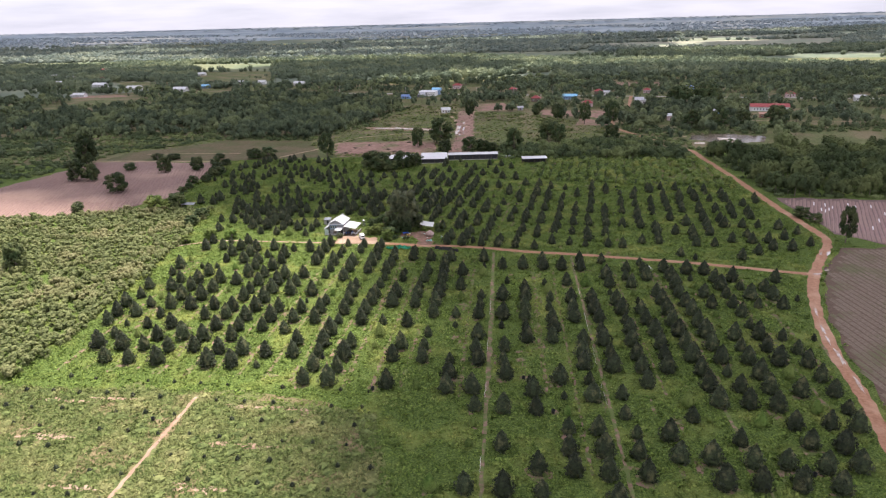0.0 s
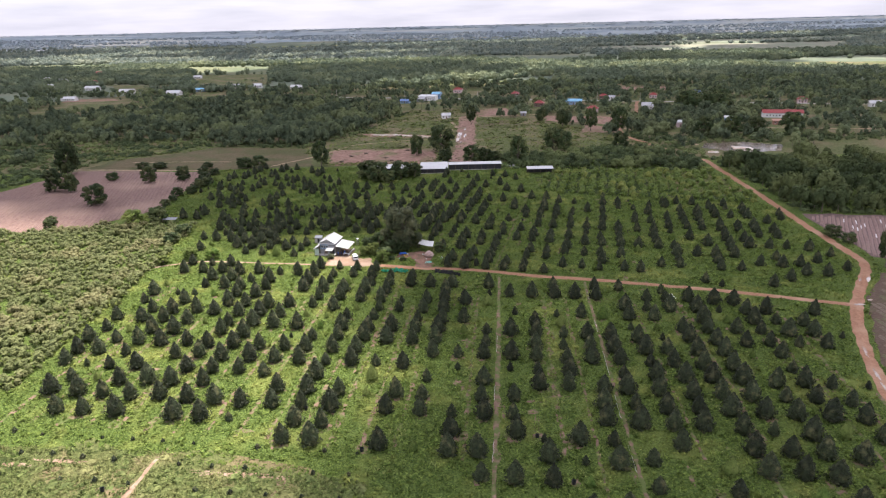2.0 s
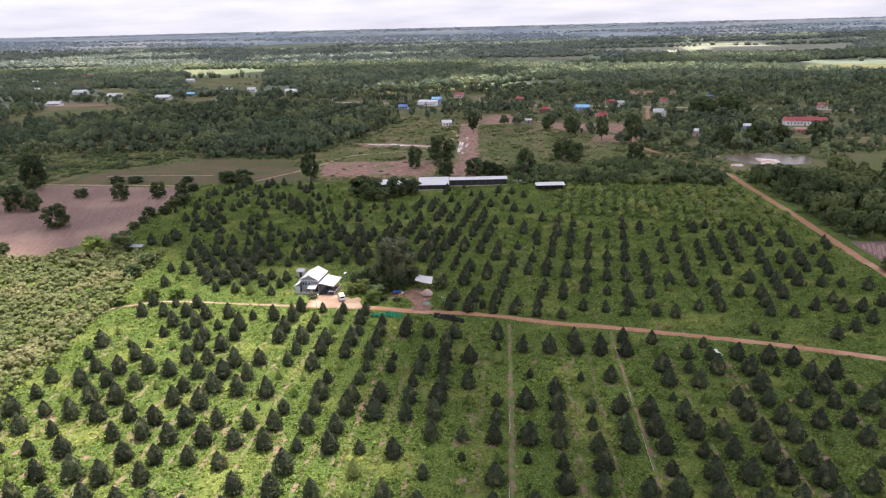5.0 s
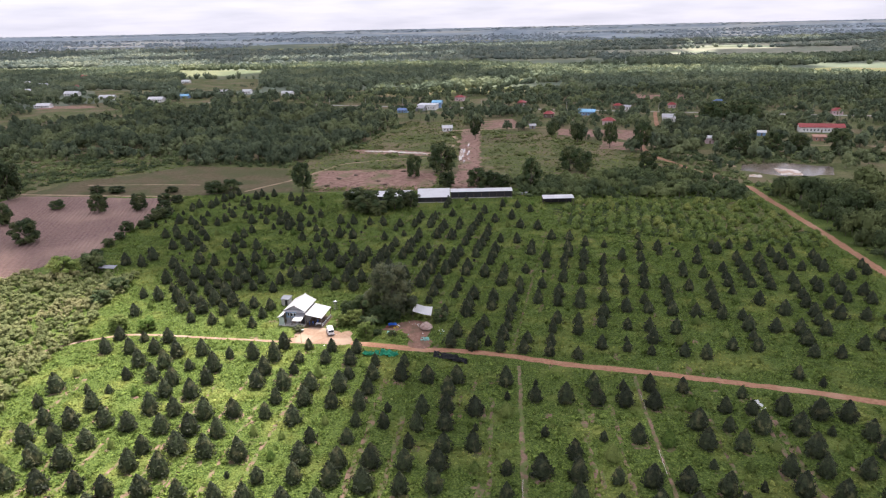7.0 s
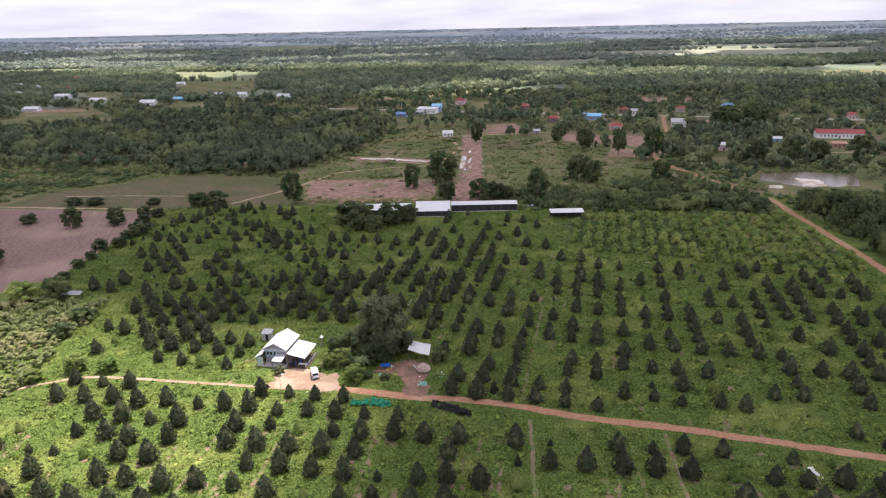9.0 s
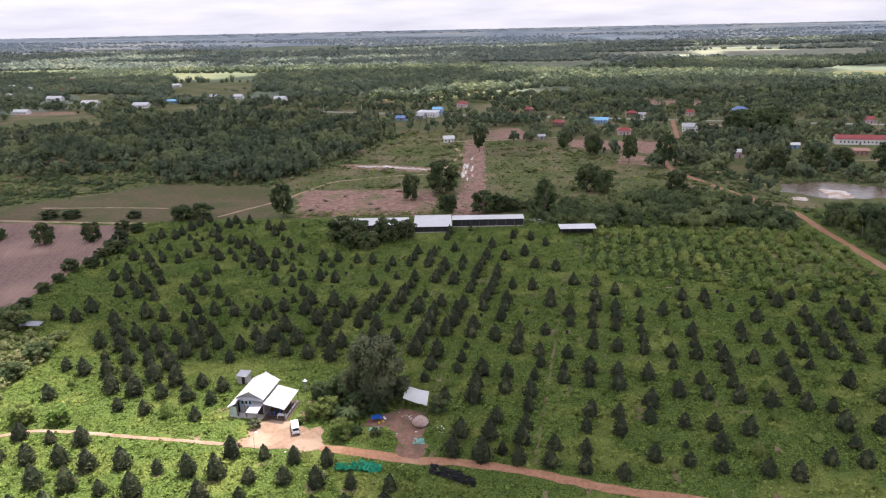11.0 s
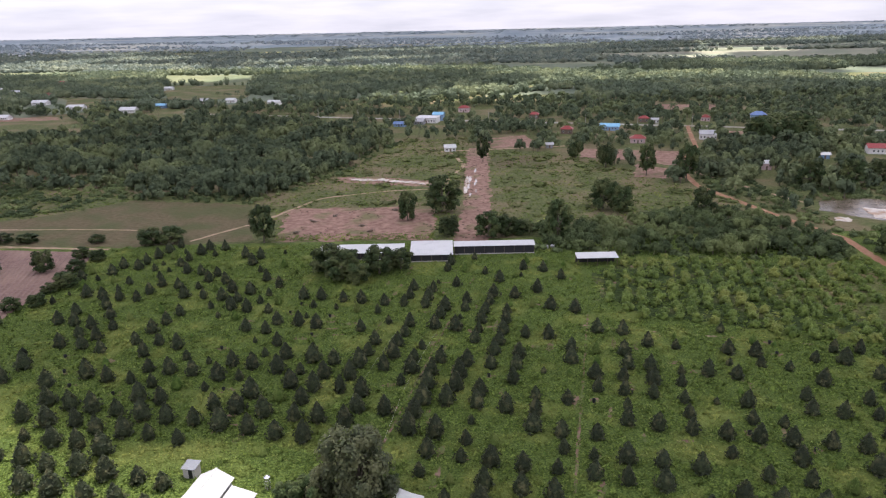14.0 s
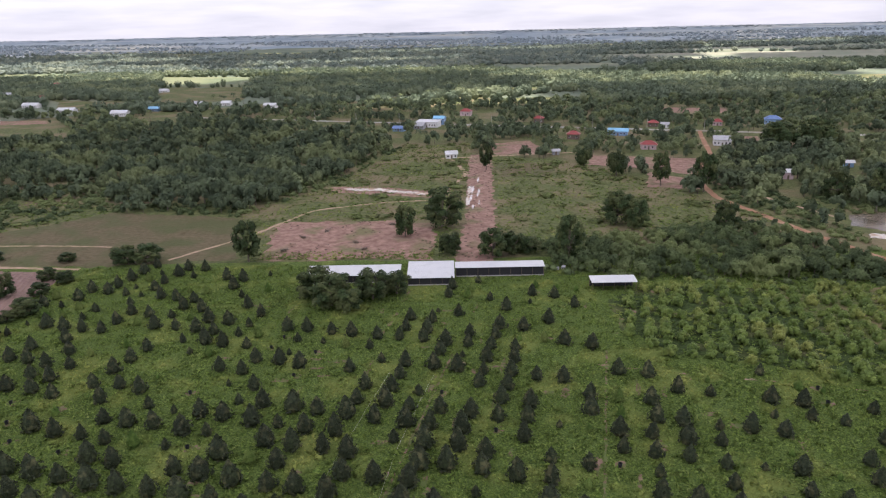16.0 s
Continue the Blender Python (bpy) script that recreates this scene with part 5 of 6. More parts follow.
x, y = RNG.uniform(-72, -2, n), RNG.uniform(398, 412, n)
w = inside(PLOT, x, y) & (RNG.uniform(size=n) < (412 - y) / 12)
s = RNG.uniform(0.4, 0.9, w.sum())
strew("plot_weeds", TUFTS, np.c_[x, y][w], s * 0.6, s, [M_GRASS], "weeds creeping over the cleared plot", "weeds", np.full(w.sum(), 0.1))


def far_woods(name, y0, y1, gap, templates, hi, level, label, mats, wide=1.0):
    yy, out = y0, []
    while yy < y1:
        half = 0.67 * yy + 40
        xs = np.arange(-half, half, gap)
        out.append(np.c_[xs + RNG.uniform(-0.5, 0.5, len(xs)) * gap, np.full(len(xs), yy) + RNG.uniform(-0.5, 0.5, len(xs)) * gap])
        yy += gap
    p = np.concatenate(out)
    f = np.array([noise.noise(Vector((a / 420, b / 170, 1.7))) + 0.5 * noise.noise(Vector((a / 90, b / 60, 5.0))) for a, b in p])
    w = (f > level) & ~in_open(p[:, 0], p[:, 1]) & ~by_house(p[:, 0], p[:, 1]) & clear_of_roads(p[:, 0], p[:, 1], 4)
    for q in WOODS.values():
        w &= ~inside(q, p[:, 0], p[:, 1])
    p = p[w]
    z = land_height(p[:, 0], p[:, 1])
    h = RNG.uniform(hi[0], hi[1], len(p)) * (1 - z / 78)
    return strew(name, templates, p, h, h * RNG.uniform(0.45, 0.95, len(p)) * wide, mats, label, "trees", z)


# each belt outward takes a leaf colour with more painted haze
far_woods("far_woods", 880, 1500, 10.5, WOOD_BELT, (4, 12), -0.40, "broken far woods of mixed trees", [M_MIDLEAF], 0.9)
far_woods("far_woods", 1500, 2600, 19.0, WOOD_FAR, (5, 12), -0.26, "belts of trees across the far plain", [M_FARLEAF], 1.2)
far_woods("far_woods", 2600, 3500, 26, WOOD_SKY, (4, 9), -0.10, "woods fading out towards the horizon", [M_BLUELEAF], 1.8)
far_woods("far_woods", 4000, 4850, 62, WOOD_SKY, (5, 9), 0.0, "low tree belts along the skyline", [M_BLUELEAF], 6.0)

# ---- single trees ----
trng = np.random.RandomState(31)
TREES = []
for q in range(5):
    crown, cs = round_crown(trng, 2000, 0.105, 9, 0.95, 0.08)
    TREES.append((tri_mesh("crown", crown[0], crown[1], [M_TREELEAF], crown[2]), tri_mesh("trunk", *limbs(cs, trng)[:2], [M_BARK])))


GARDEN = []
for q in range(4):
    crown, cs = loose_crown(trng, 3600, 0.085)
    GARDEN.append((tri_mesh("crown", crown[0], crown[1], [M_TREELEAF], crown[2]), tri_mesh("trunk", *limbs(cs, trng)[:2], [M_BARK])))


crown, cs = loose_crown(trng, 2600, 0.10, 24, 0.22)
SHADE, cs_shade = loose_crown(trng, 9000, 0.05, 40)
SHADE = (tri_mesh("crown", SHADE[0], SHADE[1], [M_GREYLEAF], SHADE[2]), tri_mesh("trunk", *limbs(cs_shade, trng)[:2], [M_BARK]))
COLUMN = (tri_mesh("crown", crown[0], crown[1], [M_TREELEAF], crown[2]), tri_mesh("trunk", *limbs(cs, trng)[:2], [M_BARK]))


def single_tree(x, y, h, r, k, label, leaf=None):
    t = thing("tree", pose(x, y, 0, 0, 0, 73.0 * k + x), label, "tree", "single trees")
    t.scale = (r, r, h)
    c, s = SHADE if leaf == M_GREYLEAF and h > 6 else COLUMN if h > 2.65 * r else GARDEN[k % 4] if leaf or y < 520 else TREES[k % 5]
    if leaf and c is not SHADE[0]:
        c = c.copy()
        c.materials[0] = leaf
    part("trunk", s, None, t)
    part("crown", c, None, t)
    return t


for x, y, h, r, k, label in (
    (-162, 323, 10.0, 6.2, 0, "solitary spreading tree in a bare ploughed field"), (-198, 353, 11.5, 6.2, 1, "broad greyish tree in the bare ploughed field"), (-189, 351, 9.5, 5.0, 3, "broad greyish tree in the bare ploughed field"),
    (-214, 396, 18, 8.2, 2, "tall dark tree at the edge of the ploughed field"), (-156, 368, 9.0, 5.0, 3, "dark tree in a bare ploughed field"), (-139, 371, 8, 4.4, 4, "dark tree at the field edge"),
    (-179, 376, 4.5, 4.0, 0, "small dark tree in a bare ploughed field"), (-162, 283, 4.6, 3.2, 2, "small tree at the near edge of the ploughed field"), (-166, 292, 3.6, 3.0, 1, "small tree at the near edge of the ploughed field"), (-123, 357, 5.0, 4.6, 0, "low dense tree along the field edge"),
    (-176, 408, 3.6, 5.0, 1, "low bush beside the sandy track"), (-166, 407, 3.4, 5.0, 2, "low bush beside the sandy track"), (-137, 405, 3.4, 3.8, 3, "low bush beside the sandy track"), (-120, 290, 7, 5.0, 2, "broad dark tree at the shrub field corner"),
    (-130, 338, 4.3, 3.4, 3, "low dense tree along the field edge"), (-124, 341, 4.0, 3.3, 4, "low dense tree along the field edge"), (-126, 352, 3.3, 3.0, 0, "low dense tree along the field edge"), (-127, 361, 3.6, 3.0, 2, "low dense tree along the field edge"), (-128, 372, 4.3, 3.7, 3, "low dense tree along the field edge"), (-126, 383, 4.0, 3.4, 4, "low dense tree along the field edge"), (-133, 386, 4.3, 3.7, 0, "low dense tree along the field edge"), (-128, 318, 3.3, 2.8, 1, "low dense tree along the field edge"), (-128, 327, 3.0, 2.6, 2, "low dense tree along the field edge"), (-127, 306, 2.9, 2.8, 3, "low dense tree along the field edge"),
    (-146.6, 212, 10, 4.2, 2, "dark tree rising from pale shrubs"), (140.6, 219, 13.5, 3.0, 3, "tall dark tree beside the red road junction"), (141, 251, 4.5, 3.8, 4, "low dark tree beside the red road"), (143, 243, 4.0, 3.0, 0, "low dark tree beside the red road"),
    (-70, 401, 15, 5.6, 1, "tall dark tree behind the orchard"), (-114, 401, 6.5, 6.0, 2, "broad dark tree behind the orchard"), (-106, 402, 7, 5.5, 3, "broad dark tree behind the orchard"), (43, 398, 15, 6.2, 4, "tall dark tree behind the sheds"),
    (-1, 440, 16, 9.0, 0, "large broad tree beside the earth strip"), (-15.6, 427, 13, 5.0, 1, "slender tree in the cleared plot"), (2, 405, 8, 5.0, 2, "bushy tree behind the shed"), (23.6, 553, 15, 4.2, 3, "upright dark tree at the end of the earth strip"),
    (17, 402, 10, 6.0, 4, "bushy tree beside the earth strip"), (24, 404, 8, 5.0, 0, "bushy tree beside the earth strip"), (30, 405, 6, 5.0, 1, "bushy tree beside the sheds"), (70, 440, 13, 7.5, 2, "broad tree in rough grassland"), (76, 432, 12, 5.5, 3, "broad tree in rough grassland"),
    (109, 426, 12, 6.0, 4, "round dark tree beside the red lane"), (108, 505, 17, 5.0, 0, "tall slender tree beside a reddish plot"), (124, 490, 19, 6.0, 1, "tall slender tree beside the red lane"), (92, 530, 13, 5.5, 2, "tree in rough grassland"), (80, 556, 11, 5.0, 3, "tree in rough grassland"),
    (-34, 360, 9.8, 7.6, 4, "broad dark tree in the orchard before the shed"), (-39, 366, 9.5, 7.0, 0, "broad dark tree in the orchard before the shed"), (-22, 364, 9.5, 6.5, 1, "broad dark tree in the orchard before the shed"), (-28, 356, 6.5, 5.0, 2, "broad dark tree in the orchard before the shed"),
    (-15, 368, 7.0, 5.0, 3, "bushy tree before the shed"), (196, 470, 14, 7, 0, "tall dark tree above the pond"), (236, 470, 15, 9, 1, "tall dark tree above the pond"), (215, 476, 12, 7, 2, "tall dark tree above the pond"), (176, 470, 14, 7, 3, "tall dark tree above the pond"),
    (212, 600, 18, 13, 4, "large spreading tree in the village"), (236, 600, 20, 14, 0, "large spreading tree in the village"),
):
    single_tree(x, y, h, r, k, label)
for x, y, h, r, k in ((-14.9, 248.8, 15.8, 7.4, 0), (-21.5, 250, 7.5, 3.6, 1)):
    single_tree(x, y, h, r, k, "large grey-green shade tree beside the farmhouse", M_GREYLEAF)
# first tree takes the paler mango leaf to paint in its sunlight
for x, y, h, r, k, leaf in ((-129, 287, 6.8, 5.0, 1, M_MANGOLEAF), (-21.4, 235.6, 4.0, 2.8, 3, M_LIGHTLEAF), (-28.2, 243.2, 3.3, 2.5, 2, M_LIGHTLEAF), (-25.2, 243.6, 4.2, 2.9, 4, M_LIGHTLEAF), (-24, 248, 6.4, 3.4, 0, M_TREELEAF), (-27.6, 249.6, 4.6, 2.8, 2, M_TREELEAF), (-22.6, 242.6, 2.8, 2.2, 1, M_TREELEAF), (-18.4, 236.8, 1.5, 1.5, 2, M_TREELEAF), (-14.6, 236.2, 1.3, 1.5, 0, M_TREELEAF), (-15, 245, 5.0, 3.2, 2, M_TREELEAF), (-19, 244, 5.0, 3.0, 3, M_TREELEAF), (-10, 250, 5, 3.0, 4, M_TREELEAF), (-2, 244, 3.6, 2.4, 0, M_TREELEAF), (-39.9, 239.8, 1.9, 1.6, 1, M_GREYLEAF), (-31, 241, 2.0, 1.3, 1, M_MANGOLEAF), (-90, 243, 4.2, 3.4, 2, M_LIGHTLEAF), (-98, 238, 3.2, 2.6, 3, M_LIGHTLEAF), (-82, 243, 3.6, 3.0, 4, M_LIGHTLEAF), (-104, 262, 4.2, 3.6, 0, M_TREELEAF), (-103, 272, 4.4, 3.6, 1, M_TREELEAF)):
    single_tree(x, y, h, r, k, "broad bright green tree at the shrub field corner" if x < -125 else "leafy green garden tree near the farmhouse", leaf)
pl = palm_template(trng)
palm = thing("palm", pose(-20.6, 240.8, 0), "small feathery palm among garden trees", "palm")
palm.scale = (3.0, 3.0, 4.2)
wc = pl[2] == 0
part("crown", tri_mesh("crown", pl[0], pl[1][wc], [M_TREELEAF]), None, palm)
part("trunk", tri_mesh("trunk", pl[0], pl[1][~wc], [M_BARK]), None, palm)
PALMS = [palm_template(trng) for _ in range(4)]
n = 260
x, y = RNG.uniform(-420, 420, n), RNG.uniform(560, 1000, n)
w = ~in_open(x, y) & clear_of_roads(x, y, 3) & ~by_house(x, y) & ~inside(MEADOWS[0], x, y) & ~inside(MEADOWS[1], x, y) & ~inside(WOODS["left_wood"], x, y)
h = RNG.uniform(9, 15, w.sum())
strew("palms", PALMS, np.c_[x, y][w], h, h * 0.32, HAZY, "scattered palms round the village", "palms")

# ---- broken cloud deck, far above, with blue gaps ----
CLOUD_Z = 3600.0
drift = CLOUD_Z / math.tan(radians(SUN_EL))
SUNLIT = [(-46, 60), (-44, 100), (-36, 116), (-27, 134), (-26.5, 152), (-29, 180), (-41, 204), (-41, 226), (-28, 234.6), (-30, 240.6), (-46, 242.4), (-62, 244.8), (-90, 255), (-118, 269), (-200, 300), (-330, 330), (-420, 200), (-420, -200), (-60, -200)]
SUNNY_WOODS = [[(-1090, 1880), (-560, 1830), (-430, 1400), (-860, 1430)], [(420, 1540), (680, 1480), (760, 1340), (620, 1290), (440, 1380)]]
coarse, fine = np.meshgrid(np.arange(-1900, 1901, 80.0), np.arange(-300, 2600, 80.0)), np.meshgrid(np.arange(-500, 90, 18.0), np.arange(-300, 420, 18.0))
distant = np.meshgrid(np.arange(-4600, 4601, 230.0), np.arange(2700, 5400, 230.0))
cx, cy = (np.r_[a.ravel(), b.ravel(), c.ravel()] for a, b, c in zip(coarse, fine, distant))
small = (np.arange(len(cx)) >= coarse[0].size) & (np.arange(len(cx)) < coarse[0].size + fine[0].size)
step = np.where(small, 18.0, np.where(cy > 2610, 230.0, 80.0))
cx, cy = cx + RNG.uniform(-0.2, 0.2, len(cx)) * step, cy + RNG.uniform(-0.2, 0.2, len(cx)) * step
gap = np.array([noise.noise(Vector((a / 420, b / 300, 7.7))) for a, b in zip(cx, cy)])
away = near_line(SUNLIT + SUNLIT[:1], cx, cy)
r = step * RNG.uniform(0.72, 0.95, len(cx))
sunny = np.zeros(len(cx), bool)
for q in SUNNY_WOODS:
    sunny |= inside(q, cx, cy)
w = ~sunny & (gap < np.where((cy > 900) & (cy < 2600), 0.15, 9)) & ~inside(SUNLIT, cx, cy) & (away > r * 0.9) & ~(small & (away > 110))
r = r[w]
n = w.sum()
puffs = [blob(1.0, 1.0, -0.5, wrng, 3, 8, 0, 0.12) for _ in range(6)]
V, F, I = scatter(puffs, RNG.randint(0, 6, n), np.c_[cx[w] + sx * drift, cy[w] + sy * drift, CLOUD_Z + RNG.uniform(-20, 20, n)], RNG.uniform(0, 6.28, n), np.stack([r, r, r * 0.8], 1))
tagged(new("cloud_deck", tri_mesh("cloud_deck", V, F, [M_CLOUD], I, True)), "broken white cumulus deck with a sunny gap", "clouds", kind="stuff")

# ---- village houses ----
def gable_wall(w, d, h, rise, t=0.2):
    """Four walls with two pointed ends, as a closed shell with thickness."""
    bm = boxes((-w / 2, w / 2, -d / 2, -d / 2 + t, 0, h), (-w / 2, w / 2, d / 2 - t, d / 2, 0, h), (-w / 2, -w / 2 + t, -d / 2 + t, d / 2 - t, 0, h), (w / 2 - t, w / 2, -d / 2 + t, d / 2 - t, 0, h))
    if rise:
        for x0 in (-w / 2, w / 2 - t):
            a = [bm.verts.new((x0 + s, y, z)) for s in (0, t) for y, z in ((-d / 2, h), (d / 2, h), (0, h + rise))]
            for f in ((0, 1, 2), (5, 4, 3), (0, 3, 4, 1), (1, 4, 5, 2), (2, 5, 3, 0)):
                bm.faces.new([a[j] for j in f])
        bmesh.ops.recalc_face_normals(bm, faces=bm.faces[:])
    return bm


def window_part(parent, x, y, z, w, h, out):
    """A framed dark pane on a wall that faces out along y."""
    f = part("window", boxes((x - w / 2, x + w / 2, y - 0.04, y + 0.04, z, z + 0.07), (x - w / 2, x + w / 2, y - 0.04, y + 0.04, z + h - 0.07, z + h), (x - w / 2, x - w / 2 + 0.07, y - 0.04, y + 0.04, z + 0.07, z + h - 0.07), (x + w / 2 - 0.07, x + w / 2, y - 0.04, y + 0.04, z + 0.07, z + h - 0.07)), M_WHITE, parent)
    part("pane", boxes((x - w / 2 + 0.07, x + w / 2 - 0.07, y - 0.015, y + 0.015, z + 0.07, z + h - 0.07)), M_GLASS, f, "dark window glass")
    return f


def village_house(x, y, w, d, h, turn, roof, wall, kind, label, category):
    t = thing("house", pose(x, y, 0, 0, 0, turn), label, category, "village houses")
    rise = d * 0.28 if kind == "gable" else 0
    part("wall", gable_wall(w, d, h, rise), wall, t)
    o = 0.7
    if kind == "gable":
        e = h - rise * o / (d / 2)
        for s in (-1, 1):
            part("roof", ribbed_roof([(-w / 2 - o, s * (d / 2 + o), e + 0.1), (w / 2 + o, s * (d / 2 + o), e + 0.1), (w / 2 + o, 0, h + rise + 0.12), (-w / 2 - o, 0, h + rise + 0.12)], 0.06, 1.2), roof, t)
    elif kind == "hip":
        r, k, e = d * 0.32, w / 2 - d * 0.45, h - 0.25
        c = [(-w / 2 - o, -d / 2 - o, e), (w / 2 + o, -d / 2 - o, e), (w / 2 + o, d / 2 + o, e), (-w / 2 - o, d / 2 + o, e)]
        p, q = (-k, 0, h + r), (k, 0, h + r)
        bm = bmesh.new()
        v = [bm.verts.new(a) for a in (*c, p, q)]
        for f in ((0, 1, 5, 4), (2, 3, 4, 5), (1, 2, 5), (3, 0, 4), (3, 2, 1, 0)):
            bm.faces.new([v[j] for j in f])
        bmesh.ops.recalc_face_normals(bm, faces=bm.faces[:])
        part("roof", bm, roof, t)
        part("ridge_cap", boxes((-k - 0.2, k + 0.2, -0.12, 0.12, h + r - 0.02, h + r + 0.1)), roof, t)
    else:
        part("roof", ribbed_roof([(-w / 2 - o, -d / 2 - o, h), (w / 2 + o, -d / 2 - o, h), (w / 2 + o, d / 2 + o, h + 0.8), (-w / 2 - o, d / 2 + o, h + 0.8)], 0.08, 1.5), roof, t)
    part("door", boxes((-0.5, 0.5, -d / 2 - 0.05, -d / 2 - 0.003, 0.02, 2.1)), M_TIMBER, t)
    for s in range(-int(w // 5), int(w // 5) + 1):
        if s:
            window_part(t, s * 2.3, -d / 2 - 0.045, h * 0.3, 1.1, 1.2, -1)
    return t


for q in HOUSES:
    village_house(*q)

TUBS = [(-30.5, 143), (21.5, 117), (17.0, 131), (-62, 118), (-17, 128), (24, 112), (64, 95), (-97, 307), (-93, 299), (-88, 292), (-76, 288), (-85, 304), (-58, 310), (-51, 289), (-36, 317), (-1, 308), (10, 293), (32, 281), (82, 307), (81, 301), (-43, 338), (-45, 332), (-33, 329), (60, 268), (70, 262)]
PUDDLES = [(11.6, 485, 1.3, 9, -6), (13.4, 503, 0.9, 8, -6), (12.6, 470, 0.5, 4, -6), (16.4, 497, 0.6, 8, -6), (15.8, 478, 0.4, 4, -6), (17.6, 526, 0.5, 6, -6), (115, 190, 1.6, 0.7, 5), (120, 193, 0.9, 0.5, 20), (128.6, 208, 0.5, 2.6, -35), (126, 208, 0.35, 1.6, -30), (100.4, 163, 0.35, 2.6, -20), (96.4, 152, 0.35, 3.0, -16), (92.6, 138, 0.4, 4.5, -14), (89.6, 125, 0.35, 3.4, -14), (94.4, 146, 0.25, 2.4, -16)]

# ---- farmhouse ----
HOUSE = pose(-41.9, 244.6, 0, 0, 0, -10.6)
house = thing("farmhouse", HOUSE, "two-storey grey farmhouse with bright metal roofs", "house")
part("wall", boxes((-2.6, 2.9, 0.0, 0.15, 0, 4.25), (-2.6, 2.9, 7.55, 7.7, 0, 4.25), (-2.6, -2.45, 0.15, 7.55, 0, 4.25), (2.75, 2.9, 0.15, 7.55, 0, 4.25)), M_WALLGREY, house, "grey plank outer walls")
for y0 in (0.0, 7.55):
    bm = bmesh.new()
    a = [bm.verts.new((x, y0 + s, z)) for s in (0, 0.15) for x, z in ((-2.6, 4.25), (2.9, 4.25), (0.15, 5.55))]
    for f in ((0, 1, 2), (5, 4, 3), (0, 3, 4, 1), (1, 4, 5, 2), (2, 5, 3, 0)):
        bm.faces.new([a[j] for j in f])
    bmesh.ops.recalc_face_normals(bm, faces=bm.faces[:])
    part("gable", bm, M_WALLGREY, house, "grey triangular gable end")
part("roof", ribbed_roof([(-3.05, -0.6, 4.12), (-3.05, 8.15, 4.12), (0.15, 8.15, 5.78), (0.15, -0.6, 5.78)], 0.05, 0.8), M_HOUSEROOF, house, "bright corrugated roof slope")
part("roof", ribbed_roof([(3.35, -0.6, 4.12), (3.35, 8.15, 4.12), (0.15, 8.15, 5.78), (0.15, -0.6, 5.78)], 0.05, 0.8), M_HOUSEROOF, house, "bright corrugated roof slope")
part("ridge_cap", boxes((0.0, 0.3, -0.62, 8.17, 5.76, 5.84)), M_HOUSEROOF, house)
part("front_roof", ribbed_roof([(-3.0, -0.8, 3.95), (3.2, -0.8, 3.95), (3.2, -0.02, 4.2), (-3.0, -0.02, 4.2)], 0.04, 0.8), M_HOUSEROOF, house, "narrow skirt roof below the gable")
part("blue_wall", boxes((-2.5, 0.4, -0.06, -0.004, 1.9, 3.9)), M_WALLBLUE, house, "blue painted front panel")
for x in (-1.8, -0.9, 0.0):
    window_part(house, x, -0.11, 2.35, 0.7, 1.0, -1)
part("door", boxes((-0.9, 0.1, -0.06, -0.004, 0.02, 1.88)), M_TIMBER, house)
# no hole in the wall: a near-black panel paints the shade inside
part("opening", boxes((0.9, 2.7, -0.05, -0.004, 0.02, 2.3)), M_DARK, house, "dark open ground floor front")
awn = part("awning", ribbed_roof([(0.35, -3.2, 2.45), (2.95, -3.2, 2.45), (2.95, -0.02, 3.0), (0.35, -0.02, 3.0)], 0.04, 0.7), M_HOUSEROOF, house, "metal porch awning")
for x in (0.5, 2.8):
    part("post", boxes((x - 0.05, x + 0.05, -3.1, -3.0, 0, 2.42)), M_TIMBER, awn)
part("lean_to_wall", boxes((-4.15, -4.05, -1.5, 4.0, 0, 2.45), (-4.05, -2.62, -1.5, -1.4, 0, 2.5), (-4.05, -2.62, 3.9, 4.0, 0, 2.5)), M_WALLMINT, house, "pale green side lean-to")
part("lean_to_roof", ribbed_roof([(-4.5, -2.0, 2.5), (-4.5, 4.3, 2.5), (-2.62, 4.3, 3.4), (-2.62, -2.0, 3.4)], 0.04, 0.8), M_HOUSEROOF, house, "pale lean-to roof")
part("plinth", boxes((-4.3, 3.1, -1.7, -0.01, -0.02, 0.25)), M_CONCRETE, house, "low concrete front step")
for x, y in ((-2.3, -1.5), (-0.6, -1.5)):
    part("post", boxes((x - 0.06, x + 0.06, y - 0.06, y + 0.06, 0.25, 3.9)), M_TIMBER, house)

port = thing("carport", HOUSE, "open carport with a flat metal roof beside the farmhouse", "carport")
part("roof", ribbed_roof([(8.35, -1.7, 2.95), (8.35, 6.3, 2.95), (3.4, 6.9, 3.55), (3.4, -1.1, 3.55)], 0.05, 0.8), M_HOUSEROOF, port, "pale slightly stained metal roof")
for x, y in ((3.55, -0.9), (8.1, -1.4), (8.1, 2.3), (8.1, 6.0), (3.55, 6.6)):
    part("post", boxes((x - 0.07, x + 0.07, y - 0.07, y + 0.07, 0, 3.45 if x < 5 else 2.95)), M_TIMBER, port)
part("beam", boxes((8.05, 8.17, -1.6, 6.2, 2.72, 2.88)), M_TIMBER, port)
# floor colour is dark to paint in the shade under the carport roof
part("floor", boxes((3.1, 8.6, -1.6, 6.6, -0.02, 0.10)), M_BROWN, port, "trodden brown earth floor")
part("rail", boxes((8.02, 8.14, -1.0, 6.0, 0.7, 0.78), (8.02, 8.14, -1.0, 6.0, 0.35, 0.42)), M_WHITE, port, "white side rail")
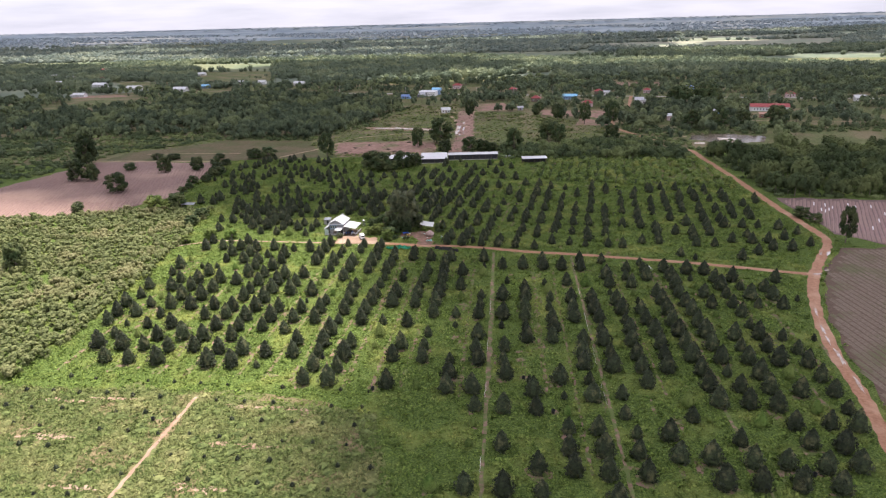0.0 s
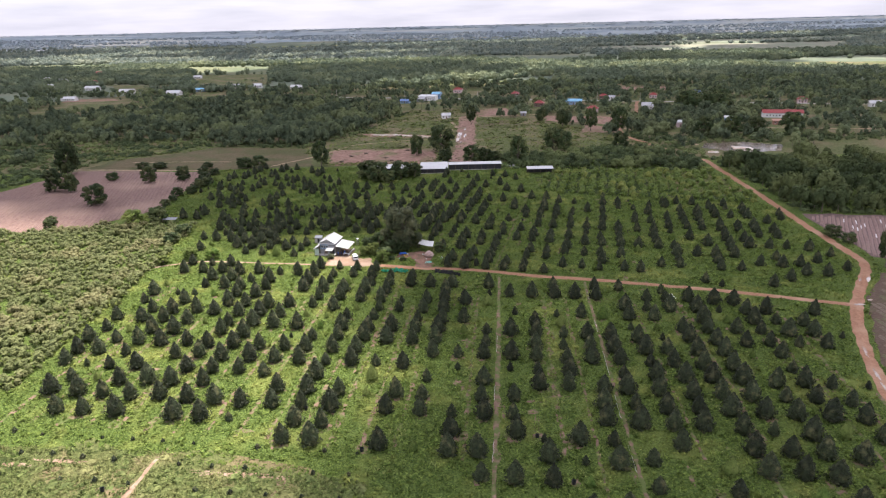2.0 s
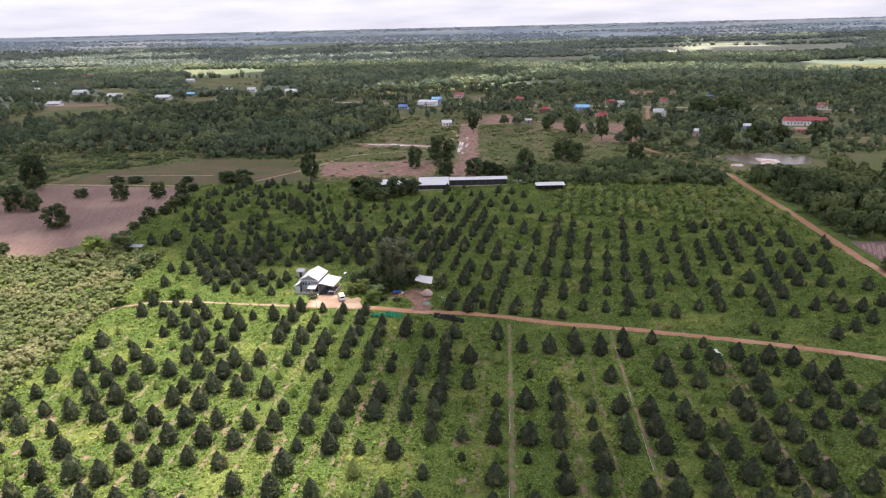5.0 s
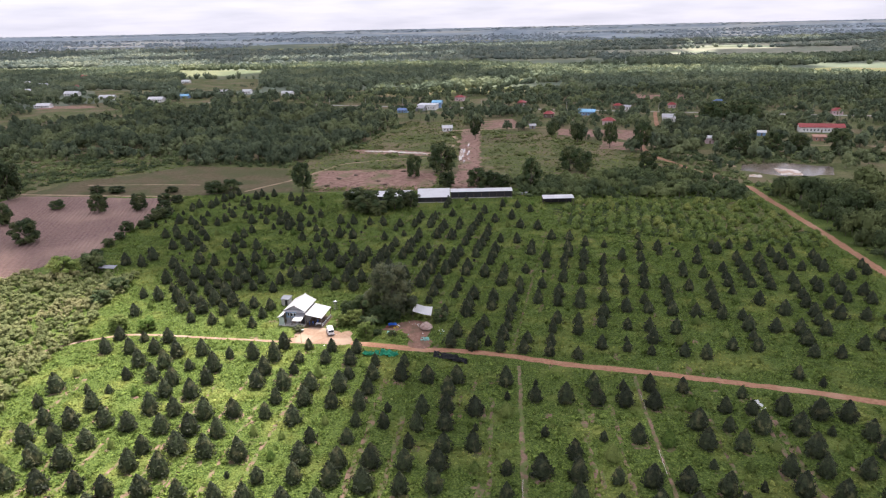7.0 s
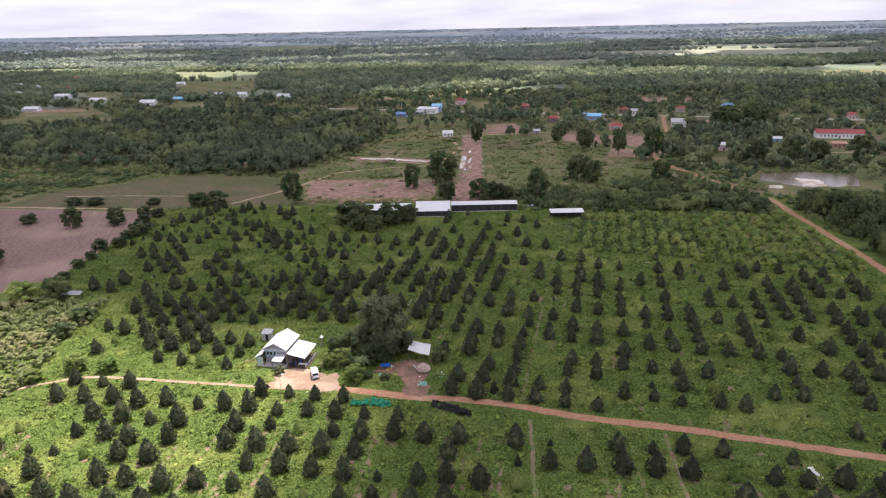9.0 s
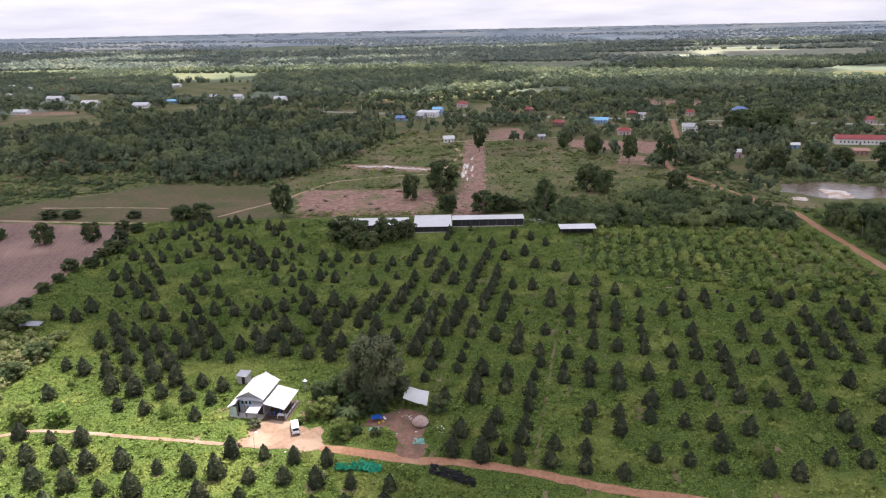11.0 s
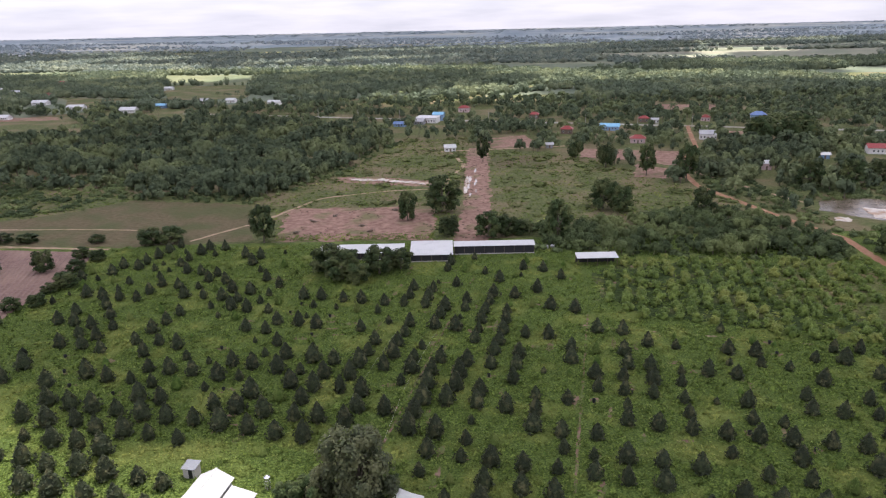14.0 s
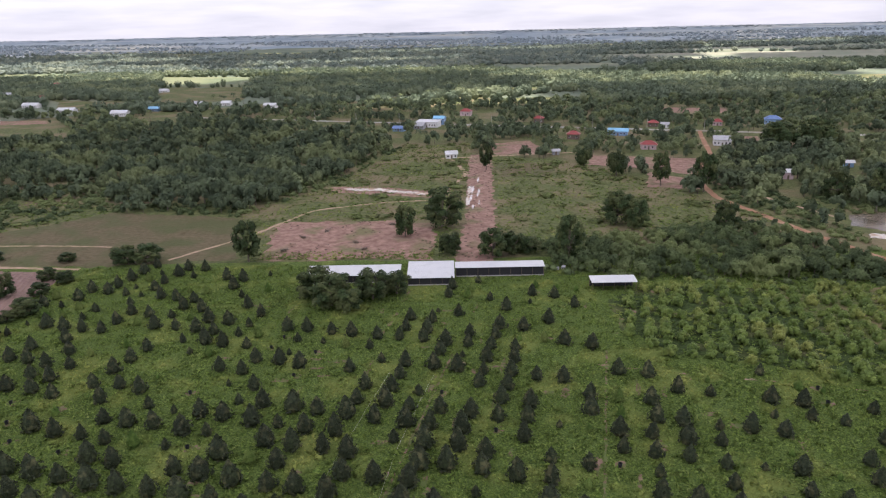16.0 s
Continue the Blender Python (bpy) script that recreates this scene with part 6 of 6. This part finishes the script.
V, F, I = ribbon([(-30.9, 241.5), (-30.2, 249.5)], 1.5, 0.05, 77, 0.3, 1.0)
setting("footpath", tri_mesh("footpath", V, F, [M_REDSOIL], I), "damp brown strip beside the carport", "path")


def wheel_mesh(r, w):
    bm = bmesh.new()
    bmesh.ops.create_cone(bm, cap_ends=True, segments=16, radius1=r, radius2=r, depth=w)
    bmesh.ops.rotate(bm, verts=bm.verts, matrix=Matrix.Rotation(math.pi / 2, 3, "Y"))
    bmesh.ops.bevel(bm, geom=[e for e in bm.edges if e.calc_face_angle(0) > 1], offset=0.03, segments=2, affect="EDGES")
    return bm


def motorbike(x, y, turn):
    t = thing("motorbike", HOUSE @ pose(x, y, 0.1, 0, 0, turn), "small dark motorbike parked under the carport", "motorbike", "parked motorbikes")
    for wy in (-0.6, 0.6):
        w = part("wheel", wheel_mesh(0.29, 0.1), M_TYRE, t)
        w.location = (0, wy, 0.29)
    part("body", boxes((-0.12, 0.12, -0.45, 0.4, 0.32, 0.62), (-0.16, 0.16, 0.35, 0.5, 0.4, 0.95), bevel=0.05), M_BLUE, t, "blue painted fairing")
    part("seat", boxes((-0.13, 0.13, -0.6, 0.1, 0.66, 0.78), bevel=0.04), M_TYRE, t)
    part("handlebar", boxes((-0.32, 0.32, 0.36, 0.42, 0.98, 1.03)), M_STEEL, t)
    return t


motorbike(4.3, -0.5, 25)
motorbike(5.2, -0.3, 18)
motorbike(5.9, 1.0, -10)
table = thing("table", HOUSE @ pose(7.0, -0.4, 0.1), "white table under the carport roof", "table")
part("top", boxes((-0.9, 0.9, -0.45, 0.45, 0.70, 0.75), bevel=0.01), M_WHITE, table)
for x in (-0.8, 0.8):
    for y in (-0.36, 0.36):
        part("leg", boxes((x - 0.03, x + 0.03, y - 0.03, y + 0.03, 0, 0.70)), M_WHITE, table)

van = thing("van", pose(-31.3, 238.3, 0.07, 0, 0, 17), "white minivan parked on the sandy yard", "car")
bm = bmesh.new()
prof = [(-2.1, 0.35), (2.1, 0.35), (2.15, 0.85), (1.75, 1.0), (1.15, 1.72), (-1.95, 1.76), (-2.12, 1.0)]
L = [[bm.verts.new((s * (0.82 if z < 1.2 else 0.72), y, z)) for y, z in prof] for s in (-1, 1)]
bm.faces.new(L[0])
bm.faces.new(L[1][::-1])
for k in range(len(prof)):
    bm.faces.new((L[0][k - 1], L[0][k], L[1][k], L[1][k - 1]))
bmesh.ops.recalc_face_normals(bm, faces=bm.faces[:])
bmesh.ops.bevel(bm, geom=bm.edges[:], offset=0.06, segments=2, affect="EDGES")
part("body", bm, M_WHITE, van)
part("rear_window", slab(bmesh.new(), [(-0.6, -2.12, 1.12), (0.6, -2.12, 1.12), (0.6, -2.02, 1.62), (-0.6, -2.02, 1.62)], 0.02), M_GLASS, van)
part("windscreen", slab(bmesh.new(), [(-0.62, 1.70, 1.08), (0.62, 1.70, 1.08), (0.6, 1.24, 1.64), (-0.6, 1.24, 1.64)], 0.02), M_GLASS, van)
for s in (-1, 1):
    for y0, y1 in ((-1.8, -0.75), (-0.65, 0.25), (0.35, 1.15)):
        part("side_window", slab(bmesh.new(), [(s * 0.81, y0, 1.12), (s * 0.81, y1, 1.12), (s * 0.74, y1 - 0.06, 1.60), (s * 0.74, y0, 1.60)], 0.02), M_GLASS, van)
    for y in (-1.35, 1.35):
        w = part("wheel", wheel_mesh(0.31, 0.2), M_TYRE, van)
        w.location = (s * 0.74, y, 0.31)
    part("tail_light", boxes((s * 0.76 - 0.06, s * 0.76 + 0.06, -2.16, -2.08, 0.85, 1.15)), M_ROOFRED, van)
part("bumper", boxes((-0.8, 0.8, -2.2, -2.08, 0.38, 0.55), bevel=0.03), M_WALLGREY, van)
part("number_plate", boxes((-0.22, 0.22, -2.225, -2.2, 0.58, 0.70)), M_ROOFGREY, van)

tank = thing("water_tank", pose(-32.2, 254.2, 0), "upright stainless steel water tank on a stand", "water tank")
bm = bmesh.new()
for z0, z1, r0, r1 in ((0.7, 0.8, 0.5, 0.56), (0.8, 1.2, 0.56, 0.56), (1.2, 1.24, 0.58, 0.58), (1.24, 1.9, 0.56, 0.56), (1.9, 1.94, 0.58, 0.58), (1.94, 2.5, 0.56, 0.56), (2.5, 2.72, 0.56, 0.2)):
    r = bmesh.ops.create_cone(bm, cap_ends=True, segments=24, radius1=r0, radius2=r1, depth=z1 - z0)
    bmesh.ops.translate(bm, verts=r["verts"], vec=(0, 0, (z0 + z1) / 2))
part("body", bm, M_STEEL, tank)
part("lid", wheel_mesh(0.2, 0.06), M_WHITE, tank).matrix_local = pose(0, 0, 2.76, 0, 90, 0)
for a in range(4):
    x, y = 0.42 * math.cos(a * math.pi / 2), 0.42 * math.sin(a * math.pi / 2)
    part("leg", boxes((x - 0.06, x + 0.06, y - 0.06, y + 0.06, 0, 0.7)), M_CONCRETE, tank)

hut = thing("outhouse", pose(-47.3, 258.4, 0, 0, 0, -10), "small grey outhouse with a flat metal roof", "outhouse")
part("wall", gable_wall(2.4, 2.0, 2.2, 0, 0.12), M_CONCRETE, hut)
part("door", boxes((-0.1, 0.65, -1.05, -1.003, 0.02, 1.9)), M_DARK, hut)
part("roof", ribbed_roof([(-1.4, -1.3, 2.2), (1.4, -1.3, 2.2), (1.4, 1.3, 2.5), (-1.4, 1.3, 2.5)], 0.05, 0.6), M_ROOFDARK, hut)

# ---- the yard under the trees ----
def cloth(name, corners, n, sag, rough, mat, seed, thick=0.02):
    """A rumpled sheet between four corners."""
    rng = np.random.RandomState(seed)
    c = [Vector(q) for q in corners]
    bm = bmesh.new()
    g = [[None] * (n + 1) for _ in range(n + 1)]
    for i in range(n + 1):
        for j in range(n + 1):
            u, v = i / n, j / n
            p = c[0].lerp(c[1], u).lerp(c[3].lerp(c[2], u), v)
            p.z += -sag * 4 * u * (1 - u) - sag * 3 * v * (1 - v) + rough * (noise.noise(p * 0.9 + Vector((seed, 0, 0))) + 0.5 * rng.uniform(-1, 1))
            g[i][j] = bm.verts.new(p)
    for i in range(n):
        for j in range(n):
            bm.faces.new((g[i][j], g[i + 1][j], g[i + 1][j + 1], g[i][j + 1]))
    bmesh.ops.solidify(bm, geom=bm.faces[:], thickness=thick)
    return bm


canopy = thing("canopy", pose(0, 0, 0), "white tarpaulin canopy stretched on wooden posts", "canopy")
part("sheet", cloth("sheet", [(-9.5, 245.2, 2.9), (-4.3, 242.4, 2.7), (-3.9, 247.8, 2.9), (-9.0, 250.1, 3.1)], 10, 0.12, 0.06, M_TARP, 3), M_TARP, canopy, "taut white tarpaulin")
for x, y, z in ((-9.4, 245.25, 2.85), (-4.4, 242.5, 2.65), (-4.0, 247.7, 2.85), (-8.95, 250.0, 3.05)):
    part("post", tri_mesh("post", *tube([(x, y, 0), (x + 0.03, y, z)], [0.06, 0.05], 6)[:2], [M_TIMBER]), None, canopy)

stack = thing("thatch_shelter", pose(-5.6, 239.3, 0), "round greyish thatched shelter with a pointed roof", "shelter")
V, F, I = [], [], []
rings = [(1.55, 0.55), (1.72, 0.78), (1.55, 1.15), (1.1, 1.65), (0.5, 2.1), (0.08, 2.35)]
srng = np.random.RandomState(8)
for r, z in rings:
    for s in range(26):
        q = r * (1 + srng.uniform(-0.05, 0.05))
        V.append((q * math.cos(s * 2 * math.pi / 26), q * math.sin(s * 2 * math.pi / 26), z + srng.uniform(-0.05, 0.05)))
for k in range(len(rings) - 1):
    for s in range(26):
        a, b = k * 26 + s, k * 26 + (s + 1) % 26
        F += [(a, b, b + 26), (a, b + 26, a + 26)]
part("thatch", tri_mesh("thatch", V, F, [M_STRAWHEAP]), None, stack)
part("wall", tri_mesh("wall", *tube([(0, 0, 0), (0, 0, 0.8)], [1.35, 1.35], 18)[:2], [M_TIMBER]), None, stack, "low round woven wall")

stall = thing("table", pose(-14.8, 241.2, 0.07, 0, 0, 10), "low table covered with a bright blue sheet", "table")
part("top", boxes((-1.0, 1.0, -0.7, 0.7, 0.68, 0.74), bevel=0.01), M_TIMBER, stall)
part("cover", cloth("cover", [(-1.15, -0.85, 0.85), (1.15, -0.85, 0.85), (1.15, 0.85, 0.85), (-1.15, 0.85, 0.85)], 8, -0.12, 0.05, M_BLUE, 5), M_BLUE, stall, "bright blue plastic sheet")
for x in (-0.9, 0.9):
    for y in (-0.6, 0.6):
        part("leg", boxes((x - 0.04, x + 0.04, y - 0.04, y + 0.04, 0, 0.68)), M_TIMBER, stall)


def plastic_chair(x, y, turn, mat, label):
    t = thing("chair", pose(x, y, 0.08, 0, 0, turn), label, "chair", "chairs round the table")
    part("seat", boxes((-0.24, 0.24, -0.24, 0.24, 0.42, 0.46), bevel=0.015), mat, t)
    part("backrest", boxes((-0.24, 0.24, 0.20, 0.25, 0.46, 0.86), bevel=0.015), mat, t)
    for lx in (-0.2, 0.2):
        for ly in (-0.2, 0.2):
            part("leg", boxes((lx - 0.02, lx + 0.02, ly - 0.02, ly + 0.02, 0, 0.42)), mat, t)


plastic_chair(-13.4, 240.2, 150, M_YELLOWP, "yellow plastic chair beside the blue table")
plastic_chair(-14.2, 239.6, 190, M_YELLOWP, "yellow plastic chair beside the blue table")
plastic_chair(-13.1, 241.3, 80, M_WHITE, "white plastic chair beside the blue table")
plastic_chair(-16.4, 240.6, -70, M_ROOFRED, "red plastic chair beside the blue table")
for label, cs, n, rough, mat, seed in (
    ("crumpled teal sheet lying on red earth", [(-16.2, 237.3, 0.16), (-14.0, 237.4, 0.14), (-14.1, 238.7, 0.2), (-16.0, 238.6, 0.16)], 9, 0.12, M_TEAL, 11),
    ("crumpled teal sheet beside the track", [(-7.0, 232.6, 0.14), (-4.6, 232.4, 0.16), (-4.8, 234.4, 0.16), (-6.9, 234.6, 0.14)], 9, 0.14, M_TEAL, 12),
    ("heaped green netting beside the track", [(-21.2, 224.4, 0.45), (-17.2, 224.2, 0.55), (-17.0, 226.6, 0.6), (-21.0, 226.9, 0.45)], 14, 0.55, M_GREENNET, 13),
    ("heaped green netting beside the track", [(-17.0, 224.0, 0.55), (-12.2, 223.9, 0.5), (-12.5, 226.4, 0.5), (-16.8, 226.9, 0.6)], 14, 0.6, M_GREENNET, 14),
    ("long crumpled black plastic sheet beside the track", [(-3.6, 223.4, 0.4), (4.6, 219.0, 0.45), (4.8, 221.4, 0.5), (-3.2, 226.0, 0.45)], 16, 0.5, M_BLACKPLASTIC, 15),
):
    ob = part("crumpled_sheet", cloth("sheet", cs, n, 0.0, rough, mat, seed), mat)
    tagged(ob, label, "plastic sheet")
parts = []
lrng = np.random.RandomState(4)
for k in range(44):
    x, y = (lrng.normal(-2.2, 1.2), lrng.normal(237.5, 1.4)) if k < 14 else (lrng.normal(-8.3, 0.9), lrng.normal(242.2, 0.7)) if k < 34 else (lrng.uniform(-46, 4), lrng.uniform(228, 246))
    s = lrng.uniform(0.05, 0.2)
    b = blob(s, s * 0.7, 0.05, lrng, 2, 5, k % 3)
    parts.append((b[0] + [x, y, 0], b[1], b[2]))
V, F, I = join(parts)
tagged(new("litter", tri_mesh("litter", V, F, [M_WHITE, M_WALLGREY, M_TEAL], I)), "scattered pale litter and household odds", "litter", kind="stuff")

lamp = thing("yard_lamp", pose(-37.4, 230.3, 0, 0, 0, 20), "slim steel yard lamp with a white head beside the sandy yard", "lamp")
part("pole", tri_mesh("pole", *tube([(0, 0, 0), (0, 0, 4.7)], [0.05, 0.035], 8)[:2], [M_STEEL]), None, lamp)
part("arm", tri_mesh("arm", *tube([(0, 0, 4.6), (0.25, 0, 4.75), (0.5, 0, 4.8)], [0.03, 0.025, 0.025], 6)[:2], [M_STEEL]), None, lamp)
part("head", boxes((0.35, 0.95, -0.16, 0.16, 4.78, 4.88), bevel=0.03), M_WHITE, lamp, "white flat lamp head")

sheet_rag = part("torn_sheet", cloth("torn_sheet", [(65.3, 200.5, 0.2), (66.3, 200.6, 0.22), (66.7, 197.3, 0.2), (66.1, 197.1, 0.18)], 8, 0.0, 0.22, M_TARP, 21), M_TARP)
tagged(sheet_rag, "torn white plastic sheet lying in the weeds", "plastic sheet")

sheet_hut = thing("lean_to", pose(-115, 289.5, 0, 0, 0, -6), "low dark-roofed lean-to under corner trees", "shed")
part("roof", ribbed_roof([(-3.0, -1.2, 1.9), (3.0, -1.2, 1.9), (3.0, 1.2, 2.3), (-3.0, 1.2, 2.3)], 0.05, 0.7), M_ROOFDARK, sheet_hut)
for x in (-2.8, 2.8):
    for y in (-1.1, 1.1):
        part("post", boxes((x - 0.06, x + 0.06, y - 0.06, y + 0.06, 0, 1.9 if y < 0 else 2.25)), M_TIMBER, sheet_hut)

# ---- long sheds behind the orchard ----
def shed(x0, x1, y0, y1, zf, zb, label, closed, bays):
    t = thing("shed", pose(0, 0, 0), label, "shed", "long sheds behind the orchard")
    part("roof", ribbed_roof([(x0, y0, zf), (x1, y0, zf), (x1, y1, zb), (x0, y1, zb)], 0.06, 1.0), M_ROOF, t, "bright sheet metal roof")
    for k in range(bays + 1):
        x = x0 + 0.3 + (x1 - x0 - 0.6) * k / bays
        part("post", boxes((x - 0.07, x + 0.07, y0 + 0.4, y0 + 0.54, 0, zf + (zb - zf) * 0.47 / (y1 - y0) - 0.06)), M_TIMBER, t)
        part("post", boxes((x - 0.07, x + 0.07, y1 - 0.54, y1 - 0.4, 0, zb - (zb - zf) * 0.54 / (y1 - y0) - 0.07)), M_TIMBER, t)
    part("back_wall", boxes((x0 + 0.4, x1 - 0.4, y1 - 0.62, y1 - 0.56, 0, zb - 0.35)), M_NET, t, "black netting wall")
    if closed:
        part("front_net", boxes((x0 + 0.4, x1 - 0.4, y0 + 0.56, y0 + 0.60, 0, zf - 0.15)), M_NET, t, "black netting front")
        part("plinth", boxes((x0 + 0.3, x1 - 0.3, y0 + 0.30, y0 + 0.38, 0, 0.35)), M_CONCRETE, t)
    return t


shed(-45.0, -14.5, 377.3, 385.3, 2.7, 3.5, "long white-roofed open shed behind the orchard", True, 8)
shed(-12.2, 2.9, 374.2, 386.7, 2.6, 3.9, "wide white-roofed shed with dark netting sides", True, 4)
shed(3.2, 32.4, 381.3, 385.7, 3.2, 3.8, "long shed with black netting front and narrow pale roof", True, 8)
shed(44.6, 58.6, 366.6, 371.6, 2.9, 3.4, "small open shed with a white roof on posts", False, 4)
for x, y in ((37.0, 386.5), (39.5, 387.0)):
    cr = thing("crate", pose(x, y, 0, 0, 0, 20 * x), "small grey crate beside the sheds", "crate")
    part("box", boxes((-0.8, 0.8, -0.6, 0.6, 0, 1.0), bevel=0.03), M_WALLGREY, cr)
    part("lid", boxes((-0.85, 0.85, -0.65, 0.65, 1.0, 1.06), bevel=0.01), M_ROOFGREY, cr)

# ---- orchard details ----
SEED = durian_crown(np.random.RandomState(77), 46, 0.5)
seed_mesh = tri_mesh("crown", SEED[0], SEED[1], [M_DURIAN], SEED[2])
drng = np.random.RandomState(12)
for i in range(0, 15):
    for j in range(7):
        if drng.uniform() < 0.22:
            continue
        x, y = -95.5 + 6.46 * i - 0.78 * j + drng.normal() * 0.15, 138.2 - 0.93 * i - 6.47 * j + drng.normal() * 0.15
        if x > -14 or near_line(PATHS[3], x, y) < 1.0:
            continue
        t = thing("durian_seedling", pose(x, y, 0, 0, 0, drng.uniform(0, 360)), "tiny dark durian seedling in tall weeds", "seedling", "planted seedlings")
        s = drng.uniform(0.5, 0.85)
        t.scale = (s * 0.75, s * 0.75, s * 1.3)
        part("crown", seed_mesh, None, t)
        part("stem", stem_mesh, None, t)


def bucket(x, y):
    t = thing("bucket", pose(x, y, 0, 0, 0, x * 31), "black plastic tub standing in the grass", "bucket", "tubs in the orchard")
    bm = bmesh.new()
    bmesh.ops.create_cone(bm, cap_ends=False, segments=16, radius1=0.32, radius2=0.40, depth=0.75)
    bmesh.ops.translate(bm, verts=bm.verts, vec=(0, 0, 0.38))
    bm.faces.new([v for v in sorted((v for v in bm.verts if v.co.z < 0.1), key=lambda v: math.atan2(v.co.y, v.co.x))])
    bmesh.ops.solidify(bm, geom=bm.faces[:], thickness=0.03)
    part("body", bm, M_BLACKPLASTIC, t)
    part("rim", tri_mesh("rim", *tube([(0.41 * math.cos(a), 0.41 * math.sin(a), 0.76) for a in np.linspace(0, 6.283, 17)], [0.03] * 17, 5)[:2], [M_BLACKPLASTIC]), None, t)


soil = []
for x, y in TUBS:
    bucket(x, y)
    a = np.linspace(0, 2 * np.pi, 13, endpoint=False)
    r = 1.15 + drng.normal(size=13) * 0.25
    soil.append((np.r_[np.stack([x + 0.2 + 1.2 * r * np.cos(a), y + 0.3 + r * np.sin(a), np.full(13, 0.045)], 1), [[x + 0.2, y + 0.3, 0.09]]], np.array([(j, (j + 1) % 13, 13) for j in range(13)]), 0))
V, F, I = join(soil)
tagged(new("dug_soil", tri_mesh("dug_soil", V, F, [M_TRODDEN], I)), "rings of dug earth round the tubs", "soil", kind="stuff")
for line in ([(-24.2, 268), (-21, 285), (-17.2, 302), (-13.4, 318)], [(-12.5, 268), (-10, 286), (-6, 304), (-2, 320)]):
    q = np.array([np.interp(np.linspace(0, 3, 25), range(4), [p[k] for p in line]) for k in (0, 1)]).T
    q = [(x + drng.normal() * 0.06, y, 0.16 + abs(drng.normal()) * 0.03) for x, y in q]
    tagged(part("hose", tri_mesh("hose", *tube(q, [0.024] * 25, 5)[:2], [M_PIPE])), "long pale irrigation hose lying through the weeds", "hose", "irrigation hoses")
for (x0, y0), (x1, y1) in (((12.9, 176), (11.4, 162)), ((10.3, 151), (9.0, 138)), ((8.4, 130), (7.0, 117)), ((5.6, 103), (4.6, 92)), ((42.2, 204), (40.4, 188)), ((39.9, 184), (38.4, 170)), ((38.0, 166), (36.4, 150)), ((35.9, 146), (34.6, 134)), ((34.0, 128), (32.4, 110)), ((65.6, 198), (64.6, 188)), ((62.6, 166), (61.4, 155))):
    far = drng.uniform(0.35, 0.75)
    q = [(x0 + (x1 - x0) * far * s / 10 + drng.normal() * 0.05, y0 + (y1 - y0) * far * s / 10, 0.10 + abs(drng.normal()) * 0.02) for s in range(11)]
    tagged(part("hose", tri_mesh("hose", *tube(q, [0.038] * 11, 6)[:2], [M_PIPE])), "white flat irrigation hose lying on bare earth", "hose", "irrigation hoses")

for k, (x, y, rx, ry, a) in enumerate(PUDDLES):
    n = 18
    t = np.linspace(0, 2 * np.pi, n, endpoint=False)
    r = 1 + drng.normal(size=n) * 0.24
    u, v = rx * r * np.cos(t), ry * r * np.sin(t)
    c, s = math.cos(radians(a)), math.sin(radians(a))
    V = np.r_[np.stack([x + u * c - v * s, y + u * s + v * c, np.full(n, 0.235)], 1), [[x, y, 0.236]]]
    setting("puddle", tri_mesh("puddle", V, [(j, (j + 1) % n, n) for j in range(n)], [M_PUDDLE]), "pale muddy puddle on the red road", "puddle")

# ---- poles along the village road ----
for k in range(12):
    f = k / 11
    x, y = -115 + 421 * f, 785 - 144 * f - 8
    t = thing("utility_pole", pose(x, y, 0, 0, 0, -19), "thin concrete utility pole by the road", "pole", "poles along the road")
    part("shaft", tri_mesh("shaft", *tube([(0, 0, 0), (0, 0, 9)], [0.17, 0.11], 7)[:2], [M_CONCRETE]), None, t)
    part("crossarm", boxes((-0.8, 0.8, -0.05, 0.05, 8.4, 8.52)), M_TIMBER, t)

# ---- dead brush heaps on the cleared plot ----
brng = np.random.RandomState(19)
for x, y in ((-48, 436), (-56, 428), (-34, 420), (-30, 412), (-60, 412), (-22, 444)):
    t = thing("brush_pile", pose(x, y, 0, 0, 0, x * 17), "dark heap of cut branches on bare earth", "brush pile", "brush heaps")
    sticks = []
    for k in range(26):
        a, z, l = brng.uniform(0, 6.28), brng.uniform(0.1, 0.9), brng.uniform(0.8, 2.2)
        c = np.array([brng.normal() * 1.1, brng.normal() * 0.6, z])
        d = np.array([math.cos(a), math.sin(a), brng.uniform(-0.3, 0.3)]) * l / 2
        sticks.append(tube([c - d, c + d], [0.07, 0.04], 4))
    V, F, I = join(sticks)
    V[:, 2] = np.maximum(V[:, 2], 0.03)
    part("branches", tri_mesh("branches", V, F, [M_BARK]), None, t)
    b = blob(1.3, 0.8, 0.0, brng, 3, 9, 0, 0.3)
    part("earth", tri_mesh("earth", b[0] * [1, 0.7, 1], b[1], [M_BROWN]), None, t, "dark earth under the branches")
